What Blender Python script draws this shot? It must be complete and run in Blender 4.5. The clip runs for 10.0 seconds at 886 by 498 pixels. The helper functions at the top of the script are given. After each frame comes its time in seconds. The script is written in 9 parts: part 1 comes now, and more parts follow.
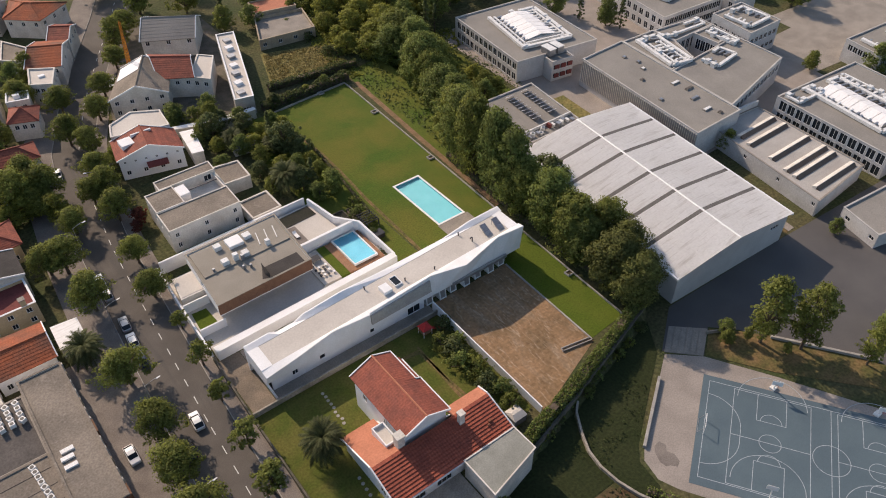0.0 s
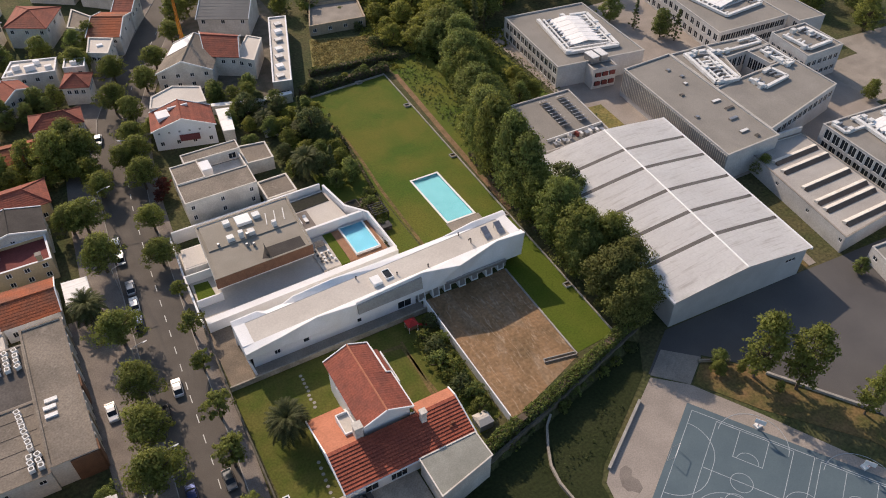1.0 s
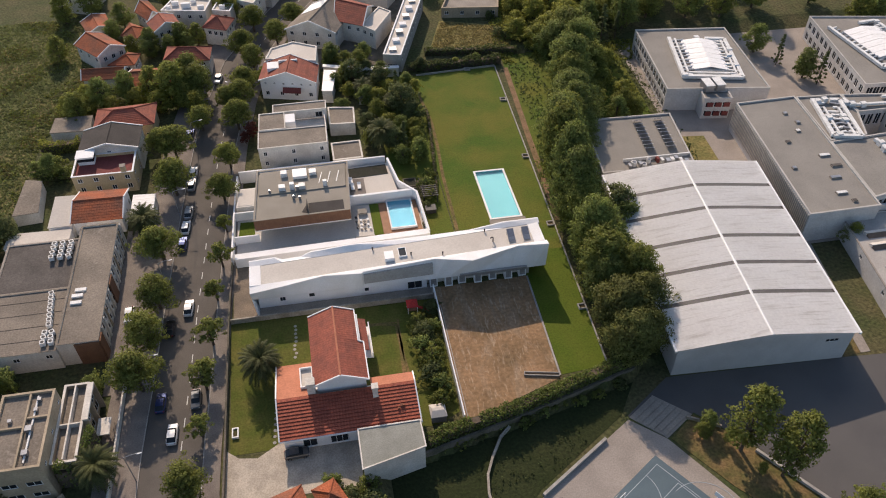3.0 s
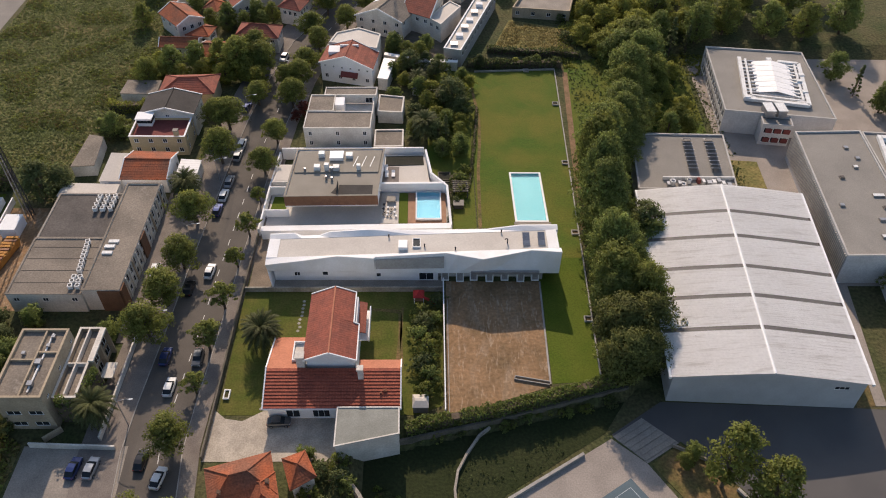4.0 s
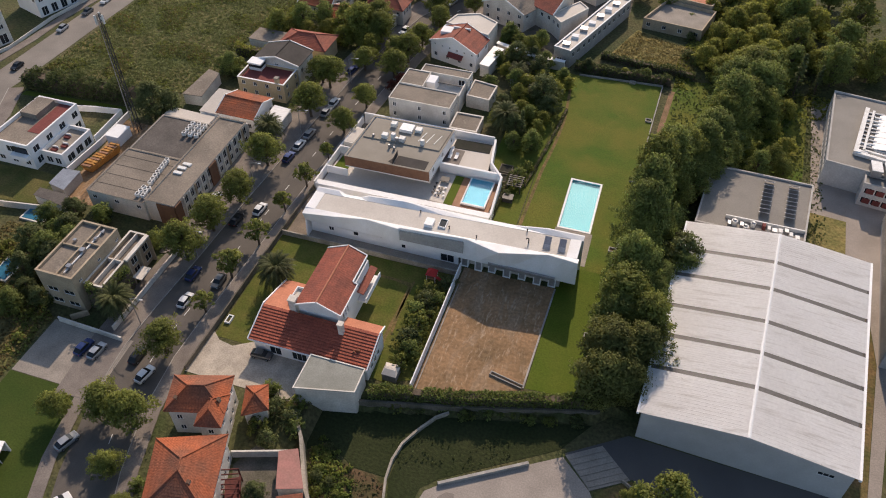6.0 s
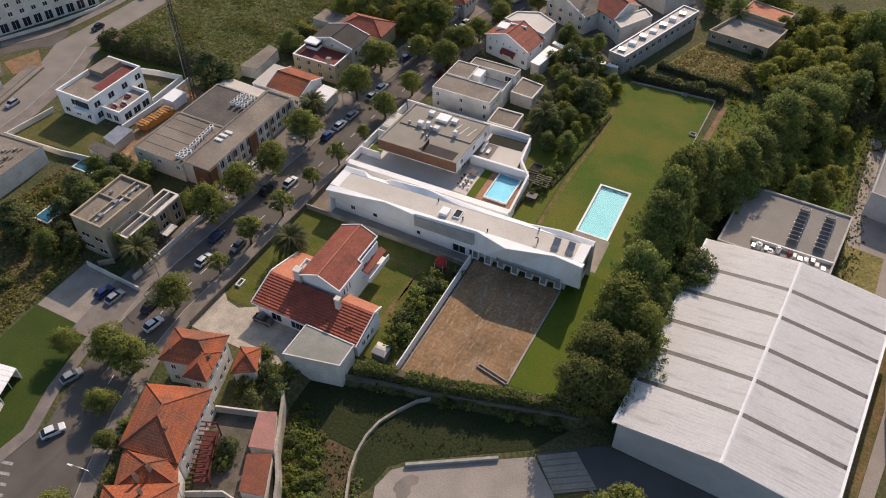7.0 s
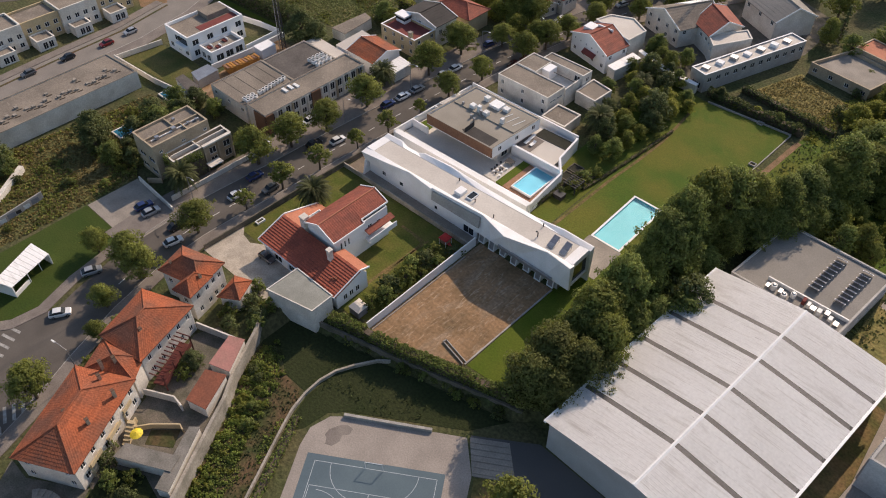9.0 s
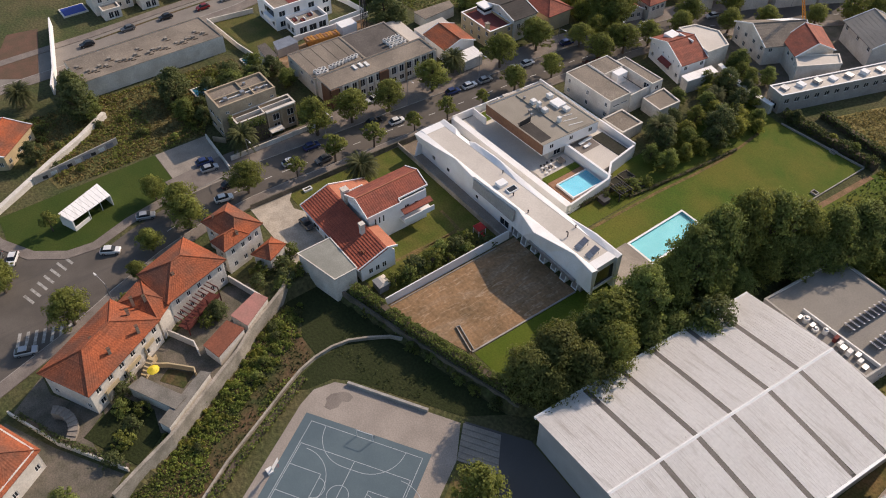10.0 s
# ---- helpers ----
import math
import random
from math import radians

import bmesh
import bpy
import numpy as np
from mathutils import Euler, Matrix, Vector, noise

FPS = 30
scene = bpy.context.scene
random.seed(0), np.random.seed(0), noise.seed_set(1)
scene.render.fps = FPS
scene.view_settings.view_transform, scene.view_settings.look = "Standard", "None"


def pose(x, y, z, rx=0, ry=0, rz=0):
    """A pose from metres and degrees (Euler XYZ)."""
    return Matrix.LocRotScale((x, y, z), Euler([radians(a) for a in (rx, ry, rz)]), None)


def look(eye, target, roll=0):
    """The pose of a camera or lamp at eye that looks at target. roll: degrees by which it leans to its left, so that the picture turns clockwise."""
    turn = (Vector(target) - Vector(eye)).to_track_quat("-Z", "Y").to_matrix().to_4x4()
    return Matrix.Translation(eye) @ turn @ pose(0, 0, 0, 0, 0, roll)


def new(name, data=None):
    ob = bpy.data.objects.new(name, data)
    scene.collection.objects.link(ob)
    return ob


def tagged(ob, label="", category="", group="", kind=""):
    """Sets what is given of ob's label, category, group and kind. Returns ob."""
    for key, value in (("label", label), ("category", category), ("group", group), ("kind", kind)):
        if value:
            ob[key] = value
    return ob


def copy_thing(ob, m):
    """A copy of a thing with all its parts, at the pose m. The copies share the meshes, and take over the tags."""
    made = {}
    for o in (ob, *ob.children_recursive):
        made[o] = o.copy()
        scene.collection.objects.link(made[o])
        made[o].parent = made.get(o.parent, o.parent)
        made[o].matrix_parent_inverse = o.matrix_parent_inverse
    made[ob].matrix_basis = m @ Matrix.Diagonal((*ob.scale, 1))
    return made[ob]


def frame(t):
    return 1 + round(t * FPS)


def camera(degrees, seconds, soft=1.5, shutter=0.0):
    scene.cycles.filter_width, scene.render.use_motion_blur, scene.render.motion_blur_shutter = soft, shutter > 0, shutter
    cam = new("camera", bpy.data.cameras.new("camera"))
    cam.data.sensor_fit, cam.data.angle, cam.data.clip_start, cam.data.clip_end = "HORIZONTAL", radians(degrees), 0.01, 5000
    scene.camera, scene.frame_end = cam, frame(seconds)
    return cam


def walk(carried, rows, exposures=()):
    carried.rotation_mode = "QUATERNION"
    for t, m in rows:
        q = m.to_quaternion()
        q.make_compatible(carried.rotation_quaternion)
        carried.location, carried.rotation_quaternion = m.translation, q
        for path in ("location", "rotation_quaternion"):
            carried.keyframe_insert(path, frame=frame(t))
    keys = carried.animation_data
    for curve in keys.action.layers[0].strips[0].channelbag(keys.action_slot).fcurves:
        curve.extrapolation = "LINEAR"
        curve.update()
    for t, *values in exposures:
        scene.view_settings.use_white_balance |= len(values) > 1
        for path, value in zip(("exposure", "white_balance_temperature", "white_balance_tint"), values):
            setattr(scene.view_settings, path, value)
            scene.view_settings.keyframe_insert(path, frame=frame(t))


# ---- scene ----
cam = camera(58.73, 10.0, 1.05)
PATH = [
    (0, (-0.252, -0.614, 116.235), (0.6251, 0.5345, 114.8531), -0.32),
    (0.5, (6.738, -5.283, 116.650), (7.5285, -4.0782, 115.2630), -0.38),
    (1, (14.099, -9.878, 116.990), (14.7950, -8.6204, 115.5993), -0.31),
    (1.5, (21.629, -14.087, 117.192), (22.2243, -12.7806, 115.8001), -0.51),
    (2, (29.533, -17.686, 117.207), (30.0127, -16.3339, 115.8128), -0.49),
    (2.5, (37.488, -20.610, 117.022), (37.8481, -19.2217, 115.6272), -0.69),
    (4, (61.973, -25.573, 117.644), (61.9655, -24.1465, 116.2424), -0.64),
    (4.5, (70.168, -26.131, 117.666), (70.0427, -24.7107, 116.2633), -0.78),
    (5, (78.462, -25.839, 117.556), (78.2207, -24.4354, 116.1516), -0.69),
    (5.5, (86.436, -25.161, 117.403), (86.0836, -23.7821, 115.9984), -0.80),
    (7, (110.276, -20.025, 116.888), (109.6054, -18.7692, 115.4836), -0.82),
    (7.5, (117.470, -17.230, 116.653), (116.7085, -16.0290, 115.2467), -0.80),
    (8, (124.737, -14.146, 116.181), (123.8946, -12.9978, 114.7770), -0.71),
    (8.5, (131.767, -10.702, 115.884), (130.8555, -9.6061, 114.4812), -0.70),
    (9, (138.345, -6.888, 115.733), (137.3610, -5.8582, 114.3297), -0.43),
    (9.5, (144.132, -2.787, 115.724), (143.0588, -1.8547, 114.3175), -0.43),
    (10, (149.865, 2.067, 115.787), (148.7184, 2.9003, 114.3764), -0.25),
]
walk(cam, [(t, look(eye, target, roll)) for t, eye, target, roll in PATH])

# ---- light ----
SUN_EL, SUN_AZ = 34.0, -6.5          # azimuth from +y, positive towards +x
world = bpy.data.worlds.new("world")
scene.world = world
world.use_nodes = True
wn = world.node_tree
sky = wn.nodes.new("ShaderNodeTexSky")
sky.sky_type, sky.sun_disc = "NISHITA", False
sky.sun_elevation, sky.sun_rotation = radians(SUN_EL), radians(SUN_AZ)
sky.dust_density = 1.5
wn.nodes["Background"].inputs[1].default_value = 0.158
wn.links.new(sky.outputs[0], wn.nodes["Background"].inputs[0])
sun = new("sun", bpy.data.lights.new("sun", "SUN"))
sun.data.energy, sun.data.angle, sun.data.color = 4.7, radians(0.6), (1.0, 0.795, 0.622)
sx, sy = math.sin(radians(SUN_AZ)), math.cos(radians(SUN_AZ))
sun.matrix_basis = look((sx * 200, sy * 200, 200 * math.tan(radians(SUN_EL))), (0, 0, 0))
scene.view_settings.exposure = -0.15


# ---- materials ----
def mat(name, c, c2=None, scale=0.3, rough=0.85, bump=0.3, bscale=6.0, metal=0.0, fine=0.15, rnd=0.0, isl=0.0, dist=0.05):
    m = bpy.data.materials.new(name)
    m.use_nodes = True
    t = m.node_tree
    b = t.nodes["Principled BSDF"]
    geo = t.nodes.new("ShaderNodeNewGeometry")
    big = t.nodes.new("ShaderNodeTexNoise")
    big.inputs["Scale"].default_value, big.inputs["Detail"].default_value = scale, 5
    t.links.new(geo.outputs["Position"], big.inputs["Vector"])
    ramp = t.nodes.new("ShaderNodeMapRange")
    ramp.inputs[1].default_value, ramp.inputs[2].default_value = 0.35, 0.65
    t.links.new(big.outputs["Fac"], ramp.inputs[0])
    mix = t.nodes.new("ShaderNodeMixRGB")
    mix.inputs[1].default_value = (*c, 1)
    mix.inputs[2].default_value = (*(c2 or [v * 0.8 for v in c]), 1)
    t.links.new(ramp.outputs[0], mix.inputs[0])
    small = t.nodes.new("ShaderNodeTexNoise")
    small.inputs["Scale"].default_value, small.inputs["Detail"].default_value = bscale, 4
    t.links.new(geo.outputs["Position"], small.inputs["Vector"])
    val = t.nodes.new("ShaderNodeMapRange")
    val.inputs[1].default_value, val.inputs[2].default_value = 0.3, 0.7
    val.inputs[3].default_value, val.inputs[4].default_value = 1 - fine, 1 + fine
    t.links.new(small.outputs["Fac"], val.inputs[0])
    hsv = t.nodes.new("ShaderNodeHueSaturation")
    t.links.new(mix.outputs[0], hsv.inputs["Color"])
    last = val.outputs[0]
    for amount, node, socket in ((rnd, "ShaderNodeObjectInfo", "Random"), (isl, "ShaderNodeNewGeometry", "Random Per Island")):
        if amount:
            info = t.nodes.new(node)
            span = t.nodes.new("ShaderNodeMapRange")
            span.inputs[3].default_value, span.inputs[4].default_value = 1 - amount, 1 + amount
            t.links.new(info.outputs[socket], span.inputs[0])
            mul = t.nodes.new("ShaderNodeMath")
            mul.operation = "MULTIPLY"
            t.links.new(last, mul.inputs[0])
            t.links.new(span.outputs[0], mul.inputs[1])
            last = mul.outputs[0]
    t.links.new(last, hsv.inputs["Value"])
    t.links.new(hsv.outputs[0], b.inputs["Base Color"])
    b.inputs["Roughness"].default_value, b.inputs["Metallic"].default_value = rough, metal
    b.inputs["Specular IOR Level"].default_value = 0.3
    if bump:
        bn = t.nodes.new("ShaderNodeBump")
        bn.inputs["Strength"].default_value, bn.inputs["Distance"].default_value = bump, dist
        t.links.new(small.outputs["Fac"], bn.inputs["Height"])
        t.links.new(bn.outputs[0], b.inputs["Normal"])
    return m


def streaks(m, colour, scale, stretch, low, high, amount, warp=0.0, turn=0.0):
    """Lays long stains of one colour over a material."""
    t = m.node_tree
    geo, mp, nz, mr, mx = [t.nodes.new(k) for k in ("ShaderNodeNewGeometry", "ShaderNodeMapping", "ShaderNodeTexNoise", "ShaderNodeMapRange", "ShaderNodeMixRGB")]
    mp.inputs["Scale"].default_value, mp.inputs["Rotation"].default_value = stretch, (0, 0, radians(turn))
    nz.inputs["Scale"].default_value, nz.inputs["Detail"].default_value, nz.inputs["Distortion"].default_value = scale, 6, warp
    mr.inputs[1].default_value, mr.inputs[2].default_value, mr.inputs[4].default_value = low, high, amount
    mx.inputs[2].default_value = (*colour, 1)
    hsv = [n for n in t.nodes if n.type == "HUE_SAT"][0]
    base = hsv.inputs["Color"].links[0].from_socket
    t.links.new(geo.outputs["Position"], mp.inputs["Vector"])
    t.links.new(mp.outputs[0], nz.inputs["Vector"])
    t.links.new(nz.outputs["Fac"], mr.inputs[0])
    t.links.new(mr.outputs[0], mx.inputs[0])
    t.links.new(base, mx.inputs[1])
    t.links.new(mx.outputs[0], hsv.inputs["Color"])


def leaf_mat(name, c, c2, through_light=0.45):
    m = mat(name, c, c2, scale=0.35, rough=0.75, bump=0, rnd=0.16, isl=0.28, fine=0.3, bscale=0.8)
    t = m.node_tree
    tr = t.nodes.new("ShaderNodeBsdfTranslucent")
    hsv = [n for n in t.nodes if n.type == "HUE_SAT"][0]
    t.links.new(hsv.outputs[0], tr.inputs[0])
    add = t.nodes.new("ShaderNodeMixShader")
    add.inputs[0].default_value = through_light
    t.links.new(t.nodes["Principled BSDF"].outputs[0], add.inputs[1])
    t.links.new(tr.outputs[0], add.inputs[2])
    t.links.new(add.outputs[0], t.nodes["Material Output"].inputs[0])
    return m


def paint_mat(name, c, rough=0.25, metal=0.3):
    m = mat(name, c, c, rough=rough, metal=metal, bump=0, fine=0.04, scale=2)
    m.node_tree.nodes["Principled BSDF"].inputs["Coat Weight"].default_value = 0.6
    return m


SCRUB = mat("scrub_ground", (0.055, 0.07, 0.024), (0.1, 0.09, 0.042), 0.12, 1, 0.8, 1.5, fine=0.4, dist=0.3)
LAWN = mat("mown_lawn", (0.064, 0.11, 0.012), (0.125, 0.127, 0.02), 0.09, 1, 0.5, 3.0, fine=0.22, dist=0.1)
GREENLAWN = mat("lush_lawn", (0.075, 0.112, 0.009), (0.1, 0.125, 0.014), 0.15, 1, 0.5, 3.0, fine=0.2, dist=0.1)
DRYLAWN = mat("dry_lawn", (0.075, 0.085, 0.02), (0.12, 0.105, 0.035), 0.25, 1, 0.5, 2.5, fine=0.25, dist=0.1)
GARDENLAWN = mat("yellow_green_lawn", (0.08, 0.1, 0.016), (0.125, 0.118, 0.028), 0.25, 1, 0.5, 2.5, fine=0.22, dist=0.1)
FIELD = mat("wild_field", (0.085, 0.1, 0.03), (0.15, 0.125, 0.05), 0.06, 1, 1.0, 0.7, fine=0.5, dist=0.6)
streaks(LAWN, (0.15, 0.13, 0.026), 0.12, (1, 1, 1), 0.56, 0.74, 0.5, 1.0)
# bed soil with the shade over it put into the near-black colour
SHADEBED = mat("shaded_bed_soil", (0.04, 0.038, 0.03), (0.028, 0.03, 0.02), 0.5, 1, 0.7, 3, fine=0.3)
SOIL = mat("garden_soil", (0.12, 0.078, 0.042), (0.05, 0.06, 0.02), 0.35, 1, 0.7, 2.0, fine=0.3, dist=0.15)
REDSOIL = mat("reddish_soil", (0.26, 0.155, 0.095), (0.17, 0.12, 0.06), 0.5, 1, 0.6, 3, fine=0.25, dist=0.1)
STRIPSOIL = mat("dry_strip_soil", (0.2, 0.13, 0.06), (0.1, 0.095, 0.032), 0.3, 1, 0.7, 2, fine=0.3, dist=0.15)
DIRT = mat("gravel_dirt", (0.31, 0.192, 0.105), (0.205, 0.133, 0.072), 0.16, 1, 0.6, 1.6, fine=0.24, dist=0.08)
streaks(DIRT, (0.31, 0.235, 0.165), 0.22, (1.3, 0.45, 1), 0.52, 0.68, 0.6, 0.7)
streaks(DIRT, (0.42, 0.32, 0.225), 0.8, (1.5, 0.35, 1), 0.55, 0.7, 0.7, 1.6, 25)
streaks(DIRT, (0.12, 0.095, 0.055), 0.3, (0.6, 1.0, 1), 0.58, 0.72, 0.5, 1.0)
ASPHALT = mat("street_asphalt", (0.13, 0.114, 0.1), (0.094, 0.083, 0.073), 0.14, 0.85, 0.3, 12, fine=0.15)
# paler copy of the street asphalt, with sunlight put into the colour
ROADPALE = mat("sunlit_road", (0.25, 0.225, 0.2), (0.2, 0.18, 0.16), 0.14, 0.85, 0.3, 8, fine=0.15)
TARMAC = mat("yard_asphalt", (0.118, 0.111, 0.108), (0.094, 0.089, 0.089), 0.1, 0.85, 0.3, 10, fine=0.15)
streaks(ASPHALT, (0.085, 0.078, 0.072), 0.35, (1.2, 0.14, 1), 0.54, 0.68, 0.6, 0.5)
PAVE = mat("paving_stone", (0.235, 0.205, 0.18), (0.175, 0.15, 0.135), 0.3, 0.9, 0.4, 5, fine=0.2)
SLABROOF = mat("grey_concrete_slab", (0.24, 0.22, 0.195), (0.16, 0.15, 0.13), 0.35, 0.95, 0.3, 4, fine=0.2)
YARDPAVE = mat("dark_yard_concrete", (0.17, 0.145, 0.12), (0.1, 0.095, 0.07), 0.4, 0.95, 0.4, 4, fine=0.25)
FOREYARD = mat("sandy_yard", (0.25, 0.2, 0.15), (0.17, 0.14, 0.11), 0.3, 0.95, 0.4, 4, fine=0.2)
DRIVE = mat("pale_drive_concrete", (0.5, 0.44, 0.365), (0.36, 0.315, 0.26), 0.35, 0.9, 0.4, 4, fine=0.2)
DARKLAWN = mat("deep_green_lawn", (0.036, 0.062, 0.008), (0.05, 0.07, 0.011), 0.15, 1, 0.5, 3.0, fine=0.2, dist=0.1)
CONC = mat("worn_concrete", (0.33, 0.292, 0.25), (0.25, 0.222, 0.192), 0.25, 0.9, 0.4, 4, fine=0.18)
APRON = mat("apron_concrete", (0.35, 0.305, 0.268), (0.285, 0.25, 0.22), 0.2, 0.9, 0.4, 4, fine=0.16)
KERB = mat("kerb_stone", (0.4, 0.38, 0.35), (0.3, 0.28, 0.26), 0.6, 0.9, 0.3, 5)
WHITE = mat("white_render", (0.86, 0.86, 0.87), (0.8, 0.79, 0.78), 0.25, 0.8, 0.1, 4, fine=0.05)
HALLWALL = mat("hall_wall_sheet", (0.54, 0.53, 0.525), (0.47, 0.46, 0.455), 0.25, 0.6, 0.1, 4, fine=0.06)
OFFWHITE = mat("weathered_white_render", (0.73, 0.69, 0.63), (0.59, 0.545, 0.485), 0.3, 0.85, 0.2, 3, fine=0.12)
CREAM = mat("cream_render", (0.56, 0.44, 0.26), (0.48, 0.38, 0.24), 0.3, 0.85, 0.2, 3, fine=0.1)
OLDWALL = mat("old_stained_wall", (0.42, 0.375, 0.32), (0.26, 0.235, 0.195), 0.35, 0.9, 0.3, 3, fine=0.2)
BEIGE = mat("beige_render", (0.46, 0.37, 0.265), (0.34, 0.275, 0.195), 0.3, 0.85, 0.2, 3, fine=0.14)
GREYWALL = mat("grey_render", (0.42, 0.4, 0.37), (0.34, 0.32, 0.3), 0.3, 0.85, 0.2, 3, fine=0.1)
SCHOOLWALL = mat("pale_school_render", (0.6, 0.585, 0.57), (0.51, 0.49, 0.475), 0.25, 0.85, 0.2, 3, fine=0.12)
BRICK = mat("brown_brick", (0.21, 0.11, 0.065), (0.17, 0.09, 0.055), 0.8, 0.85, 0.3, 6, fine=0.2)
BROWNGRASS = mat("brown_dry_grass", (0.25, 0.2, 0.075), (0.16, 0.15, 0.05), 0.3, 1, 0.7, 1.6, fine=0.35, dist=0.2)
MEMBRANE = mat("grey_roof_membrane", (0.6, 0.555, 0.5), (0.53, 0.485, 0.435), 0.15, 0.8, 0.15, 3, fine=0.07)
streaks(MEMBRANE, (0.42, 0.385, 0.34), 0.4, (1, 1, 1), 0.55, 0.75, 0.22, 0.8)
GRAVELROOF = mat("brown_gravel_roof", (0.32, 0.288, 0.242), (0.27, 0.243, 0.202), 0.2, 0.95, 0.4, 7, fine=0.15)
GARAGEROOF = mat("grey_felt_roof", (0.3, 0.3, 0.265), (0.24, 0.24, 0.21), 0.3, 0.95, 0.3, 5, fine=0.14)
OLDROOF = mat("stained_flat_roof", (0.265, 0.225, 0.183), (0.18, 0.154, 0.127), 0.16, 0.95, 0.3, 3, fine=0.22)
SCHOOLCAP = mat("pale_coping", (0.5, 0.48, 0.45), (0.4, 0.38, 0.355), 0.4, 0.9, 0.2, 4, fine=0.12)
SCHOOLROOF = mat("grey_school_roof", (0.285, 0.265, 0.238), (0.235, 0.22, 0.198), 0.12, 0.9, 0.2, 4, fine=0.12)
streaks(SCHOOLROOF, (0.23, 0.215, 0.2), 0.3, (1, 0.5, 1), 0.55, 0.7, 0.6, 0.8)
streaks(OLDROOF, (0.3, 0.26, 0.22), 0.5, (1, 1, 1), 0.58, 0.7, 0.6, 1.5)
DARKROOF = mat("dark_roof", (0.07, 0.062, 0.058), (0.05, 0.045, 0.042), 0.3, 0.9, 0.3, 4)
DARKFELT = mat("dark_felt_roof", (0.13, 0.115, 0.105), (0.095, 0.085, 0.078), 0.2, 0.95, 0.3, 3, fine=0.2)
TILE = mat("red_roof_tile", (0.3, 0.088, 0.056), (0.215, 0.07, 0.05), 0.45, 0.8, 0.3, 3, fine=0.24, rnd=0.1)
BRIGHTTILE = mat("bright_red_roof_tile", (0.36, 0.095, 0.055), (0.27, 0.072, 0.045), 0.5, 0.75, 0.3, 3, fine=0.22, rnd=0.12)
OLDTILE = mat("weathered_orange_tile", (0.36, 0.1, 0.042), (0.19, 0.08, 0.05), 0.2, 0.85, 0.3, 3, fine=0.28, rnd=0.1)
PALETILE = mat("pale_terracotta_roof", (0.50, 0.20, 0.12), (0.43, 0.17, 0.10), 0.5, 0.85, 0.3, 3, fine=0.12)
CLAY = mat("dull_clay", (0.15, 0.085, 0.06), (0.11, 0.075, 0.05), 0.3, 0.95, 0.3, 4, fine=0.15)
PINKROOF = mat("faded_pink_roof", (0.42, 0.2, 0.17), (0.34, 0.18, 0.15), 0.5, 0.9, 0.2, 3, fine=0.12)
BROWNROOF = mat("red_brown_roof", (0.24, 0.085, 0.05), (0.18, 0.07, 0.045), 0.4, 0.9, 0.3, 3, fine=0.2)
MAROON = mat("maroon_terrace", (0.20, 0.055, 0.05), (0.16, 0.045, 0.04), 0.4, 0.85, 0.2, 3)
METALROOF = mat("white_metal_sheet", (0.93, 0.92, 0.91), (0.88, 0.865, 0.85), 0.09, 0.55, 0.1, 2.0, fine=0.05, metal=0.0)
STRIPBROWN = mat("brown_rooflight_pane", (0.16, 0.115, 0.085), (0.12, 0.09, 0.07), 0.5, 0.5, 0.1, 3)
WORKROOF = mat("pale_workshop_roof", (0.43, 0.405, 0.375), (0.36, 0.335, 0.31), 0.2, 0.9, 0.2, 4, fine=0.12)
STRIP = mat("dull_rooflight_strip", (0.15, 0.14, 0.13), (0.12, 0.11, 0.1), 0.5, 0.6, 0.1, 3)
streaks(METALROOF, (0.5, 0.47, 0.43), 0.5, (0.25, 1.6, 1), 0.57, 0.78, 0.5, 0.4, 2)
streaks(METALROOF, (0.3, 0.27, 0.24), 0.9, (0.7, 1.2, 1), 0.7, 0.78, 0.7, 0.6)
streaks(METALROOF, (0.6, 0.57, 0.53), 1.1, (0.12, 2.4, 1), 0.55, 0.7, 0.45, 0.3, 2)
GLASS = mat("dark_window_glass", (0.03, 0.035, 0.04), (0.02, 0.024, 0.03), 0.5, 0.08, 0, 1, fine=0.05)
METAL = mat("galvanised_metal", (0.42, 0.42, 0.43), (0.34, 0.34, 0.35), 0.6, 0.4, 0.1, 4, metal=0.7)
DUCT = mat("pale_duct_metal", (0.78, 0.78, 0.77), (0.66, 0.65, 0.63), 0.6, 0.5, 0.1, 4)
DARKMETAL = mat("dark_metal", (0.045, 0.045, 0.05), (0.03, 0.03, 0.035), 1, 0.5, 0, 4)
PANELBACK = mat("pale_panel_back", (0.75, 0.75, 0.78), (0.66, 0.66, 0.7), 0.6, 0.6, 0.1, 4)
# pale grey base: the sky's reflection in the panels is put into the colour
SOLAR = mat("solar_glass", (0.27, 0.27, 0.3), (0.21, 0.21, 0.24), 1, 0.2, 0, 4)
VERANDAWOOD = mat("dark_red_timber", (0.13, 0.035, 0.03), (0.09, 0.028, 0.024), 0.8, 0.8, 0.2, 4)
WOOD = mat("deck_wood", (0.34, 0.18, 0.10), (0.27, 0.14, 0.08), 0.8, 0.7, 0.3, 6, fine=0.2)
BARK = mat("tree_bark", (0.13, 0.10, 0.075), (0.09, 0.07, 0.05), 1.5, 0.95, 0.6, 8, fine=0.2)
POOLTILE = mat("pool_tile", (0.22, 0.54, 0.62), (0.19, 0.5, 0.58), 0.4, 0.5, 0.1, 4, fine=0.05)
POOLBLUE = mat("blue_pool_tile", (0.2, 0.56, 0.74), (0.17, 0.5, 0.68), 0.4, 0.5, 0.1, 4, fine=0.05)
COURT = mat("court_surface", (0.108, 0.15, 0.174), (0.092, 0.13, 0.155), 0.15, 0.8, 0.1, 6, fine=0.09)
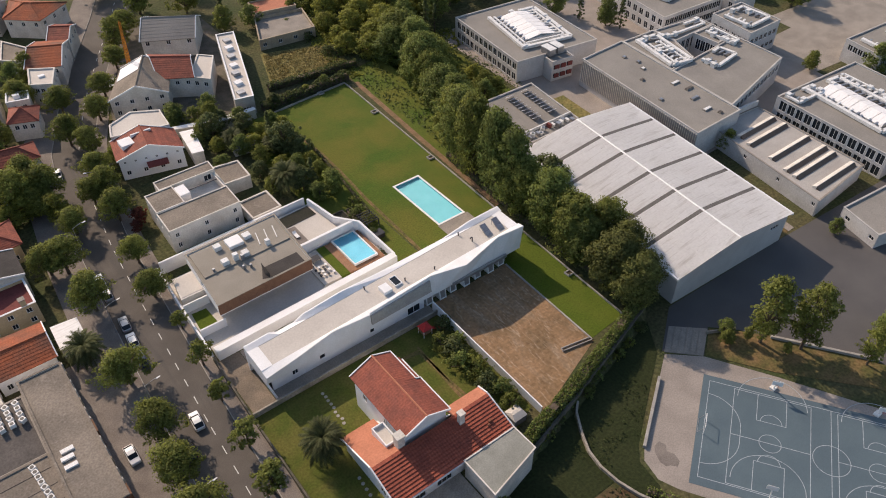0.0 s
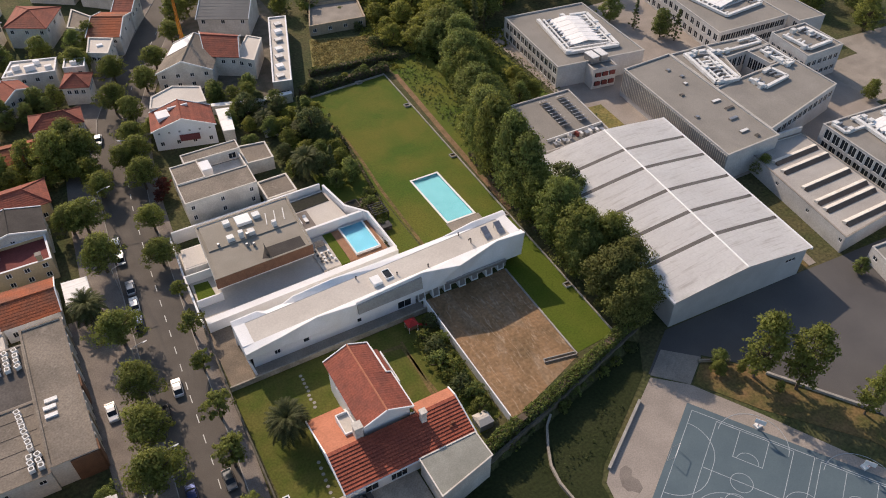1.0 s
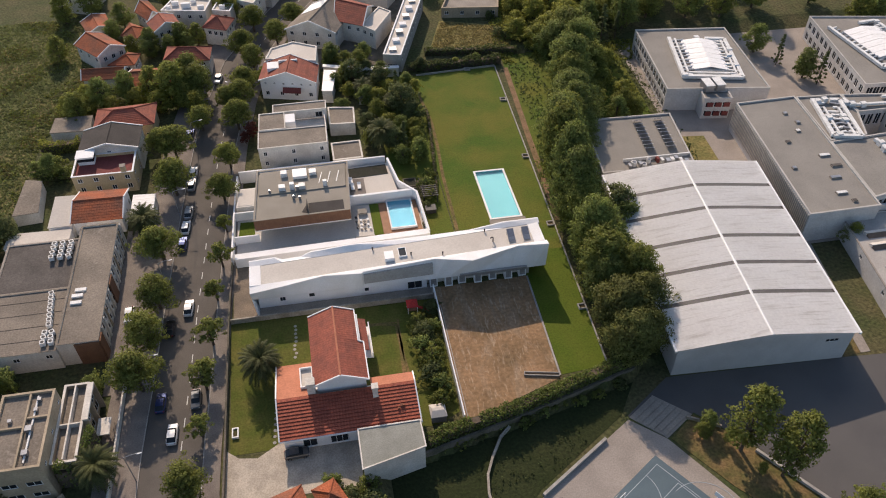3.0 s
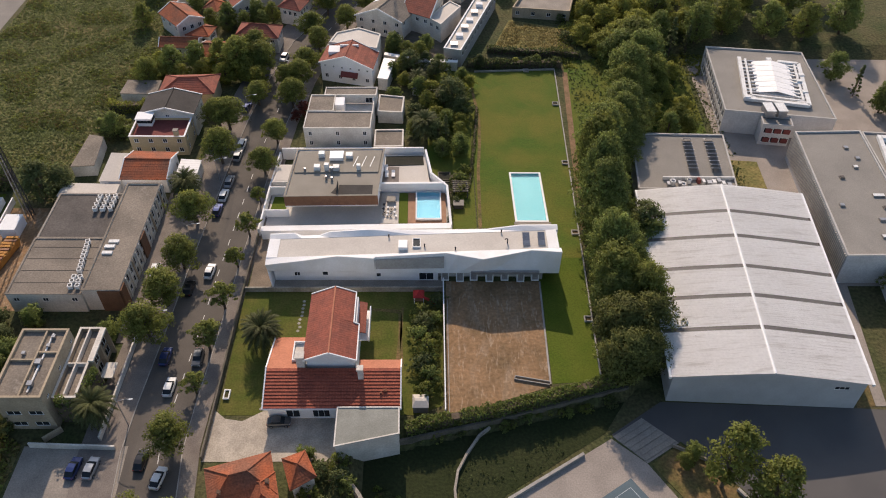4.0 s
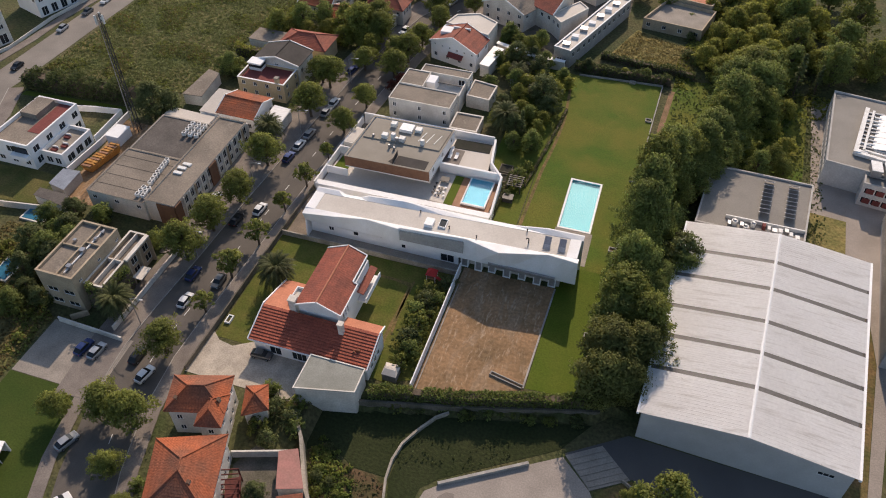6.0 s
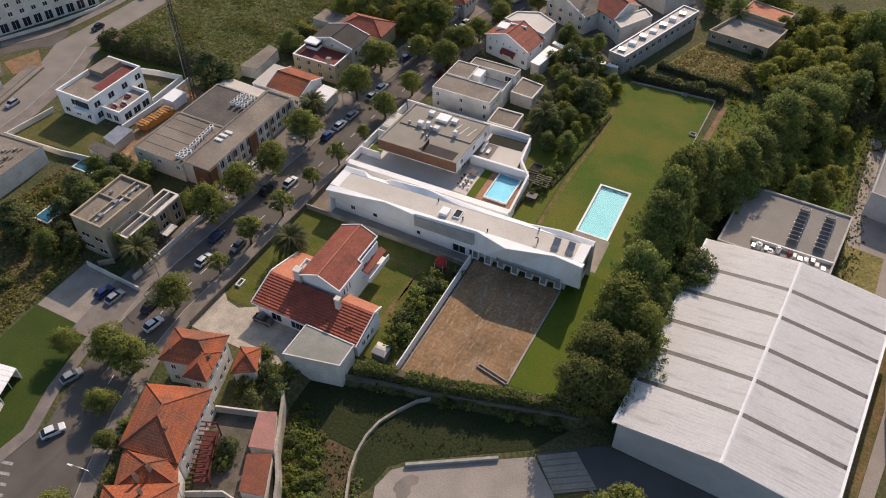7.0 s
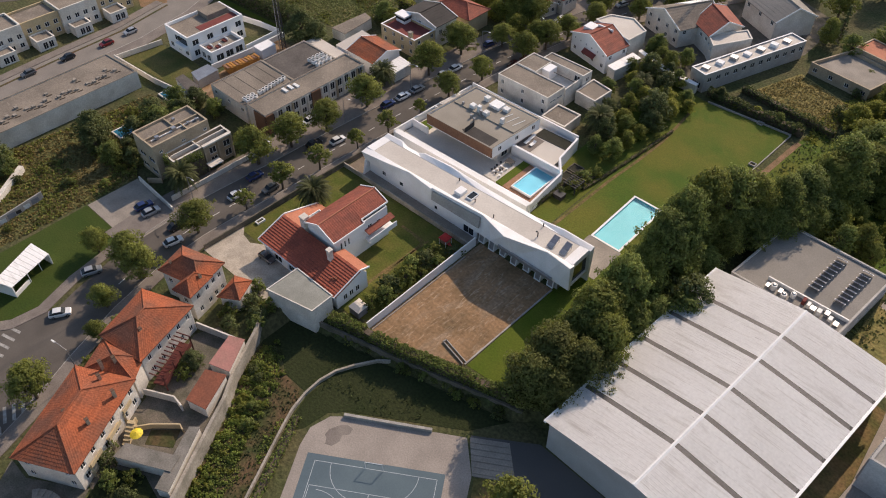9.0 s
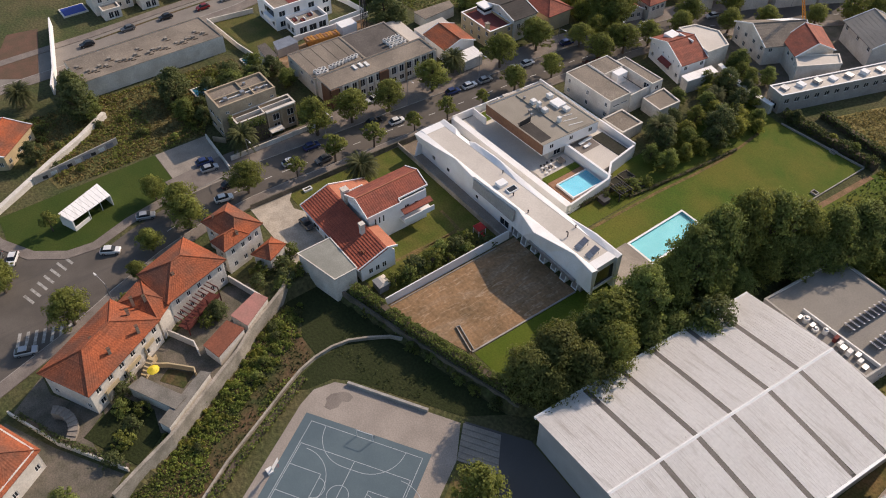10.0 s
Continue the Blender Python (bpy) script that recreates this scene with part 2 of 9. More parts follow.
LINE = mat("white_line_paint", (0.72, 0.72, 0.70), (0.6, 0.6, 0.58), 1.5, 0.8, 0, 4)
WORNLINE = mat("worn_line_paint", (0.42, 0.41, 0.39), (0.24, 0.23, 0.215), 1.2, 0.85, 0, 4, fine=0.25)
COURTLINE = mat("pale_court_line", (0.5, 0.54, 0.57), (0.38, 0.43, 0.46), 1.5, 0.8, 0, 4)
FRAMEW = mat("white_frame_paint", (0.86, 0.86, 0.86), (0.8, 0.8, 0.8), 0.8, 0.5, 0, 4, fine=0.04)
REDPAINT = mat("red_paint", (0.5, 0.035, 0.03), (0.42, 0.03, 0.03), 0.8, 0.6, 0, 4)
YELLOW = mat("yellow_paint", (0.75, 0.6, 0.05), (0.68, 0.52, 0.05), 0.8, 0.6, 0, 4)
CRANE = mat("crane_paint", (0.62, 0.27, 0.03), (0.5, 0.2, 0.03), 0.8, 0.55, 0, 4)
RUST = mat("orange_rust", (0.5, 0.25, 0.06), (0.4, 0.18, 0.05), 0.8, 0.8, 0.2, 4)
RUBBER = mat("black_rubber", (0.02, 0.02, 0.02), (0.015, 0.015, 0.015), 2, 0.9, 0, 4)
SEABLUE = mat("deep_blue_cover", (0.02, 0.05, 0.3), (0.02, 0.04, 0.24), 0.8, 0.5, 0.1, 4)
BLUETARP = mat("blue_cover", (0.02, 0.16, 0.26), (0.02, 0.12, 0.2), 0.8, 0.5, 0.1, 4)
LEAF = leaf_mat("tree_leaf", (0.23, 0.275, 0.075), (0.165, 0.2, 0.058), 0.5)
LEAFB = leaf_mat("street_tree_leaf", (0.25, 0.27, 0.065), (0.175, 0.2, 0.05), 0.5)
LEAFD = leaf_mat("dark_leaf", (0.14, 0.165, 0.06), (0.095, 0.115, 0.042), 0.4)
# darker copy of the belt leaf: shade at the south end is in the colour
LEAFE = leaf_mat("shaded_belt_leaf", (0.18, 0.19, 0.052), (0.12, 0.13, 0.038), 0.4)
# weed leaf for the meadow: its shade is put into the dark colour
LEAFM = leaf_mat("shaded_weed_leaf", (0.05, 0.068, 0.02), (0.034, 0.047, 0.014), 0.3)
LEAFQ = leaf_mat("dry_weed_leaf", (0.26, 0.19, 0.075), (0.17, 0.145, 0.055), 0.4)
LEAFC = leaf_mat("crop_leaf", (0.25, 0.31, 0.065), (0.17, 0.21, 0.05), 0.5)
LEAFY = leaf_mat("yellow_green_leaf", (0.31, 0.32, 0.065), (0.23, 0.24, 0.055), 0.5)
STRAW = leaf_mat("straw_leaf", (0.36, 0.3, 0.13), (0.26, 0.22, 0.09), 0.5)
LEAFF = leaf_mat("field_weed_leaf", (0.215, 0.235, 0.09), (0.15, 0.17, 0.062), 0.45)
LEAFP = leaf_mat("palm_leaf", (0.1, 0.11, 0.038), (0.065, 0.075, 0.026), 0.3)
LEAFR = leaf_mat("red_leaf", (0.16, 0.035, 0.02), (0.1, 0.03, 0.02), 0.3)
WATER = bpy.data.materials.new("pool_water")
WATER.use_nodes = True
wb = WATER.node_tree.nodes["Principled BSDF"]
wb.inputs["Base Color"].default_value = (0.8, 0.97, 1, 1)
wb.inputs["Roughness"].default_value, wb.inputs["Transmission Weight"].default_value, wb.inputs["IOR"].default_value = 0.02, 1.0, 1.33


# ---- plan warp fitted to the camera ----
SKEW = (1.00082, -0.01856, 0.00292, -0.01374, 0.98593, 0.00304, 0.02310, 0.02189)


def site(x, y):
    """Shifts a point of the drawn plan, in metres, by a warp fitted to the camera's views."""
    u, v = (min(230.0, max(-80.0, x)) - 70) / 100, (min(240.0, max(-20.0, y)) - 90) / 100
    a, b, c, d, e, f, g, k = SKEW
    w = 1 + g * u + k * v
    return x + 100 * ((a * u + b * v + c) / w - u), y + 100 * ((d * u + e * v + f) / w - v)


def on_site(p):
    return Vector((*site(p[0], p[1]), p[2]))


# ---- building blocks ----
ORIGIN = {}


def thing(name, x, y, z, label, category, group=""):
    ob = new(name)
    ob.empty_display_size = 0.2
    ORIGIN[ob.name] = on_site((x, y, z))
    ob.matrix_basis = Matrix.Translation(ORIGIN[ob.name])
    return tagged(ob, label, category, group)


def as_mesh(name, bm, material):
    bmesh.ops.recalc_face_normals(bm, faces=bm.faces)
    me = bpy.data.meshes.new(name)
    bm.to_mesh(me)
    bm.free()
    me.materials.append(material)
    return me


def settle(bm, o):
    """Moves a bmesh from the plan to its site, seen from o; o is None for a thing drawn at its own origin."""
    if o is not None:
        for v in bm.verts:
            v.co = on_site(v.co) - o


def part(name, bm, material, parent, label=""):
    """Links a bmesh, given in places of the plan, as one mesh under a thing or a part."""
    o = ORIGIN[parent.name]
    settle(bm, o)
    ob = new(name, as_mesh(name, bm, material))
    ob.parent = parent
    ORIGIN[ob.name] = o
    return tagged(ob, label)


def structure(name, bm, material, label, category):
    settle(bm, Vector((0, 0, 0)))
    ob = new(name, as_mesh(name, bm, material))
    ORIGIN[ob.name] = Vector((0, 0, 0))
    return tagged(ob, label, category, "", "structure")


def bx(bm, x0, y0, z0, x1, y1, z1):
    return pr(bm, [(x0, y0), (x1, y0), (x1, y1), (x0, y1)], z0, z1)


def pr(bm, pts, z0, z1):
    """A prism over a plan; z1 may be a list, one height a corner."""
    tops = z1 if isinstance(z1, (list, tuple)) else [z1] * len(pts)
    low = [bm.verts.new((p[0], p[1], z0)) for p in pts]
    top = [bm.verts.new((p[0], p[1], z)) for p, z in zip(pts, tops)]
    n = len(pts)
    bm.faces.new(low[::-1])
    bm.faces.new(top)
    for i in range(n):
        bm.faces.new((low[i], low[(i + 1) % n], top[(i + 1) % n], top[i]))
    return bm


def hull8(bm, a, b):
    """A solid between two rings of corners."""
    va, vb = [bm.verts.new(p) for p in a], [bm.verts.new(p) for p in b]
    n = len(va)
    bm.faces.new(va[::-1])
    bm.faces.new(vb)
    for i in range(n):
        bm.faces.new((va[i], va[(i + 1) % n], vb[(i + 1) % n], vb[i]))
    return bm


def tube(bm, p, q, r0, r1=None, n=8):
    p, q = Vector(p), Vector(q)
    d = (q - p).normalized()
    s = d.orthogonal().normalized()
    u = d.cross(s)
    ring = lambda c, r: [c + (s * math.cos(a) + u * math.sin(a)) * r for a in [2 * math.pi * i / n for i in range(n)]]
    return hull8(bm, ring(p, r0), ring(q, r0 if r1 is None else r1))


def beam(bm, p, q, w, h):
    """A bar from p to q, w wide and h high."""
    p, q = Vector(p), Vector(q)
    d = (q - p).normalized()
    s = d.cross(Vector((0, 0, 1)))
    s = s.normalized() if s.length > 1e-4 else Vector((1, 0, 0))
    u = s.cross(d)
    ring = lambda c: [c - s * w / 2 - u * h / 2, c + s * w / 2 - u * h / 2, c + s * w / 2 + u * h / 2, c - s * w / 2 + u * h / 2]
    return hull8(bm, ring(p), ring(q))


B = bmesh.new


def inset(pts, d):
    n, out = len(pts), []
    for i in range(n):
        p, a, b = Vector(pts[i]), Vector(pts[i - 1]), Vector(pts[(i + 1) % n])
        u, v = (p - a).normalized(), (b - p).normalized()
        nu, nv = Vector((-u.y, u.x)), Vector((-v.y, v.x))
        k = nu + nv
        out.append(tuple(p + k * (d / max(0.25, k.dot(nu)))))
    return out


def rect(x0, y0, x1, y1):
    return [(x0, y0), (x1, y0), (x1, y1), (x0, y1)]


WINDOWS = {}


def window(parent, m, w, h, bars=1):
    """A framed window: m takes x along the wall, y into it and z up from the lower left corner."""
    key = (round(w, 2), round(h, 2), bars)
    if key not in WINDOWS:
        f, p, t = B(), B(), 0.09
        for a in ((0, 0, t, h), (w - t, 0, w, h), (t, 0, w - t, t), (t, h - t, w - t, h)):
            bx(f, a[0], 0.06, a[1], a[2], 0.16, a[3])
        for i in range(bars):
            c = w * (i + 1) / (bars + 1)
            bx(f, c - 0.035, 0.07, t, c + 0.035, 0.15, h - t)
        bx(p, 0.02, 0.11, 0.02, w - 0.02, 0.13, h - 0.02)
        WINDOWS[key] = as_mesh("window", f, FRAMEW), as_mesh("pane", p, GLASS)
    win = new("window", WINDOWS[key][0])
    win.parent, win.matrix_basis = parent, m
    pane = new("pane", WINDOWS[key][1])
    pane.parent = win
    return win


def wall(parent, p0, p1, z0, z1, material, holes=(), thick=0.3, label=""):
    """A wall from p0 to p1 with its outside to the right; holes: (u0, u1, v0, v1, bars) cut through it, each with a window."""
    p0, p1 = Vector(p0).to_3d(), Vector(p1).to_3d()
    d = (p1 - p0).normalized()
    length = (p1 - p0).length
    inward = Vector((-d.y, d.x, 0))
    us = sorted({0.0, length, *[u for o in holes for u in o[:2]]})
    vs = sorted({z0, z1, *[v for o in holes for v in o[2:4]]})
    bm = B()
    for u0, u1 in zip(us, us[1:]):
        for v0, v1 in zip(vs, vs[1:]):
            if any(o[0] < (u0 + u1) / 2 < o[1] and o[2] < (v0 + v1) / 2 < o[3] for o in holes):
                run = None
                continue
            a, b = p0 + d * u0, p0 + d * u1
            pr(bm, [a[:2], b[:2], (b + inward * thick)[:2], (a + inward * thick)[:2]], v0, v1)
    bmesh.ops.remove_doubles(bm, verts=bm.verts, dist=0.0005)
    ob = part("wall", bm, material, parent, label)
    o = ORIGIN[parent.name]
    for h in holes:
        at = on_site((*(p0 + d * h[0]).xy, h[2])) - o
        m = Matrix(((d.x, inward.x, 0, at.x), (d.y, inward.y, 0, at.y), (0, 0, 1, at.z), (0, 0, 0, 1)))
        window(parent, m, h[1] - h[0], h[3] - h[2], h[4] if len(h) > 4 else 1)
    return ob


def row(length, n, w, sill, top, margin=1.0, bars=1):
    """n windows spread evenly along a wall of that length."""
    if n == 1:
        return [(length / 2 - w / 2, length / 2 + w / 2, sill, top, bars)]
    gap = (length - 2 * margin - n * w) / (n - 1)
    return [(margin + i * (w + gap), margin + i * (w + gap) + w, sill, top, bars) for i in range(n)]


def flat_building(name, label, category, pts, z0, z1, wall_mat, roof_mat, rows={}, parapet=0.45, thick=0.3, cap=None, group=""):
    """Walls round a plan, with windows by rows[edge] = [(n, w, sill, top), ...], a flat roof within a parapet, and a cap on it."""
    cx, cy = sum(p[0] for p in pts) / len(pts), sum(p[1] for p in pts) / len(pts)
    ob = thing(name, cx, cy, z0, label, category, group)
    n = len(pts)
    for i in range(n):
        p0, p1 = pts[i], pts[(i + 1) % n]
        length = math.dist(p0, p1)
        holes = [h for r in rows.get(i, ()) for h in row(length, r[0], r[1], z0 + r[2], z0 + r[3], r[4] if len(r) > 4 else 1.0)]
        d = Vector((p1[0] - p0[0], p1[1] - p0[1])).normalized() * (thick + 0.002)
        wall(ob, (p0[0] + d.x * (i % 2), p0[1] + d.y * (i % 2)), (p1[0] - d.x * (i % 2), p1[1] - d.y * (i % 2)), z0, z1 - 0.08, wall_mat, holes, thick)
    part("roof", pr(B(), inset(pts, thick + 0.003), z1 - parapet - 0.3, z1 - parapet), roof_mat, ob)
    part("floor_slab", pr(B(), inset(pts, thick + 0.003), z0 - 0.05, z0 + 0.1), CONC, ob)
    inner, outer, bm = inset(pts, thick + 0.04), inset(pts, -0.06), B()
    for i in range(n):
        pr(bm, [outer[i], outer[(i + 1) % n], inner[(i + 1) % n], inner[i]], z1 - 0.08, z1)
    part("coping", bm, cap or wall_mat, ob)
    return ob


def tiles(parent, a, b, c, d, material, pitch=0.85, ribs=0.0, lip=0.085):
    """Overlapping courses of roof tile on the plane a b (eave) c d (above b and a); ribs: the width of a tile, 0 for plain courses."""
    a, b, c, d = map(Vector, (a, b, c, d))
    n = max(2, round(((d - a).length + (c - b).length) / 2 / pitch))
    nrm = (b - a).cross(d - a).normalized()
    if nrm.z < 0:
        nrm = -nrm
    for i in range(n):
        s0, s1 = i / n, min(1.0, (i + 1.15) / n)
        l0, r0, l1, r1 = a.lerp(d, s0), b.lerp(c, s0), a.lerp(d, s1), b.lerp(c, s1)
        bm = B()
        m = max(1, round((r0 - l0).length / ribs) * 2) if ribs else 1
        rows_ = []
        for k in range(m + 1):
            f, lift = k / m, (0.028 if ribs and k % 2 else 0.0)
            p, q = l0.lerp(r0, f), l1.lerp(r1, f)
            rows_.append([bm.verts.new(p + nrm * (0.02)), bm.verts.new(p + nrm * (lip + lift)), bm.verts.new(q + nrm * (0.04 + lift)), bm.verts.new(q - nrm * 0.02)])
        for e, g in zip(rows_, rows_[1:]):
            for j in range(4):
                bm.faces.new((e[j], g[j], g[(j + 1) % 4], e[(j + 1) % 4]))
        bm.faces.new(rows_[0])
        bm.faces.new(rows_[-1])
        bmesh.ops.remove_doubles(bm, verts=bm.verts, dist=0.001)
        part("tile_course", bm, material, parent)


def deck(parent, planes, material, t=0.12):
    """The boards under the tiles, one solid a roof plane."""
    for p in planes:
        v = [Vector(q) for q in p]
        keep = [v[0]] + [q for i, q in enumerate(v[1:]) if (q - v[i]).length > 0.01]
        hull8_bm = hull8(B(), [q - Vector((0, 0, t)) for q in keep], keep)
        part("roof_deck", hull8_bm, material, parent)


def house(name, label, pts, z0, eave, ridge, wall_mat, roof_mat, kind="hip", along=0, over=0.5, rows={}, pitch=0.85, ribs=0.0, group="houses"):
    """A house on four corners with a tiled hip or gable roof; along: which pair of walls the ridge runs with (0: the first)."""
    cx, cy = sum(p[0] for p in pts) / 4, sum(p[1] for p in pts) / 4
    ob = thing(name, cx, cy, z0, label, "house", group)
    for i in range(4):
        p0, p1 = pts[i], pts[(i + 1) % 4]
        length = math.dist(p0, p1)
        holes = [h for r in rows.get(i, ()) for h in row(length, r[0], r[1], z0 + r[2], z0 + r[3], r[4] if len(r) > 4 else 1.0)]
        d = Vector((p1[0] - p0[0], p1[1] - p0[1])).normalized() * (0.302 * (i % 2))
        wall(ob, (p0[0] + d.x, p0[1] + d.y), (p1[0] - d.x, p1[1] - d.y), z0, eave, wall_mat, holes)
    e = [Vector((*p, eave)) for p in inset(pts, -over)]
    if along:
        e = e[1:] + e[:1]
    roof_over(ob, e, ridge, roof_mat, wall_mat, kind, pitch, ribs, pts if not along else pts[1:] + pts[:1], eave)
    return ob


def roof_over(ob, e, ridge, roof_mat, wall_mat, kind, pitch, ribs, pts, eave):
    m0, m1 = (e[3] + e[0]) / 2, (e[1] + e[2]) / 2
    width, length = ((e[0] - e[3]).length + (e[1] - e[2]).length) / 2, (m1 - m0).length
    if kind == "hip":
        k = min(0.5, width / 2 / length)
        r0, r1 = m0.lerp(m1, k), m0.lerp(m1, 1 - k)
    else:
        r0, r1 = m0.copy(), m1.copy()
    r0.z = r1.z = ridge
    planes = [(e[0], e[1], r1, r0), (e[2], e[3], r0, r1)]
    if kind == "hip":
        planes += [(e[1], e[2], r1, r1), (e[3], e[0], r0, r0)]
    for p in planes:
        tiles(ob, *p, roof_mat, pitch, ribs)
    deck(ob, planes, roof_mat)
    bm = B()
    tube(bm, r0 + Vector((0, 0, 0.1)), r1 + Vector((0, 0, 0.1)) + Vector((0.01, 0, 0)), 0.17, n=6)
    if kind == "hip":
        for c, r in ((e[0], r0), (e[3], r0), (e[1], r1), (e[2], r1)):
            tube(bm, c + Vector((0, 0, 0.1)), r + Vector((0, 0, 0.1)), 0.14, n=6)
    part("ridge_tile", bm, roof_mat, ob)
    if kind != "hip":
        for a, b, r in ((pts[3], pts[0], r0), (pts[1], pts[2], r1)):
            c = (Vector(a) + Vector(b)) / 2
            top = ridge - (ridge - eave) * 0.06
            d = (Vector(b) - Vector(a)).normalized()
            q = Vector((-d.y, d.x)) * 0.28
            f = [(*a, eave), (*b, eave), (*c, top)]
            g = [(a[0] + q.x, a[1] + q.y, eave), (b[0] + q.x, b[1] + q.y, eave), (c.x + q.x, c.y + q.y, top)]
            part("gable", hull8(B(), f, g), wall_mat, ob)
        for m, r in ((0, r0), (1, r1)):
            for c in ((e[3], e[0]) if m == 0 else (e[1], e[2])):
                part("bargeboard", beam(B(), c + Vector((0, 0, 0.06)), r + Vector((0, 0, 0.06)), 0.2, 0.34), FRAMEW, ob)

# the shadow over this grass is put into its near-black colour
MEADOW = mat("shaded_meadow_grass", (0.021, 0.03, 0.008), (0.03, 0.037, 0.012), 0.12, 1, 0.8, 2.0, fine=0.3, dist=0.2)


# ---- ground ----
LOWLAND = [Vector(p) for p in ((45.5, 36.5), (45.5, 46.3), (53.4, 47.4), (93.8, 58.0), (96.5, 62), (98, 90), (102, 112), (104, 140), (108, 185), (700, 185), (700, -700), (75, -700), (66.5, 0.5))]
POOLS = [(77.3, 102.4, 84.7, 120.2)]


def inside(p, poly):
    n, hit = len(poly), False
    for i in range(n):
        a, b = poly[i], poly[i - 1]
        if (a.y > p[1]) != (b.y > p[1]) and p[0] < (b.x - a.x) * (p[1] - a.y) / (b.y - a.y) + a.x:
            hit = not hit
    return hit


def ground_z(x, y):
    for q in POOLS:
        if q[0] - 1.1 < x < q[2] + 1.1 and q[1] - 1.1 < y < q[3] + 1.1:
            return -2.6
    if not inside((x, y), LOWLAND):
        return 0.0
    best = 9.0
    for i in range(len(LOWLAND)):
        a, b = LOWLAND[i - 1], LOWLAND[i]
        d = b - a
        f = max(0, min(1, (Vector((x, y)) - a).dot(d) / d.length_squared))
        best = min(best, (Vector((x, y)) - a - d * f).length)
    soft = 1.0 if y < 60 else 4.0
    f = min(1, best / soft)
    return -2.0 * f * f * (3 - 2 * f)


def ground_sheet():
    xs = [-1500, -700, -350, -200, -140, -100] + list(range(-80, 40, 8)) + list(range(40, 112, 1)) + list(range(112, 240, 8)) + [300, 420, 700, 1500]
    ys = [-1500, -700, -300, -150, -80, -40, -20, -8] + list(range(0, 130, 1)) + list(range(130, 260, 6)) + [300, 400, 700, 1500]
    verts = []
    for y in ys:
        for x in xs:
            verts.append((*site(x, y), ground_z(x, y)))
    n = len(xs)
    faces = [(j * n + i, j * n + i + 1, (j + 1) * n + i + 1, (j + 1) * n + i) for j in range(len(ys) - 1) for i in range(n - 1)]
    me = bpy.data.meshes.new("ground")
    me.from_pydata(verts, [], faces)
    me.materials.append(SCRUB)
    tagged(new("ground", me), "rough scrubby ground of grass and bare soil", "ground", "", "structure")


ground_sheet()


def sheet(name, pts, z, material, label, category, depth=0.3):
    return structure(name, pr(B(), pts, z - depth, z), material, label, category)


def band(name, line, w0, w1, z, material, label, category, depth=0.3):
    """A strip along a line of points, from w0 to w1 to its right."""
    v = [Vector(p) for p in line]
    bm, prev = B(), None
    for i, p in enumerate(v):
        d = (v[min(i + 1, len(v) - 1)] - v[max(i - 1, 0)]).normalized()
        r = Vector((d.y, -d.x))
        a, b = p + r * w0, p + r * w1
        ring = [bm.verts.new((a.x, a.y, z)), bm.verts.new((b.x, b.y, z)), bm.verts.new((b.x, b.y, z - depth)), bm.verts.new((a.x, a.y, z - depth))]
        if prev:
            for j in range(4):
                bm.faces.new((prev[j], prev[(j + 1) % 4], ring[(j + 1) % 4], ring[j]))
        else:
            bm.faces.new(ring)
        prev = ring
    bm.faces.new(prev)
    return structure(name, bm, material, label, category)


# the street, its kerbs and pavements: the middle line runs northwards
STREET = [(36.5, -30), (32.5, -16), (27.5, -2), (22.5, 9), (17.8, 21), (14.6, 33), (13.4, 45), (13.6, 54), (14.4, 68), (15.1, 85), (16.1, 103), (17.2, 122), (18.5, 140), (21, 160), (25, 180), (33, 200), (44, 222), (57, 246), (72, 275)]
band("road", STREET, -6.2, 3.7, 0.03, ASPHALT, "worn grey asphalt street with patched lanes", "road")
band("pavement_east", STREET, 3.85, 6.6, 0.16, PAVE, "pale stone pavement beside the street", "pavement")
band("pavement_west", STREET[5:], -13.2, -6.35, 0.16, PAVE, "pale stone pavement beside the street", "pavement")
band("kerb_east", STREET, 3.7, 3.85, 0.18, KERB, "pale stone kerb", "kerb")
band("kerb_west", STREET[5:], -6.35, -6.2, 0.18, KERB, "pale stone kerb", "kerb")
sheet("road_junction", [(-60, -42), (40, -42), (34, -14), (26, 0), (15.5, 14), (13, 13.5), (12.2, 7), (8, 0.5), (0, -4), (-60, -22)], 0.026, ASPHALT, "wide asphalt street junction", "road")
bm = B()
for (x0, y0), (x1, y1) in zip(STREET[4:], STREET[5:]):
    length = math.dist((x0, y0), (x1, y1))
    d = Vector((x1 - x0, y1 - y0)) / length
    r = Vector((d.y, -d.x)) * 0.07
    s = 0.5
    while s + 2 < length:
        a, b = Vector((x0, y0)) + d * s, Vector((x0, y0)) + d * (s + 1.9)
        pr(bm, [(a - r)[:], (a + r)[:], (b + r)[:], (b - r)[:]], 0.0, 0.036)
        s += 4.6
structure("lane_marking", bm, LINE, "dashed white middle line of the street", "road marking")
bm = B()
for x0, y0, dx, dy, n, lx, ly in ((18.6, -2.6, -1.0, 1.55, 7, 3.0, 0.9), (27.6, -7.0, 0.52, 1.35, 7, 3.2, -1.4)):
    for i in range(n):
        c, h = Vector((x0 + dx * i, y0 + dy * i)), Vector((lx, ly)) / 2
        s = Vector((dx, dy)).normalized() * 0.28
        pr(bm, [(c - h - s)[:], (c + h - s)[:], (c + h + s)[:], (c - h + s)[:]], 0.0, 0.04)
structure("zebra_crossing", bm, WORNLINE, "worn white zebra stripes across the junction", "road marking")

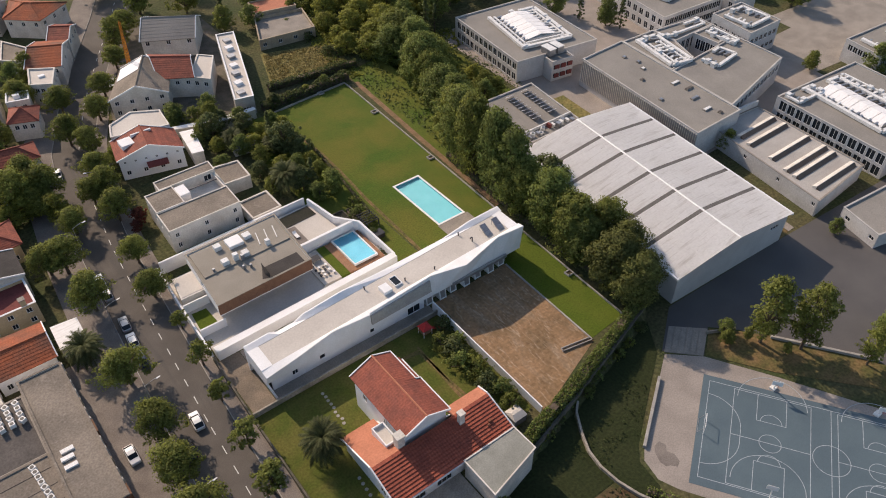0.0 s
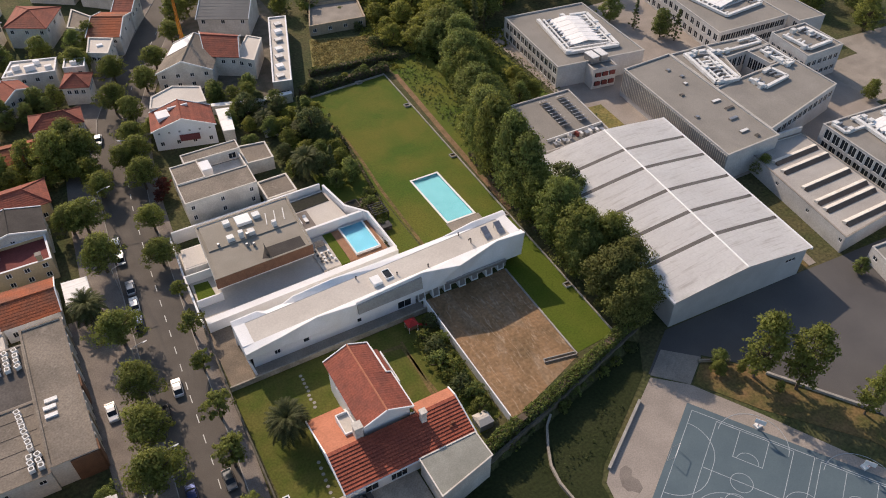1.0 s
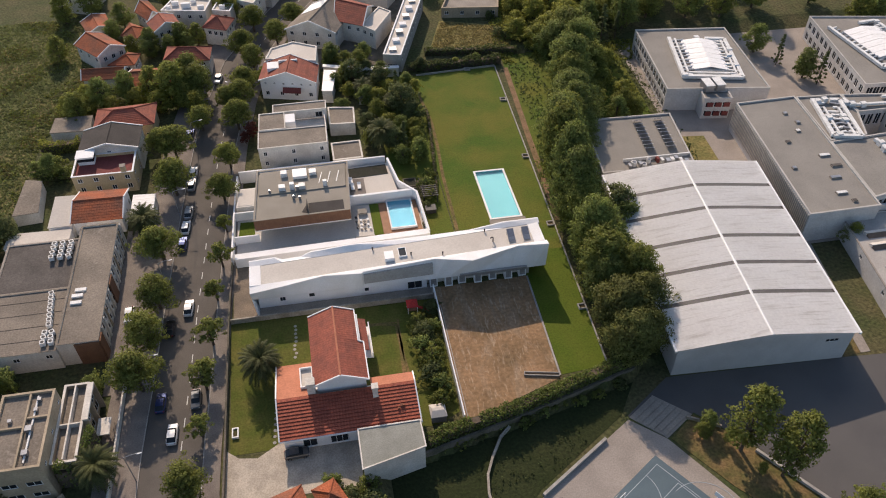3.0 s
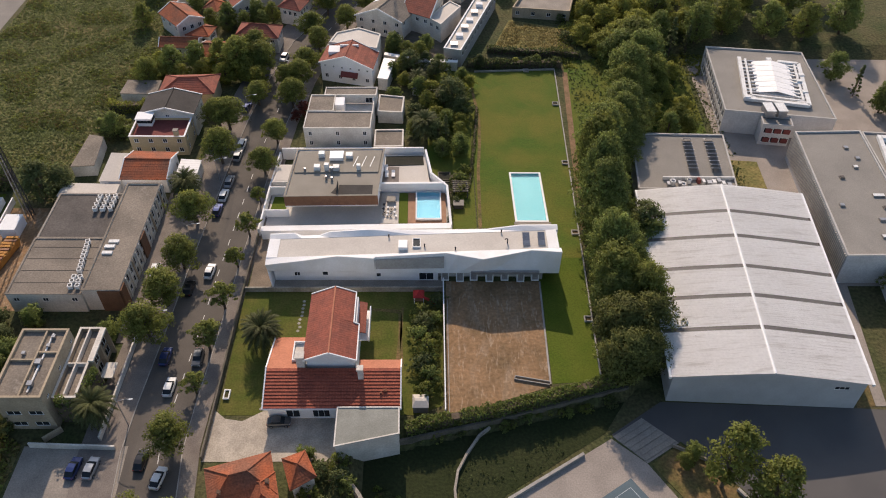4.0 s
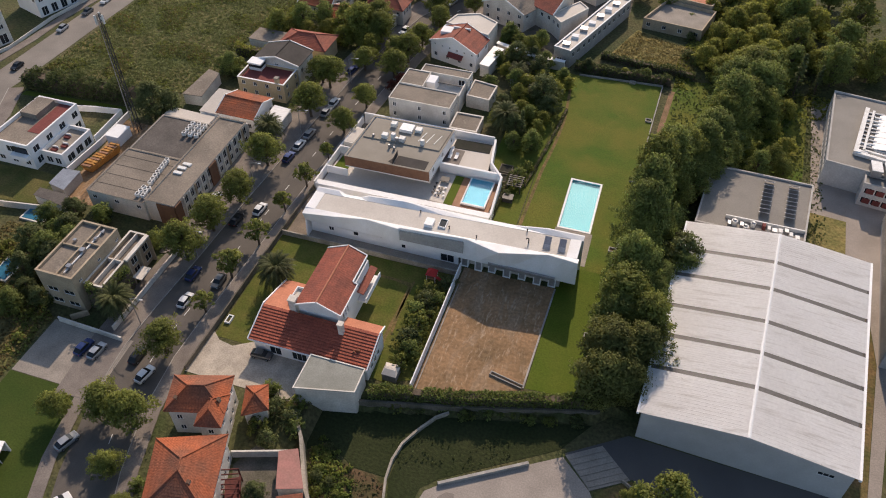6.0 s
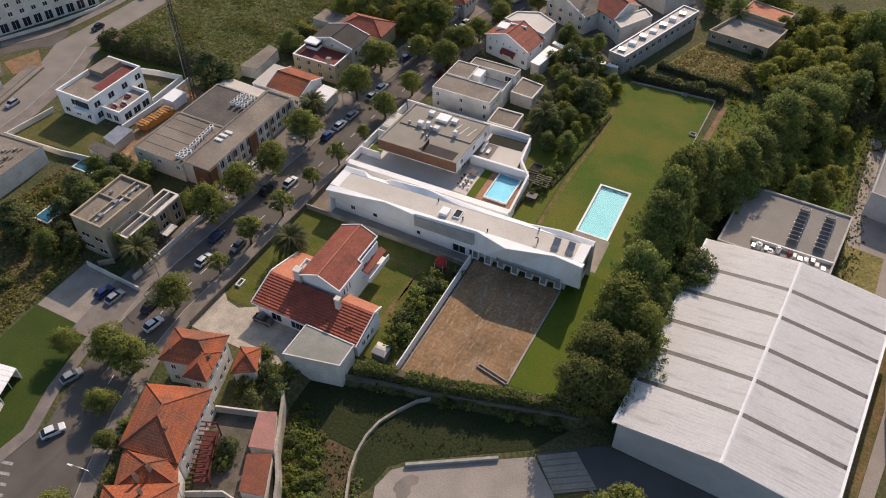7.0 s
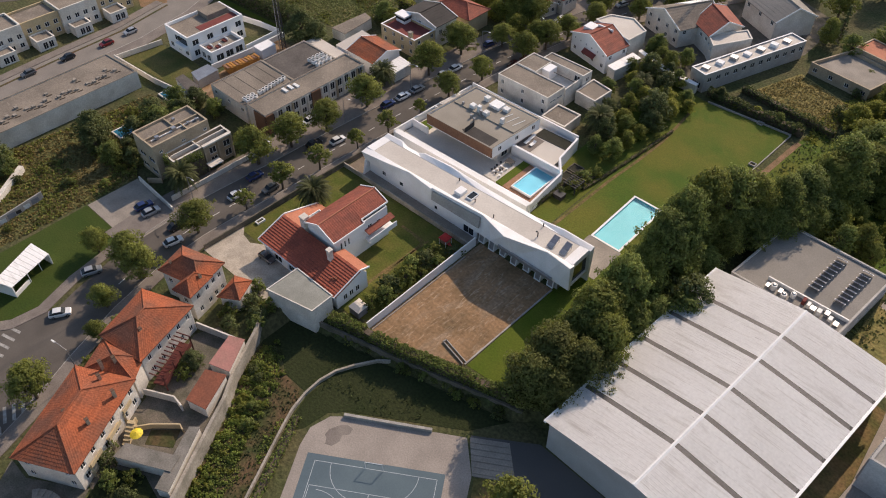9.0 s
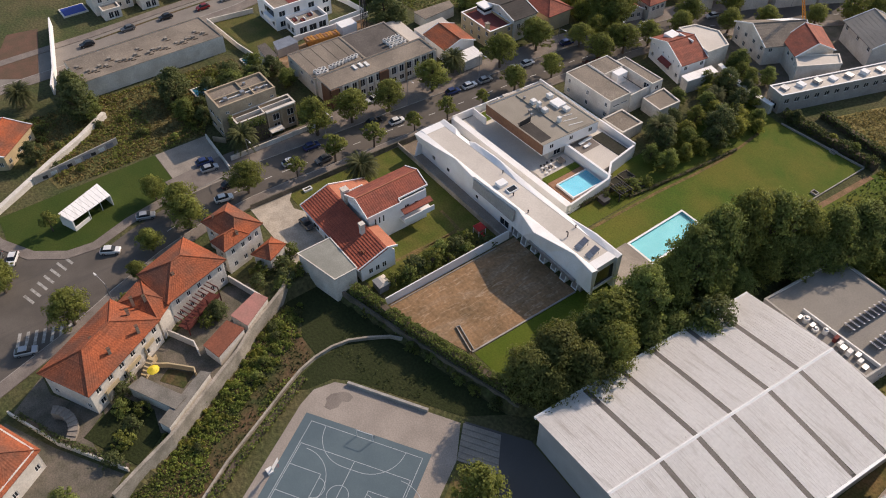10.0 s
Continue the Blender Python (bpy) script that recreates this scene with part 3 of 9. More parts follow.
# private plots
LX0, LX1 = 69.2, 91.4
bm = B()
x0, y0, x1, y1 = POOLS[0]
lawn = [(69.0, 91.2, x0 - 0.03, 165.6), (x0 - 0.03, 91.2, x1 + 0.03, y0 - 0.03), (x0 - 0.03, y1 + 0.03, x1 + 0.03, 166.2)]
for q in lawn:
    bx(bm, q[0], q[1], -0.3, q[2], q[3], 0.05)
pr(bm, [(x1 + 0.03, 91.2), (90.6, 91.2), (93.7, 167.0), (x1 + 0.03, 166.6)], -0.3, 0.05)
structure("lawn", bm, LAWN, "mown green lawn with yellowed patches", "lawn")
sheet("lawn_south", [(80.2, 58.6), (89.0, 59.2), (90.6, 91.19), (80.8, 91.19)], 0.05, GREENLAWN, "lush deep green mown lawn", "lawn")
sheet("side_lawn", [(63.4, 91.5), (68.6, 91.5), (69.0, 166), (58, 166), (58, 118), (63.4, 112)], 0.04, LAWN, "green garden grass west of the hedge path", "lawn")
band("garden_path", [(69.2, 92), (70.0, 120), (71.0, 133), (71.3, 142), (70.8, 150), (70.0, 158)], -0.38, 0.38, 0.075, STRIPSOIL, "narrow bare earth path across the lawn", "path")
band("earth_edge", [(91.6, 100), (93.6, 132), (96.1, 166)], -0.1, 1.3, 0.06, REDSOIL, "reddish bare earth strip beside the lawn border", "path")
sheet("dirt_lot", [(60.9, 51.4), (79.9, 58.0), (80.6, 84.2), (61.5, 84.2)], 0.04, DIRT, "bare brown gravel and earth lot", "yard")
sheet("red_house_lawn", [(21.6, 52), (30, 52), (56, 52), (60.4, 54), (60.8, 81.2), (21.6, 81.2)], 0.035, GARDENLAWN, "yellowing garden lawn round the red house", "lawn")
band("lawn_track", [(45.5, 76.4), (49.5, 76.3), (52.4, 75.6), (52.6, 70.6), (52.3, 65), (52.2, 60)], -0.35, 0.35, 0.05, STRIPSOIL, "narrow worn earth track across the lawn", "path", 0.1)
sheet("driveway", [(20.6, 43), (42.6, 43), (42.6, 53), (29.5, 53), (26, 50.8), (23, 51.3), (21, 53)], 0.07, DRIVE, "pale concrete driveway", "driveway")
sheet("forecourt", [(22.0, 81.6), (26.4, 81.6), (26.4, 96.5), (22.0, 96.5)], 0.045, FOREYARD, "sandy forecourt of the white house", "yard")
sheet("side_passage", [(26.5, 81.6), (61.0, 81.6), (61.0, 96.5), (26.5, 96.5)], 0.05, CONC, "pale paved side passage", "path")
sheet("office_forecourt", [(-0.3, 68), (4.2, 68), (6.6, 112), (-0.3, 112)], 0.14, PAVE, "worn paving in front of the office block", "pavement")
sheet("work_yard", [(-31, 76), (-22, 76), (-21.4, 106.5), (-34, 106.5)], 0.04, DIRT, "brown dirt yard behind the workshop", "yard")
sheet("north_meadow", [(93.0, 120), (98, 120), (104, 140), (109, 158), (110, 174), (97, 172)], 0.045, LAWN, "bright rough grass beside the lawn border", "lawn")
sheet("car_park", [(-9, 33.6), (8.6, 33.6), (8.0, 46.0), (-9, 46.0)], 0.05, CONC, "pale concrete car park", "car park")
sheet("corner_lawn", [(-8, -1), (1, -1.5), (7, 1.6), (10.6, 7), (11.3, 13), (8.5, 20), (5.8, 30), (5.5, 33.4), (-9, 33.4)], 0.06, DARKLAWN, "green corner lawn behind the kerb", "lawn")
band("corner_pavement", [(-12, -7.5), (0, -4.2), (7.8, 0.3), (12.2, 6.5), (13, 12.8), (10.0, 21), (7.6, 33)], -2.4, 0, 0.12, PAVE, "curved stone pavement at the junction", "pavement")
sheet("wild_field", [(-68.6, 120), (-25, 122), (-24.6, 147), (-22.5, 157), (-14, 160), (-14, 168), (-22, 215), (-66, 215)], 0.04, FIELD, "overgrown field of weeds and dry grass", "field")
sheet("vacant_plot", [(-40, 8), (-10, 12), (-9.5, 46), (-16.5, 50), (-17, 66), (-36, 66)], 0.03, FIELD, "overgrown vacant plot", "field")
WEST = [(-62.5, 10), (-63.5, 40), (-65.6, 62), (-66.6, 78), (-70.5, 96), (-75.4, 107), (-74.8, 116), (-74.3, 128), (-74.0, 140), (-73.2, 160), (-72.8, 180), (-72, 240)]
band("west_road", WEST, -4.6, 4.6, 0.035, ROADPALE, "street behind the warehouse, pale tone put in for sunlight", "road")
band("west_kerb", WEST[:6], 4.6, 4.8, 0.16, KERB, "pale kerb of the back street", "kerb")
band("west_pavement", WEST[:6], 4.8, 8.6, 0.13, PAVE, "pale pavement beside the back street", "pavement")
band("west_verge", WEST[:5], -7.4, -4.7, 0.13, PAVE, "pale pavement before the terraced houses", "pavement")
band("west_verge_strip", WEST[1:5], -3.1, -2.4, 0.07, SOIL, "brown earth strip along the back street", "verge")
sheet("cross_road", [(-122, 66), (-113, 60), (-94, 88), (-83.6, 101.8), (-79, 105), (-81.5, 113), (-90, 112), (-104, 96)], 0.032, ASPHALT, "asphalt cross street", "road")
sheet("soil_pit", [(-85, 92.3), (-77.4, 89), (-74.4, 96), (-81.6, 101.4)], 0.06, REDSOIL, "bare orange soil plot by the crossing", "plot")
sheet("brown_field", [(77, 178), (101, 175.5), (104, 190), (83.5, 197)], 0.04, BROWNGRASS, "dry brown grass plot", "field")
sheet("hedge_verge", [(-66, 107.6), (-37, 109.6), (-37, 111.4), (-66, 109.4)], 0.05, GREENLAWN, "bright grass strip before the tall hedge", "lawn")
sheet("house_yards", [(34, 178), (62, 167.5), (80, 207), (80, 232), (52, 244), (41, 206)], 0.022, YARDPAVE, "worn concrete yards between the houses", "yard")
sheet("dark_plot", [(-56.3, 70.1), (-34.7, 72.6), (-36.2, 82.4), (-41.9, 82.7), (-54.9, 81.4)], 0.04, DRYLAWN, "rough grass plot beside the white villa", "lawn")
sheet("clay_court", [(-63.0, 11), (-82.8, 20.9), (-81.2, 28.8), (-56.0, 21.6)], 0.05, CLAY, "dull brown clay playing court", "court")

# low ground: sports court, yard, school
LZ = -2.0
sheet("court_apron", [(67.9, 31.4), (68.8, 35.2), (70.6, 36.8), (89.3, 48.4), (94.6, 43.5), (101.0, 32.4), (107.5, 20), (113, 10), (120, -12), (96, -18), (79.2, 11.6), (69.2, 28.0)], LZ + 0.03, APRON, "pale concrete apron round the sports court", "pavement")
CA, CB = Vector((71.3, 28.0)), Vector((91.2, 40.8))
cu = (CB - CA).normalized()
cv = Vector((cu.y, -cu.x))
CW = (CB - CA).length


def court_pt(u, v):
    p = CA + cu * u + cv * v
    return (p.x, p.y)


def court_line(bm, pts, z, w=0.09, closed=False):
    v = [Vector(court_pt(*p)) for p in pts]
    if closed:
        v.append(v[0])
    for a, b in zip(v, v[1:]):
        d = (b - a).normalized()
        r = Vector((d.y, -d.x)) * w / 2
        e = d * w / 2
        pr(bm, [(a - r - e)[:], (a + r - e)[:], (b + r + e)[:], (b - r + e)[:]], z - 0.02, z)


sheet("sports_court", [court_pt(0, 0), court_pt(CW, 0), court_pt(CW, 44), court_pt(0, 44)], LZ + 0.06, COURT, "blue-grey painted hard sports court", "court")
bm, bw = B(), B()
arc = lambda cu_, cv_, r, a0, a1, n=20: [(cu_ + r * math.cos(radians(a0 + (a1 - a0) * i / n)), cv_ + r * math.sin(radians(a0 + (a1 - a0) * i / n))) for i in range(n + 1)]
zc = LZ + 0.066
court_line(bm, [(1.6, 1.2), (CW - 1.2, 1.2), (CW - 1.2, 42.6), (1.6, 42.6)], zc, closed=True)
court_line(bm, [(1.6, 21.9), (CW - 1.2, 21.9)], zc)
court_line(bm, arc(CW / 2, 21.9, 3, 0, 360, 28), zc)
mid = CW / 2 + 0.1
court_line(bm, [(mid - 7.5, 1.2)] + arc(mid - 1.5, 1.2, 6, 180, 90, 10) + arc(mid + 1.5, 1.2, 6, 90, 0, 10), zc + 0.001)
for v0 in (5.6, 23.0):
    z = zc + 0.002
    court_line(bw, [(1.9, v0), (CW - 1.6, v0), (CW - 1.6, v0 + 13), (1.9, v0 + 13)], z, closed=True)
    court_line(bw, [(mid, v0), (mid, v0 + 13)], z)
    court_line(bw, arc(mid, v0 + 6.5, 1.8, 0, 360, 28), z)
    for side, e in ((1, 1.9), (-1, CW - 1.6)):
        court_line(bw, [(e, v0 + 4.05), (e + side * 5.8, v0 + 4.05), (e + side * 5.8, v0 + 8.95), (e, v0 + 8.95)], z)
        court_line(bw, arc(e + side * 5.8, v0 + 6.5, 1.8, -90 * side, 90 * side, 14), z)
        court_line(bw, arc(e + side * 1.4, v0 + 6.5, 5.9, -90 * side, 90 * side, 20), z + 0.001)
structure("court_marking", bm, COURTLINE, "pale ball court lines", "court marking")
structure("court_marking_white", bw, COURTLINE, "pale basketball court lines", "court marking")
STAIN = [(70.6, 33.4), (71.3, 35.0), (72.3, 36.1), (73.6, 36.2), (73.9, 35.0), (73.1, 34.1), (73.7, 32.9), (73.3, 31.5), (72.2, 31.0), (71.5, 31.9), (70.8, 32.2)]
sheet("damp_patch", STAIN, LZ + 0.036, PAVE, "damp dark patch on the apron", "stain", 0.05)
sheet("yard", [(89.5, 49.2), (94.9, 43.7), (101.2, 47.8), (105.2, 43.6), (109.2, 38.9), (119.2, 22.0), (125, 4), (210, 4), (210, 50), (143, 54), (136, 54.5), (99.5, 56)], LZ + 0.02, TARMAC, "dark asphalt school yard", "yard")
sheet("ramp_slab", [(95.4, 52.6), (100.8, 47.5), (94.6, 43.6), (89.6, 48.8)], LZ + 0.05, CONC, "pale concrete ramp slabs by the yard", "ramp")
sheet("planting_strip", [(101.0, 47.4), (105.0, 43.3), (109, 38.6), (119, 21.8), (124, 4), (119, 3), (113.2, 19.2), (101.8, 33.0), (95.2, 43.4)], LZ + 0.10, STRIPSOIL, "brown grassy planting strip with leaf litter", "planting bed")
bm = beam(B(), (108.3, 38.6, LZ + 0.35), (119.2, 22.6, LZ + 0.35), 0.5, 0.7)
structure("bench_wall", bm, KERB, "low white bench wall beside the planting strip", "wall")
bm = beam(B(), (99.4, 46.9, LZ + 0.4), (104.6, 44.0, LZ + 0.4), 0.3, 0.8)
structure("stub_wall", bm, CONC, "low grey wall at the ramp", "wall")
sheet("school_yard", [(131, 108), (141.5, 107), (144, 85), (206, 85), (215, 200), (134.6, 200)], LZ + 0.03, APRON, "pale paved school yard", "yard")
sheet("plaza", [(206.2, 92), (268, 86), (272, 118), (226, 122), (225, 113), (207.5, 113)], LZ + 0.035, CONC, "pale paved school plaza", "yard")
sheet("hall_side_path", [(138.4, 55.0), (140.4, 55.0), (145.4, 86), (144.0, 104.0), (142.0, 104.0), (142.6, 86)], LZ + 0.05, APRON, "pale path beside the hall", "path")
sheet("hall_side_bed", [(134.9, 54.6), (138.3, 55.0), (142.5, 86), (141.9, 104.0), (139.7, 104.4)], LZ + 0.04, STRIPSOIL, "brown soil bed beside the hall", "planting bed")
sheet("school_lawn", [(130.5, 113.2), (138.5, 112.4), (139.6, 127.6), (131.4, 128.4)], LZ + 0.09, BROWNGRASS, "dry grass square by the low annex", "lawn")
sheet("school_grass", [(110, 118), (130, 134.6), (132.5, 172), (112, 190)], LZ + 0.05, LAWN, "green grass under the trees", "lawn")


# ---- sports hall ----
HALL = [Vector(p) for p in ((100.5, 56.3), (134.1, 54.6), (139.8, 105.2), (104.6, 106.1))]


def hall_at(u, v):
    return HALL[0].lerp(HALL[1], u).lerp(HALL[3].lerp(HALL[2], u), v)


def hall_z(u):
    s = abs(u - 0.5) * 2
    return 7.95 - 2.1 * (0.8 * s + 0.2 * s * s)


def sports_hall():
    ob = thing("sports_hall", HALL[0].x, HALL[0].y, LZ, "large white sports hall with a ribbed metal roof", "hall")
    inner = [tuple(p) for p in HALL]
    for i in range(4):
        p0, p1 = HALL[i], HALL[(i + 1) % 4]
        length = (p1 - p0).length
        holes = []
        if i == 0:
            holes = [(length - 5.2, length - 2.6, 3.2, 4.1, 2)]
        d = (p1 - p0).normalized() * (0.36 * (i % 2))
        wall(ob, p0 + d, p1 - d, LZ, 5.5, HALLWALL, holes, 0.35)
    for v in (0.0, 1.0):
        bm = B()
        front, back = [], []
        us = [i / 16 for i in range(17)]
        for u in us:
            p, q = hall_at(u, v), hall_at(u, 0.007 if v == 0 else 0.993)
            front.append((p.x, p.y, hall_z(u) - 0.1))
            back.append((q.x, q.y, hall_z(u) - 0.1))
        lowf, lowb = [(x, y, 5.5) for x, y, z in front], [(x, y, 5.5) for x, y, z in back]
        for i in range(16):
            hull8(bm, [lowf[i], lowf[i + 1], lowb[i + 1], lowb[i]], [front[i], front[i + 1], back[i + 1], back[i]])
        bmesh.ops.remove_doubles(bm, verts=bm.verts, dist=0.0005)
        part("gable_wall", bm, HALLWALL, ob)
    cuts = [0.0, 0.197, 0.355, 0.510, 0.684, 0.837, 1.0]
    half = 0.0095
    for k in range(6):
        v0, v1 = cuts[k] + (half if k else -0.012), cuts[k + 1] - (half if k < 5 else -0.012)
        for side in (0, 1):
            n_rib = 14
            vs = []
            for r in range(n_rib):
                a = v0 + (v1 - v0) * r / n_rib
                w = (v1 - v0) / n_rib
                vs += [(a, 0.0), (a + w * 0.80, 0.0), (a + w * 0.83, 0.012), (a + w * 0.97, 0.012)]
            vs.append((v1, 0.0))
            bm, grid = B(), []
            us = [(-0.012 + (0.5 - 0.008 + 0.012) * i / 8) if side == 0 else (0.508 + (0.504) * i / 8) for i in range(9)]
            for u in us:
                line = []
                for v, lift in vs:
                    p = hall_at(u, v)
                    line.append(bm.verts.new((p.x, p.y, hall_z(min(1, max(0, u))) + 0.06 + lift)))
                grid.append(line)
            for a, b in zip(grid, grid[1:]):
                for j in range(len(vs) - 1):
                    bm.faces.new((a[j], a[j + 1], b[j + 1], b[j]))
            bmesh.ops.solidify(bm, geom=bm.faces[:], thickness=0.08)
            part("roof_panel", bm, METALROOF, ob)
    for k in range(1, 6):
        for side in (0, 1):
            bm = B()
            us = [0.0 + 0.494 * i / 8 if side == 0 else 0.506 + 0.494 * i / 8 for i in range(9)]
            prev = None
            for u in us:
                a, b = hall_at(u, cuts[k] - half + 0.0006), hall_at(u, cuts[k] + half - 0.0006)
                z = hall_z(u) + 0.02
                ring = [(a.x, a.y, z), (b.x, b.y, z), (b.x, b.y, z - 0.25), (a.x, a.y, z - 0.25)]
                if prev:
                    hull8(bm, prev, ring)
                prev = ring
            bmesh.ops.remove_doubles(bm, verts=bm.verts, dist=0.0005)
            part("rooflight_strip", bm, STRIP, ob, "dull grey translucent rooflight strip")
    bm = B()
    a, b = hall_at(0.5, -0.012), hall_at(0.5, 1.012)
    hull8(bm, [(a.x - 0.3, a.y, 7.97), (a.x, a.y, 8.15), (a.x + 0.3, a.y, 7.97), (a.x, a.y, 7.75)], [(b.x - 0.3, b.y, 7.97), (b.x, b.y, 8.15), (b.x + 0.3, b.y, 7.97), (b.x, b.y, 7.75)])
    part("ridge_cap", bm, FRAMEW, ob, "bright white ridge flashing")
    # dark strips laid along the eaves stand in for shade in the gutters
    for u0, u1 in ((-0.0122, -0.003), (1.003, 1.0122)):
        pts = [hall_at(u0, -0.01), hall_at(u1, -0.01), hall_at(u1, 1.01), hall_at(u0, 1.01)]
        part("gutter_lining", pr(B(), [tuple(p) for p in pts], 5.78, 5.88), DARKFELT, ob, "dark strip standing in for the gutter's shade")
    for u0, u1 in ((-0.026, -0.0125), (1.0125, 1.026)):
        bm = B()
        pts = [hall_at(u0, -0.012), hall_at(u1, -0.012), hall_at(u1, 1.012), hall_at(u0, 1.012)]
        pr(bm, [tuple(p) for p in pts], 5.4, 5.9)
        part("gutter", bm, FRAMEW, ob)
    return ob


sports_hall()


# ---- white wavy house ----
def white_house():
    ob = thing("white_villa", 55, 87, 0, "long white modern house with wavy folded parapets and a grey roof", "house")
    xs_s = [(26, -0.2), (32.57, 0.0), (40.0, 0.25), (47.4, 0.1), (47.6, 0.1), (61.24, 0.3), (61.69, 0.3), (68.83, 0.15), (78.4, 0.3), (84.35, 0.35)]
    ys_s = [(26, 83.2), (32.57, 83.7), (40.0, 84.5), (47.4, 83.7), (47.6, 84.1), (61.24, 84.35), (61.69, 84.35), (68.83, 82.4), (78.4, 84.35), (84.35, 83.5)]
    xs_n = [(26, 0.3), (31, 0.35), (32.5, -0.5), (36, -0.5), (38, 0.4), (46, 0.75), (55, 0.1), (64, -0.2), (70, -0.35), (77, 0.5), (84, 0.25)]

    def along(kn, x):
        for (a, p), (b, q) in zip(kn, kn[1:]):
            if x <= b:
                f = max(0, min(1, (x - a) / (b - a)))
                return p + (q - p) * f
        return kn[-1][1]

    zr = lambda x: 5.95 + (x - 26) * 0.049
    low = lambda x: 3.1 if x < 43.6 else 2.6
    xs = sorted({26.0, 28.2, 43.5, 43.7, 81.8, 84.0, *[a for a, _ in xs_s], *[a for a, _ in xs_n]})
    # folded skin: facade, bevel and inner slope, as one shell
    bm, prev = B(), None
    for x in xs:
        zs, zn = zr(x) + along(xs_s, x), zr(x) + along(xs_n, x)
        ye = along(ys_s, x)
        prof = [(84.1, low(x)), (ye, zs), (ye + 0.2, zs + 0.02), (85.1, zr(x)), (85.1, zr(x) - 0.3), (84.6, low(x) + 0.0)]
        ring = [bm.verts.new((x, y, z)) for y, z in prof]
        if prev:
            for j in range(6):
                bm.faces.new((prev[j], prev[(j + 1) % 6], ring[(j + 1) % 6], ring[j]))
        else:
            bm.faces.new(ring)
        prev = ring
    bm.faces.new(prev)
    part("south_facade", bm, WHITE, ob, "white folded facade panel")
    bm, prev = B(), None
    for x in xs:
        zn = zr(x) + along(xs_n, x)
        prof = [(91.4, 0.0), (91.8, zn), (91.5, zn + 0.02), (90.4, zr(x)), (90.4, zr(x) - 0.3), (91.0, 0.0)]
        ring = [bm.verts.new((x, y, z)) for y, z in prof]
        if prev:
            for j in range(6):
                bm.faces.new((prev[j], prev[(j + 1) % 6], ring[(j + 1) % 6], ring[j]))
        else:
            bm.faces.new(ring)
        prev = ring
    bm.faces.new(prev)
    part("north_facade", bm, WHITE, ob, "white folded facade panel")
    pts = [(28.2, 85.1), (81.8, 85.1), (81.8, 90.4), (28.2, 90.4)]
    part("roof", pr(B(), pts, 5.2, [zr(28.2) - 0.06, zr(81.8) - 0.06, zr(81.8) - 0.06, zr(28.2) - 0.06]), MEMBRANE, ob, "flat grey roof membrane")
    part("west_parapet", pr(B(), [(26.02, 84.98), (28.18, 85.02), (28.18, 90.38), (26.02, 90.42)], 3.1, [zr(26) + 0.12, zr(28.2), zr(28.2), zr(26) + 0.12]), WHITE, ob)
    part("east_parapet", pr(B(), [(81.82, 85.02), (83.98, 84.98), (83.98, 90.42), (81.82, 90.38)], 7.6, [zr(81.8), zr(84) + 0.12, zr(84) + 0.12, zr(81.8)]), WHITE, ob)
    # west end wall down to the ground, slightly splayed
    part("end_wall", hull8(B(), [(26.6, 82.6, 0), (27.0, 82.6, 0), (26.35, 84.0, 3.08), (26.02, 84.0, 3.08)], [(26.6, 91.0, 0), (27.0, 91.0, 0), (26.35, 91.0, 3.08), (26.02, 91.0, 3.08)]), WHITE, ob)
    part("floor_slab", bx(B(), 26.4, 84.7, 2.66, 83.6, 90.9, 3.05), WHITE, ob)
    # recessed ground floor
    holes = row(36, 7, 1.4, 0.9, 2.2, 3.0)
    wall(ob, (27.1, 84.5), (60.0, 84.5), 0.05, 2.6, WHITE, [(4.0, 5.2, 1.2, 2.4, 1), (9.6, 10.8, 1.4, 2.5, 0), (20.4, 21.4, 1.0, 2.1, 0), (29.0, 32.0, 0.1, 2.4, 1)], 0.3, "white ground floor wall in shade")
    holes = row(20, 6, 2.5, 0.1, 2.5, 0.6)
    # off-white in place of the villa's white: the recess shade is in the colour
    wall(ob, (60.1, 85.6), (80.2, 85.6), 0.05, 2.64, OFFWHITE, [(0.6, 2.0, 0.1, 2.4, 0)], 0.3, "ground floor wall, off-white tone put in for shade")
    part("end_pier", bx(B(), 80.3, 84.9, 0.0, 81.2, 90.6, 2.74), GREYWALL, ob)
    # strip window over the terrace and recessed balcony
    # no recess is cut here: the panel's grey stands for its shade
    part("balcony_recess", hull8(B(), [(47.65, 83.5, 4.3), (61.2, 83.5, 4.6), (61.2, 83.9, 4.6), (47.65, 83.9, 4.3)], [(47.65, 83.75, 6.5), (61.2, 83.95, 7.2), (61.2, 84.3, 7.2), (47.65, 84.1, 6.5)]), GREYWALL, ob, "grey panel in place of the long balcony recess and its shade")
    part("strip_window", bx(B(), 66.56, 83.4, 2.9, 80.27, 83.95, 3.5), METAL, ob, "long grey strip window")
    part("end_glazing", hull8(B(), [(83.4, 84.5, 3.1), (83.4, 90.9, 3.1), (83.4, 90.9, 8.3), (83.4, 84.4, 8.3)], [(83.6, 84.5, 3.1), (83.6, 90.9, 3.1), (83.6, 90.9, 8.3), (83.6, 84.4, 8.3)]), GLASS, ob, "dark glazed end of the upper storey")
    part("end_frame", bx(B(), 83.62, 84.2, 2.7, 84.0, 91.4, 3.08), WHITE, ob)
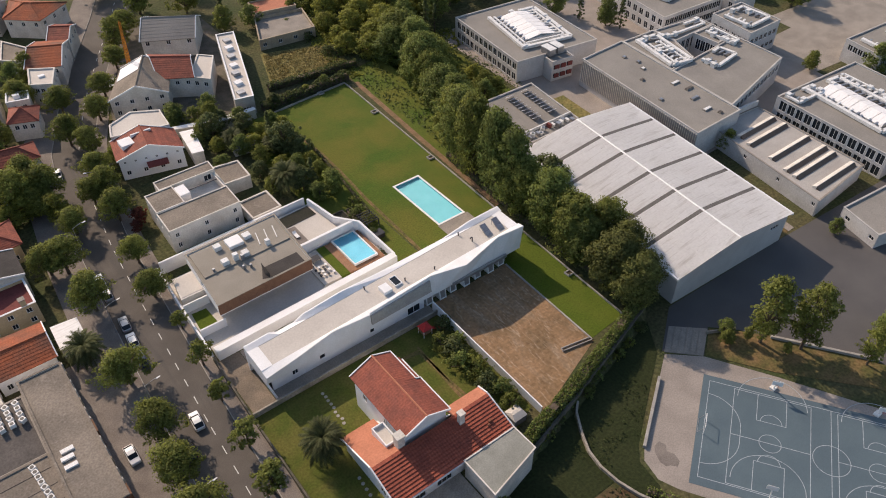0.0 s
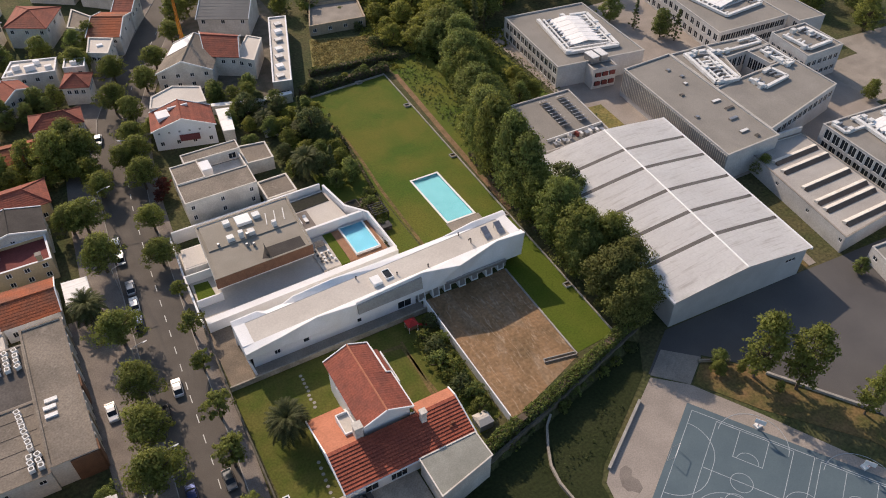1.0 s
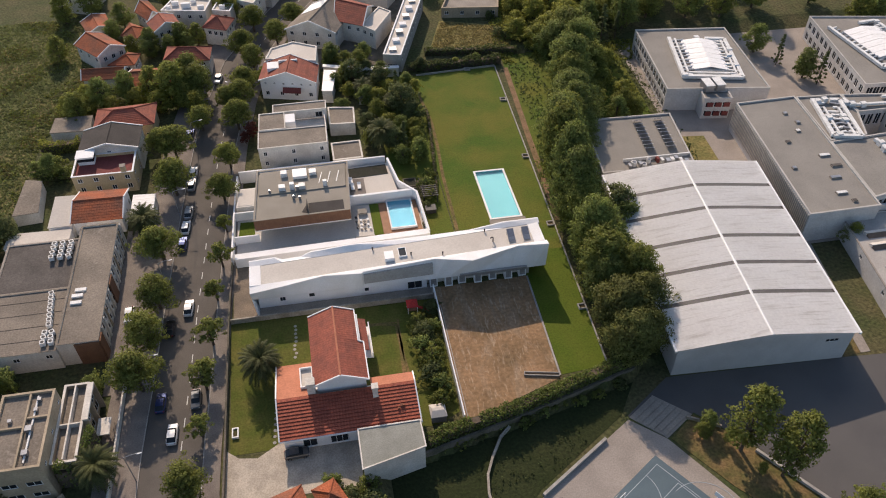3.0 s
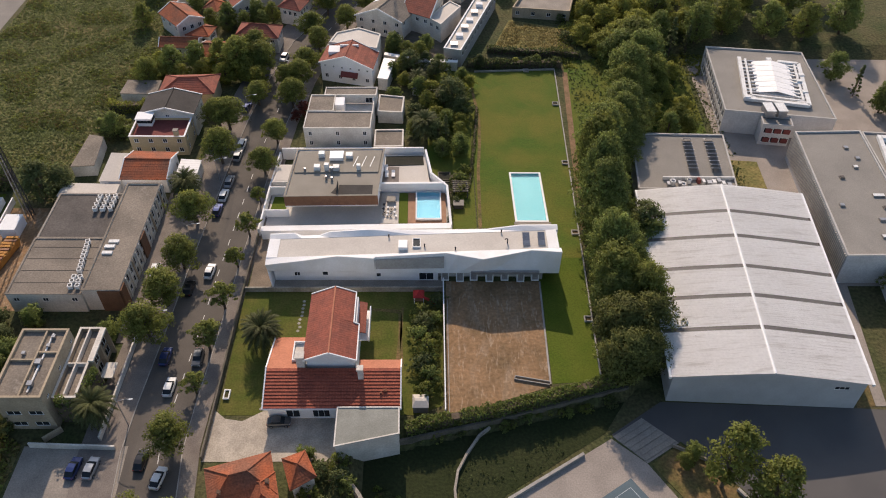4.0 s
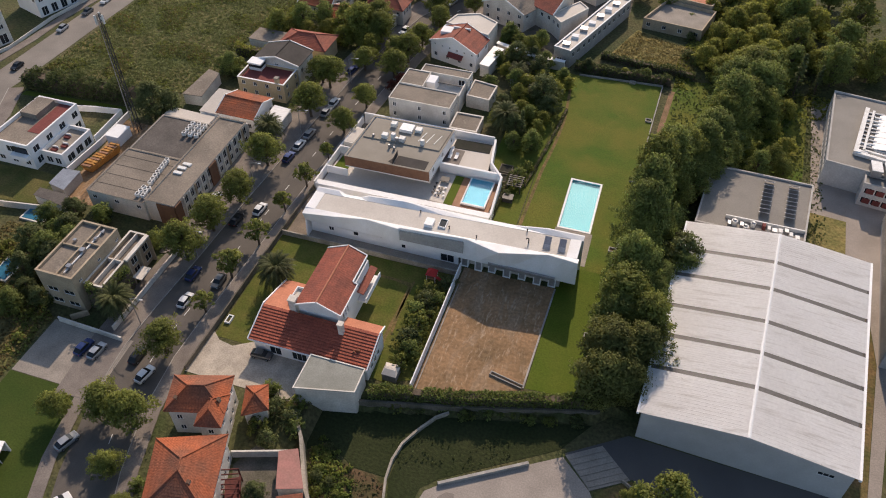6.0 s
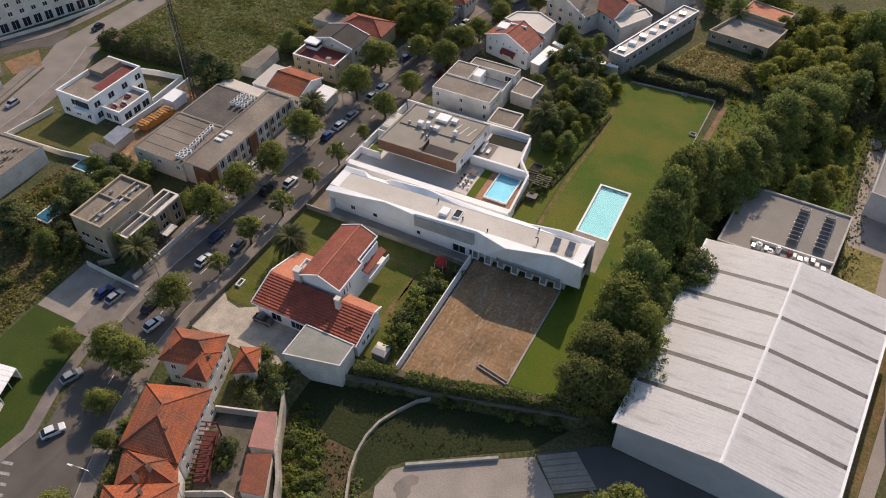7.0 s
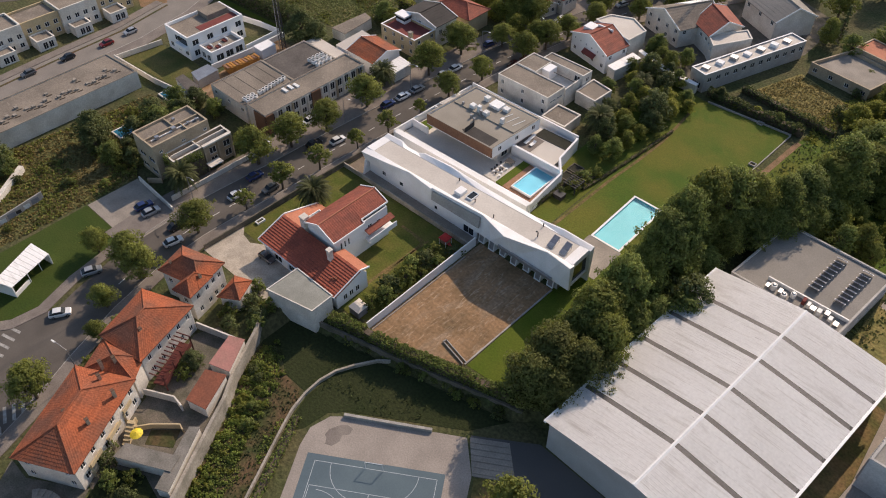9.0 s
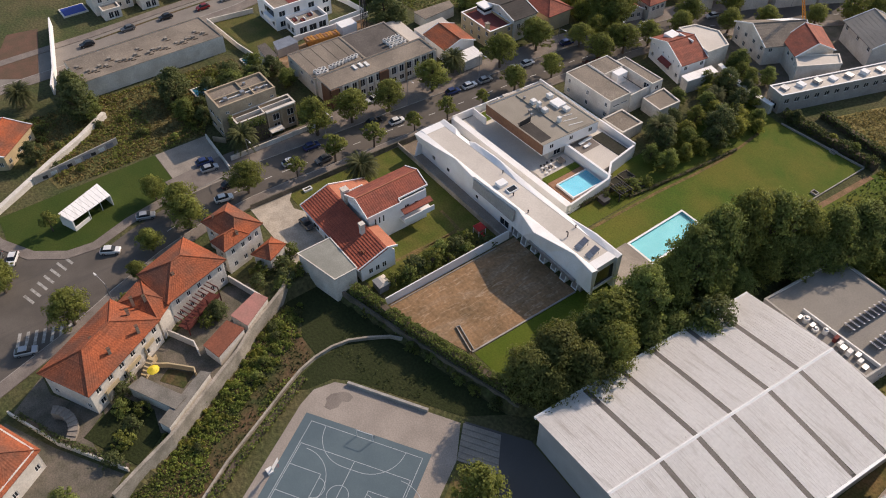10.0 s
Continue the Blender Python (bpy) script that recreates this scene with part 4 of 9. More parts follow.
    # tilted bay frames along the terrace
    for i, x in enumerate((61.4, 64.4, 67.2, 70.4, 73.5, 76.7, 79.7)):
        bm = B()
        o = 0.9 if i % 2 else 0.55
        y0, y1, w = 85.6, 84.9 - o, 0.78
        for a in (-w, w - 0.2):
            hull8(bm, [(x + a, y0, 0.05), (x + a + 0.2, y0, 0.05), (x + a + 0.2, y0, 2.3), (x + a, y0, 2.3)], [(x + a, y1, 0.05), (x + a + 0.2, y1, 0.05), (x + a + 0.2, y1 + 0.35, 2.3), (x + a, y1 + 0.35, 2.3)])
        hull8(bm, [(x - w, y0, 2.3), (x + w, y0, 2.3), (x + w, y0, 2.42), (x - w, y0, 2.42)], [(x - w, y1 + 0.35, 2.3), (x + w, y1 + 0.35, 2.3), (x + w, y1 + 0.35, 2.42), (x - w, y1 + 0.35, 2.42)])
        bx(bm, x - w + 0.14, y1 + 0.02, 0.05, x + w - 0.14, y1 + 0.16, 0.35)
        bay = part("bay_frame", bm, FRAMEW, ob, "white tilted bay window frame")
        part("pane", hull8(B(), [(x - w + 0.2, y1 + 0.1, 0.36), (x + w - 0.2, y1 + 0.1, 0.36), (x + w - 0.2, y1 + 0.42, 2.3), (x - w + 0.2, y1 + 0.42, 2.3)], [(x - w + 0.2, y1 + 0.15, 0.36), (x + w - 0.2, y1 + 0.15, 0.36), (x + w - 0.2, y1 + 0.47, 2.3), (x - w + 0.2, y1 + 0.47, 2.3)]), METAL, bay)
    # on the roof
    part("rooflight", bx(B(), 52.2, 86.0, 6.9, 54.0, 88.2, 8.0), FRAMEW, ob, "white box rooflight")
    bm = B()
    for q in ((55.0, 86.5, 56.6, 86.62), (55.0, 88.88, 56.6, 89.0), (55.0, 86.62, 55.12, 88.88), (56.48, 86.62, 56.6, 88.88)):
        bx(bm, q[0], q[1], 7.1, q[2], q[3], 7.75)
    kerb = part("rooflight_kerb", bm, FRAMEW, ob)
    part("pane", bx(B(), 55.12, 86.62, 7.5, 56.48, 88.88, 7.56), GLASS, kerb)
    for x, y in ((50.2, 89.9), (57.4, 86.8), (63.5, 85.6), (72.9, 90.2)):
        z, bm = zr(x) - 0.1, B()
        tube(bm, (x, y, z), (x, y, z + 0.7), 0.12)
        tube(bm, (x, y, z + 0.7), (x, y, z + 0.85), 0.2, 0.08)
        part("roof_vent", bm, DARKMETAL, ob)
    bm, prev = B(), None
    for k in range(7):
        a = radians(180 * k / 6)
        q = (73.9 - 0.25 + 0.25 * math.cos(a), 87.0, zr(74) + 0.9 + 0.3 * math.sin(a))
        if prev:
            tube(bm, prev, q, 0.12)
        prev = q
    tube(bm, (73.9, 87.0, zr(74) - 0.1), (73.9, 87.0, zr(74) + 0.92), 0.12)
    part("bent_flue", bm, DARKMETAL, ob, "dark bent flue pipe")
    for x in (77.6, 80.6):
        zb = zr(x)
        quad = lambda w, e, l: [(x - w, 85.9 + e, zb + 0.1 + l), (x + w, 85.9 + e, zb + 0.1 + l), (x + w, 88.5 - e, zb + 1.3 + l), (x - w, 88.5 - e, zb + 1.3 + l)]
        bm = hull8(B(), quad(0.7, 0, 0), quad(0.7, 0, 0.09))
        for d in (-0.55, 0.55):
            tube(bm, (x + d, 88.4, zb - 0.1), (x + d, 88.4, zb + 1.25), 0.05)
            tube(bm, (x + d, 86.6, zb - 0.1), (x + d, 88.4, zb + 1.15), 0.04)
        panel = part("solar_collector", bm, METAL, ob)
        part("solar_glass", hull8(B(), quad(0.6, 0.12, 0.095), quad(0.6, 0.12, 0.105)), SOLAR, panel)
    return ob


white_house()


# ---- pools ----
def face_up(ob):
    if ob.data.polygons[0].normal.z < 0:
        ob.data.flip_normals()


def pool(name, label, x0, y0, x1, y1, z, tile, rim, rim_mat, depth=1.8):
    ob = thing(name, (x0 + x1) / 2, (y0 + y1) / 2, z, label, "swimming pool")
    bm = B()
    t = 0.25
    for q in ((x0 - t, y0 - t, x1 + t, y0), (x0 - t, y1, x1 + t, y1 + t), (x0 - t, y0, x0, y1), (x1, y0, x1 + t, y1)):
        bx(bm, q[0], q[1], z - depth, q[2], q[3], z - 0.02)
    bx(bm, x0, y0, z - depth - 0.1, x1, y1, z - depth)
    part("basin", bm, tile, ob)
    bm = B()
    for q in ((x0 - rim, y0 - rim, x1 + rim, y0 + 0.03), (x0 - rim, y1 - 0.03, x1 + rim, y1 + rim), (x0 - rim, y0 + 0.03, x0 + 0.03, y1 - 0.03), (x1 - 0.03, y0 + 0.03, x1 + rim, y1 - 0.03)):
        bx(bm, q[0], q[1], z - 0.02, q[2], q[3], z + 0.06)
    part("coping", bm, rim_mat, ob)
    bm = B()
    v = [bm.verts.new(p) for p in ((x0 + 0.03, y0 + 0.03, z - 0.14), (x1 - 0.03, y0 + 0.03, z - 0.14), (x1 - 0.03, y1 - 0.03, z - 0.14), (x0 + 0.03, y1 - 0.03, z - 0.14))]
    bm.faces.new(v)
    w = part("water", bm, WATER, ob, "clear still pool water")
    face_up(w)
    w.visible_shadow = False
    return ob


pool("swimming_pool", "long turquoise lawn pool with a pale stone rim", 77.7, 102.9, 84.3, 119.8, 0.08, POOLTILE, 0.42, WHITE, 0.55)
sheet("pool_terrace", rect(77.0, 92.2, 85.2, 102.38), 0.1, CONC, "pale paved pool terrace", "terrace")


# ---- brick villa with its walled terraces ----
def brick_villa():
    roof = [(27.0, 103.9), (47.2, 104.4), (48.4, 121.5), (37.6, 121.3), (28.6, 120.4), (28.4, 112.2)]
    ob = thing("brick_villa", 38, 112, 0, "flat-roofed modern villa with a brown brick upper storey", "house")
    pts = [(27.0, 103.9), (47.2, 104.4), (48.2, 121.5), (28.0, 121.0)]
    for i in range(4):
        p0, p1 = pts[i], pts[(i + 1) % 4]
        length = math.dist(p0, p1)
        d = (Vector(p1) - Vector(p0)).normalized() * (0.31 * (i % 2))
        holes = row(length, 3, 1.2, 4.0, 5.2, 2) if i in (1,) else row(length, 1, 2.2, 3.9, 5.2) if i == 3 else []
        wall(ob, Vector(p0) + d, Vector(p1) - d, 3.3, 6.0, BRICK if i == 0 else WHITE if i else BRICK, holes)
    part("soffit", pr(B(), inset(pts, 0.02), 3.05, 3.29), WHITE, ob)
    ground = rect(29.4, 107.2, 46.6, 120.5)
    for i in range(4):
        p0, p1 = ground[i], ground[(i + 1) % 4]
        length = math.dist(p0, p1)
        d = (Vector(p1) - Vector(p0)).normalized() * (0.31 * (i % 2))
        wall(ob, Vector(p0) + d, Vector(p1) - d, 0.4, 3.04, OFFWHITE, row(length, 3, 2.2, 0.6, 2.7, 1.5) if i < 2 else [])
    part("roof", pr(B(), inset(pts, 0.31), 5.3, 5.7), GRAVELROOF, ob, "brown gravelled flat roof")
    inner, outer, bm = inset(pts, 0.33), inset(pts, -0.05), B()
    for i in range(4):
        pr(bm, [outer[i], outer[(i + 1) % 4], inner[(i + 1) % 4], inner[i]], 6.0, 6.09)
    part("coping", bm, GRAVELROOF, ob)
    # sunken patio in the roof, raised north half, and roof plant
    part("roof_step", pr(B(), [(28.3, 112.4), (47.0, 112.8), (47.6, 120.9), (28.6, 120.4)], 5.7, 5.95), GRAVELROOF, ob)
    part("roof_patio", bx(B(), 38.6, 104.9, 5.7, 46.0, 108.3, 5.76), DARKROOF, ob, "dark sunken roof patio")
    bm = B()
    hull8(bm, [(37.0, 105.5, 5.72), (38.4, 104.9, 5.72), (38.4, 108.4, 5.72)], [(38.0, 106.5, 5.8), (38.4, 104.9, 7.0), (38.4, 108.4, 7.2)])
    part("patio_screen", bm, DARKROOF, ob)
    part("rooflight", bx(B(), 35.8, 116.8, 5.95, 38.9, 119.6, 6.7), FRAMEW, ob, "white box rooflight")
    for x, y, w, h in ((33.9, 118.6, 1.4, 1.0), (33.3, 113.8, 1.4, 0.9), (37.6, 113.7, 1.4, 0.9), (40.2, 118.4, 1.6, 0.8), (35.5, 113.6, 1.0, 1.6), (36.6, 112.9, 0.7, 1.2), (42.6, 113.8, 0.9, 1.3), (30.6, 113.2, 0.5, 0.6), (35.6, 110.4, 0.5, 0.7), (36.9, 110.0, 0.5, 0.6)):
        bm = bx(B(), x - w / 2, y - w / 2, 5.7, x + w / 2, y + w / 2, 5.95 + h)
        bmesh.ops.bevel(bm, geom=bm.edges[:], offset=0.06, segments=1, affect="EDGES")
        part("roof_unit", bm, DUCT if w > 0.8 else METAL, ob)
    for i in range(3):
        part("roof_rail", beam(B(), (41.3 + i * 1.9, 114.6, 6.0), (42.2 + i * 1.9, 118.4, 6.0), 0.18, 0.1), DUCT, ob)
    # west entrance court
    part("entrance_block", pr(B(), [(22.9, 112.6), (27.9, 112.6), (28.0, 119.0), (23.8, 119.0)], 0.1, 3.0), OFFWHITE, ob)
    part("entrance_roof", pr(B(), [(23.3, 113.0), (27.7, 113.0), (27.8, 118.6), (24.1, 118.6)], 3.0, 3.06), MEMBRANE, ob)
    return ob


brick_villa()
sheet("villa_paving", [(22.7, 97.6), (63.0, 99.0), (62.4, 111.4), (52, 111.4), (52, 122), (22.9, 122)], 0.4, MEMBRANE, "pale paving round the villa", "terrace", 0.7)
sheet("villa_court_lawn", [(22.9, 104), (26.6, 104.2), (26.3, 110.2), (23.4, 110.4)], 0.45, GREENLAWN, "small dark lawn in a white court", "lawn")
sheet("pool_deck", rect(53.6, 101.0, 62.0, 111.3), 0.95, WOOD, "brown timber pool deck", "deck", 0.9)
sheet("deck_lawn", rect(51.6, 101.0, 53.55, 111.3), 0.97, GREENLAWN, "strip of green turf beside the deck", "lawn", 0.9)
sheet("pool_patio", rect(47.6, 101.0, 51.55, 111.3), 0.96, MEMBRANE, "pale patio with scattered garden furniture", "terrace", 0.9)
sheet("upper_terrace", [(46.9, 112.6), (58.6, 113.0), (57.4, 124.6), (46.6, 124.2)], 2.0, MEMBRANE, "pale upper terrace", "terrace", 2.0)
sheet("upper_terrace_bed", [(48.2, 119.9), (57.2, 120.4), (57.0, 124.0), (48.2, 123.6)], 2.1, SHADEBED, "planted terrace bed with shade put into its soil colour", "planting bed")
sheet("terrace_wood", rect(47.2, 113.2, 51.4, 119.6), 2.05, PAVE, "brown-grey terrace floor", "deck")


def raised_pool():
    ob = thing("raised_pool", 58.2, 107, 1.0, "bright blue garden pool in a timber deck", "swimming pool")
    part("basin", bx(B(), 55.6, 102.2, 0.96, 60.7, 111.2, 1.0), POOLBLUE, ob)
    bm = B()
    for q in ((55.3, 101.9, 61.0, 102.2), (55.3, 111.2, 61.0, 111.28), (55.3, 102.2, 55.6, 111.2), (60.7, 102.2, 61.0, 111.2)):
        bx(bm, q[0], q[1], 0.96, q[2], q[3], 1.45)
    part("coping", bm, WHITE, ob)
    bm = B()
    bm.faces.new([bm.verts.new(p) for p in ((55.6, 102.2, 1.36), (60.7, 102.2, 1.36), (60.7, 111.2, 1.36), (55.6, 111.2, 1.36))])
    w = part("water", bm, WATER, ob)
    face_up(w)
    w.visible_shadow = False


raised_pool()


def garden_wall(name, line, z0, z1, t, material, label):
    """A free-standing wall along a line; z1 may be one height a point."""
    v = [Vector(p) for p in line]
    zs = z1 if isinstance(z1, (list, tuple)) else [z1] * len(v)
    bm, prev = B(), None
    for i, p in enumerate(v):
        d = (v[min(i + 1, len(v) - 1)] - v[max(i - 1, 0)]).normalized()
        r = Vector((d.y, -d.x)) * t / 2
        ring = [bm.verts.new((*(p - r), z0)), bm.verts.new((*(p + r), z0)), bm.verts.new((*(p + r), zs[i])), bm.verts.new((*(p - r), zs[i]))]
        if prev:
            for j in range(4):
                bm.faces.new((prev[j], prev[(j + 1) % 4], ring[(j + 1) % 4], ring[j]))
        else:
            bm.faces.new(ring)
        prev = ring
    bm.faces.new(prev)
    return structure(name, bm, material, label, "wall")


garden_wall("wall_villa_south", [(22.6, 97.4), (63.0, 98.6)], 0, 2.5, 1.6, WHITE, "broad white garden wall beside the villa")
garden_wall("wall_villa_east", [(63.0, 98.8), (62.4, 111.2), (58.9, 115.6), (57.6, 124.6)], 0, [2.5, 3.4, 3.5, 3.5], 0.5, WHITE, "white curved terrace wall")
garden_wall("wall_villa_mid", [(47.4, 112.0), (62.0, 112.3)], 0, 3.3, 0.6, WHITE, "white wall between pool and terrace")
garden_wall("wall_villa_north", [(23.5, 125.0), (57.2, 125.6)], 0, 3.3, 0.4, WHITE, "white boundary wall")
garden_wall("wall_villa_west", [(21.9, 97.5), (22.3, 111.4), (23.0, 125)], 0, 2.2, 0.35, WHITE, "white street wall of the villa")
garden_wall("wall_villa_court", [(22.5, 103.6), (27.6, 103.6)], 0, 2.4, 0.3, WHITE, "white court wall")
garden_wall("wall_villa_court_north", [(22.5, 111.3), (27.6, 111.3)], 0, 2.6, 0.3, WHITE, "white court wall")
garden_wall("wall_dirt_lot", [(61.0, 83.0), (60.8, 51.8)], 0, [2.4, 2.0], 0.22, WHITE, "long white wall between lot and garden")
garden_wall("wall_red_north", [(21.6, 81.3), (61.0, 81.5)], 0, 1.3, 0.3, OLDWALL, "low grey boundary wall")
# dark yard concrete here puts the wall's shaded side into the colour
garden_wall("wall_red_street", [(20.7, 43.2), (20.9, 53), (21.3, 81.3), (21.8, 97.2)], 0, 1.3, 0.3, YARDPAVE, "low street wall darkened for shade")
# the hedge's shade on this wall is put in as dark concrete
garden_wall("wall_retaining", [(43.2, 43.2), (53.0, 46.9), (68.5, 50.9), (93.8, 58.0)], -2.1, [0.3, 0.2, 0.0, 0.0], 0.45, YARDPAVE, "old retaining wall under the hedge, darkened for shade")
garden_wall("wall_lot_kerb", [(61.7, 79.0), (61.5, 52.4)], 0, 0.2, 0.16, KERB, "low pale kerb along the white lot wall")
garden_wall("wall_lawn_kerb", [(79.8, 58.4), (80.6, 84.0)], 0, 0.24, 0.32, KERB, "low pale kerb between lot and lawn")
for name, line_, mat_, h in (("trough_side", [(73.6, 60.2), (79.7, 58.9)], KERB, 0.4), ("trough_side", [(73.4, 59.5), (79.6, 58.2)], KERB, 0.4), ("trough_end", [(73.38, 59.4), (73.62, 60.3)], KERB, 0.4), ("trough_soil", [(73.6, 59.85), (79.6, 58.55)], DIRT, 0.12)):
    garden_wall("wall_" + name, line_, 0, h, 0.5 if name == "trough_soil" else 0.16, mat_, "low pale kerb of a narrow planting trough")
garden_wall("wall_lawn_east", [(89.1, 59.0), (90.9, 100), (93.9, 167.2)], 0, 0.35, 0.25, KERB, "low pale lawn border")
garden_wall("wall_lawn_north", [(71.2, 165.6), (93.9, 167.3)], 0, 0.5, 0.25, KERB, "low pale lawn border")
for i, (x, y) in enumerate(((92.9, 149.7), (92.1, 124.0), (90.9, 98.9), (89.9, 73.9), (86.7, 166.6))):
    ob = thing("lawn_niche", x, y, 0, "small square stone niche on the lawn border", "planter", "lawn niches")
    bm = B()
    for q in ((-0.8, -0.7, 0.8, -0.5), (-0.8, 0.5, 0.8, 0.7), (-0.8, -0.5, -0.6, 0.5), (0.6, -0.5, 0.8, 0.5)):
        bx(bm, x - 0.9 + q[0], y + q[1], 0.0, x - 0.9 + q[2], y + q[3], 0.45)
    part("rim", bm, KERB, ob)
    part("soil", bx(B(), x - 1.5, y - 0.5, 0.02, x - 0.3, y + 0.5, 0.2), SOIL, ob)


for x0, y0, x1, y1 in ((60.6, 113.2, 63.6, 116.2), (64.2, 113.0, 67.0, 116.0), (60.4, 116.8, 63.4, 119.8), (64.0, 116.6, 66.9, 119.4)):
    ob = thing("garden_bed", x0, y0, 0, "square planting bed with a dark timber edge", "planting bed", "square beds")
    part("soil", bx(B(), x0 + 0.2, y0 + 0.2, 0.0, x1 - 0.2, y1 - 0.2, 0.3), SHADEBED, ob)
    for q in ((x0, y0, x1, y0 + 0.2), (x0, y1 - 0.2, x1, y1), (x0, y0 + 0.2, x0 + 0.2, y1 - 0.2), (x1 - 0.2, y0 + 0.2, x1, y1 - 0.2)):
        part("edge_board", bx(B(), q[0], q[1], 0.0, q[2], q[3], 0.5), YARDPAVE, ob)


# ---- red-roofed house ----
def red_house():
    ob = thing("red_roof_house", 42, 60, 0, "white two-storey house with red tiled gable roofs", "house")
    # upper gabled block
    x0, x1, y0, y1, eave, ridge = 37.0, 45.2, 58.4, 72.8, 7.9, 10.0
    e = [Vector((x0 - 0.5, y1 + 0.6, eave)), Vector((x0 - 0.5, y0 - 0.6, eave)), Vector((x1 + 0.5, y0 - 0.6, eave)), Vector((x1 + 0.5, y1 + 0.6, eave))]
    block = rect(x0, y0, x1, y1)
    for i in range(4):
        p0, p1 = block[i], block[(i + 1) % 4]
        d = (Vector(p1) - Vector(p0)).normalized() * (0.31 * (i % 2))
        length = (Vector(p1) - Vector(p0)).length - 0.62 * (i % 2)
        holes = {1: [(1.0, 1.5, 4.6, 6.4, 0), (2.0, 2.5, 4.6, 6.4, 0), (3.0, 3.5, 4.6, 6.4, 0), (8.5, 9.7, 4.6, 6.2, 1), (11, 12, 4.9, 5.9, 0), (9.2, 10.4, 0.8, 2.1, 1)], 3: [(2, 3.2, 4.4, 5.8, 1), (8, 9.2, 4.4, 5.8, 1)], 2: row(8.8, 2, 1.2, 4.4, 5.8, 1.5)}.get(i, [])
        wall(ob, Vector(p0) + d, Vector(p1) - d, 0, eave - 0.05, WHITE, holes)
    # the east slope steps back over the balcony
    xr, cut = (x0 + x1) / 2, 66.0
    top_n, top_c, top_s = Vector((xr, y1 + 0.6, ridge)), Vector((xr, cut, ridge)), Vector((xr, y0 - 0.6, ridge))
    back, step = x1 - 0.4, 0.22 * (ridge - eave)
    planes = [(e[0], e[1], top_s, top_n), (e[2], Vector((e[2].x, cut, eave)), top_c, top_s), (Vector((back, cut, eave + step)), Vector((back, e[3].y, eave + step)), top_n, top_c)]
    for p in planes:
        tiles(ob, *p, TILE, 0.75, 0.5)
    deck(ob, planes, TILE)
    part("ridge_tile", tube(B(), top_n + Vector((0, 0, 0.1)), top_s + Vector((0.01, 0, 0.1)), 0.17, n=6), PALETILE, ob)
    for y in (y0, y1 - 0.28):
        part("gable", hull8(B(), [(x0, y, eave - 0.1), (x1, y, eave - 0.1), (xr, y, ridge - 0.15)], [(x0, y + 0.28, eave - 0.1), (x1, y + 0.28, eave - 0.1), (xr, y + 0.28, ridge - 0.15)]), WHITE, ob)
    up = Vector((0, 0, 0.06))
    for p, q in ((e[0], top_n), (e[1], top_s), (e[2], top_s), (Vector((back, e[3].y, eave + step)), top_n), (e[2], Vector((e[2].x, cut, eave))), (Vector((e[2].x, cut, eave)), Vector((back, cut, eave + step))), (Vector((back, cut, eave + step)), Vector((back, e[3].y, eave + step)))):
        part("bargeboard", beam(B(), p + up, q + up, 0.2, 0.34), FRAMEW, ob)
    # balcony on the east side
    part("balcony", bx(B(), 45.25, 66.0, 3.2, 47.0, 73.2, 3.5), WHITE, ob)
    part("balcony_roof", hull8(B(), [(45.22, 66.2, 5.5), (46.6, 66.2, 5.1), (46.6, 66.2, 5.3), (45.22, 66.2, 5.7)], [(45.22, 73.6, 5.5), (46.6, 73.6, 5.1), (46.6, 73.6, 5.3), (45.22, 73.6, 5.7)]), TILE, ob)
    part("parapet", bx(B(), 47.0, 65.9, 3.2, 47.2, 73.5, 4.5), WHITE, ob)
    # lower block, ridge along x
    lx0, lx1, ly0, ly1, le, lr = 30.6, 52.9, 51.4, 59.4, 4.0, 6.1
    block = [(lx0, ly0), (lx1, ly0), (lx1, ly1), (lx0, ly1)]
    for i in range(4):
        p0, p1 = block[i], block[(i + 1) % 4]
        d = (Vector(p1) - Vector(p0)).normalized() * (0.31 * (i % 2))
        length = (Vector(p1) - Vector(p0)).length
        holes = {0: [(3, 5.4, 0.3, 2.6, 1), (7.5, 10.5, 0.3, 2.6, 2)], 1: [(1.4, 2.4, 1, 2.4, 1), (3.0, 4.0, 1, 2.4, 1), (4.6, 5.6, 1, 2.4, 1)], 3: [(3, 4.4, 1, 2.4, 1)]}.get(i, [])
        wall(ob, Vector(p0) + d, Vector(p1) - d, 0, le - 0.05, WHITE, holes)
    wing = [(30.6, 59.5), (36.9, 59.5), (36.9, 66.0), (30.6, 66.0)]
    part("west_wing", pr(B(), wing, 0, [4.9, 4.9, 3.2, 3.2]), WHITE, ob, "white low west wing")
    yr = 57.6
    sp = [Vector((lx0 - 0.5, ly0 - 0.7, le)), Vector((lx1 + 0.5, ly0 - 0.7, le)), Vector((lx1 + 0.5, yr, lr)), Vector((lx0 - 0.5, yr, lr))]
    tiles(ob, *sp, BRIGHTTILE, 0.62, 0.5, 0.2)
    deck(ob, [sp], TILE)
    for a, b, yb in ((lx0 - 0.5, 36.4, 66.6), (45.9, lx1 + 0.3, 59.9)):
        zb = lr - (yb - yr) * 0.3
        q = [Vector((b, yb, zb)), Vector((a, yb, zb)), Vector((a, yr, lr)), Vector((b, yr, lr))]
        deck(ob, [q], PALETILE, 0.15)
        tiles(ob, *q, PALETILE, 1.1, 0)
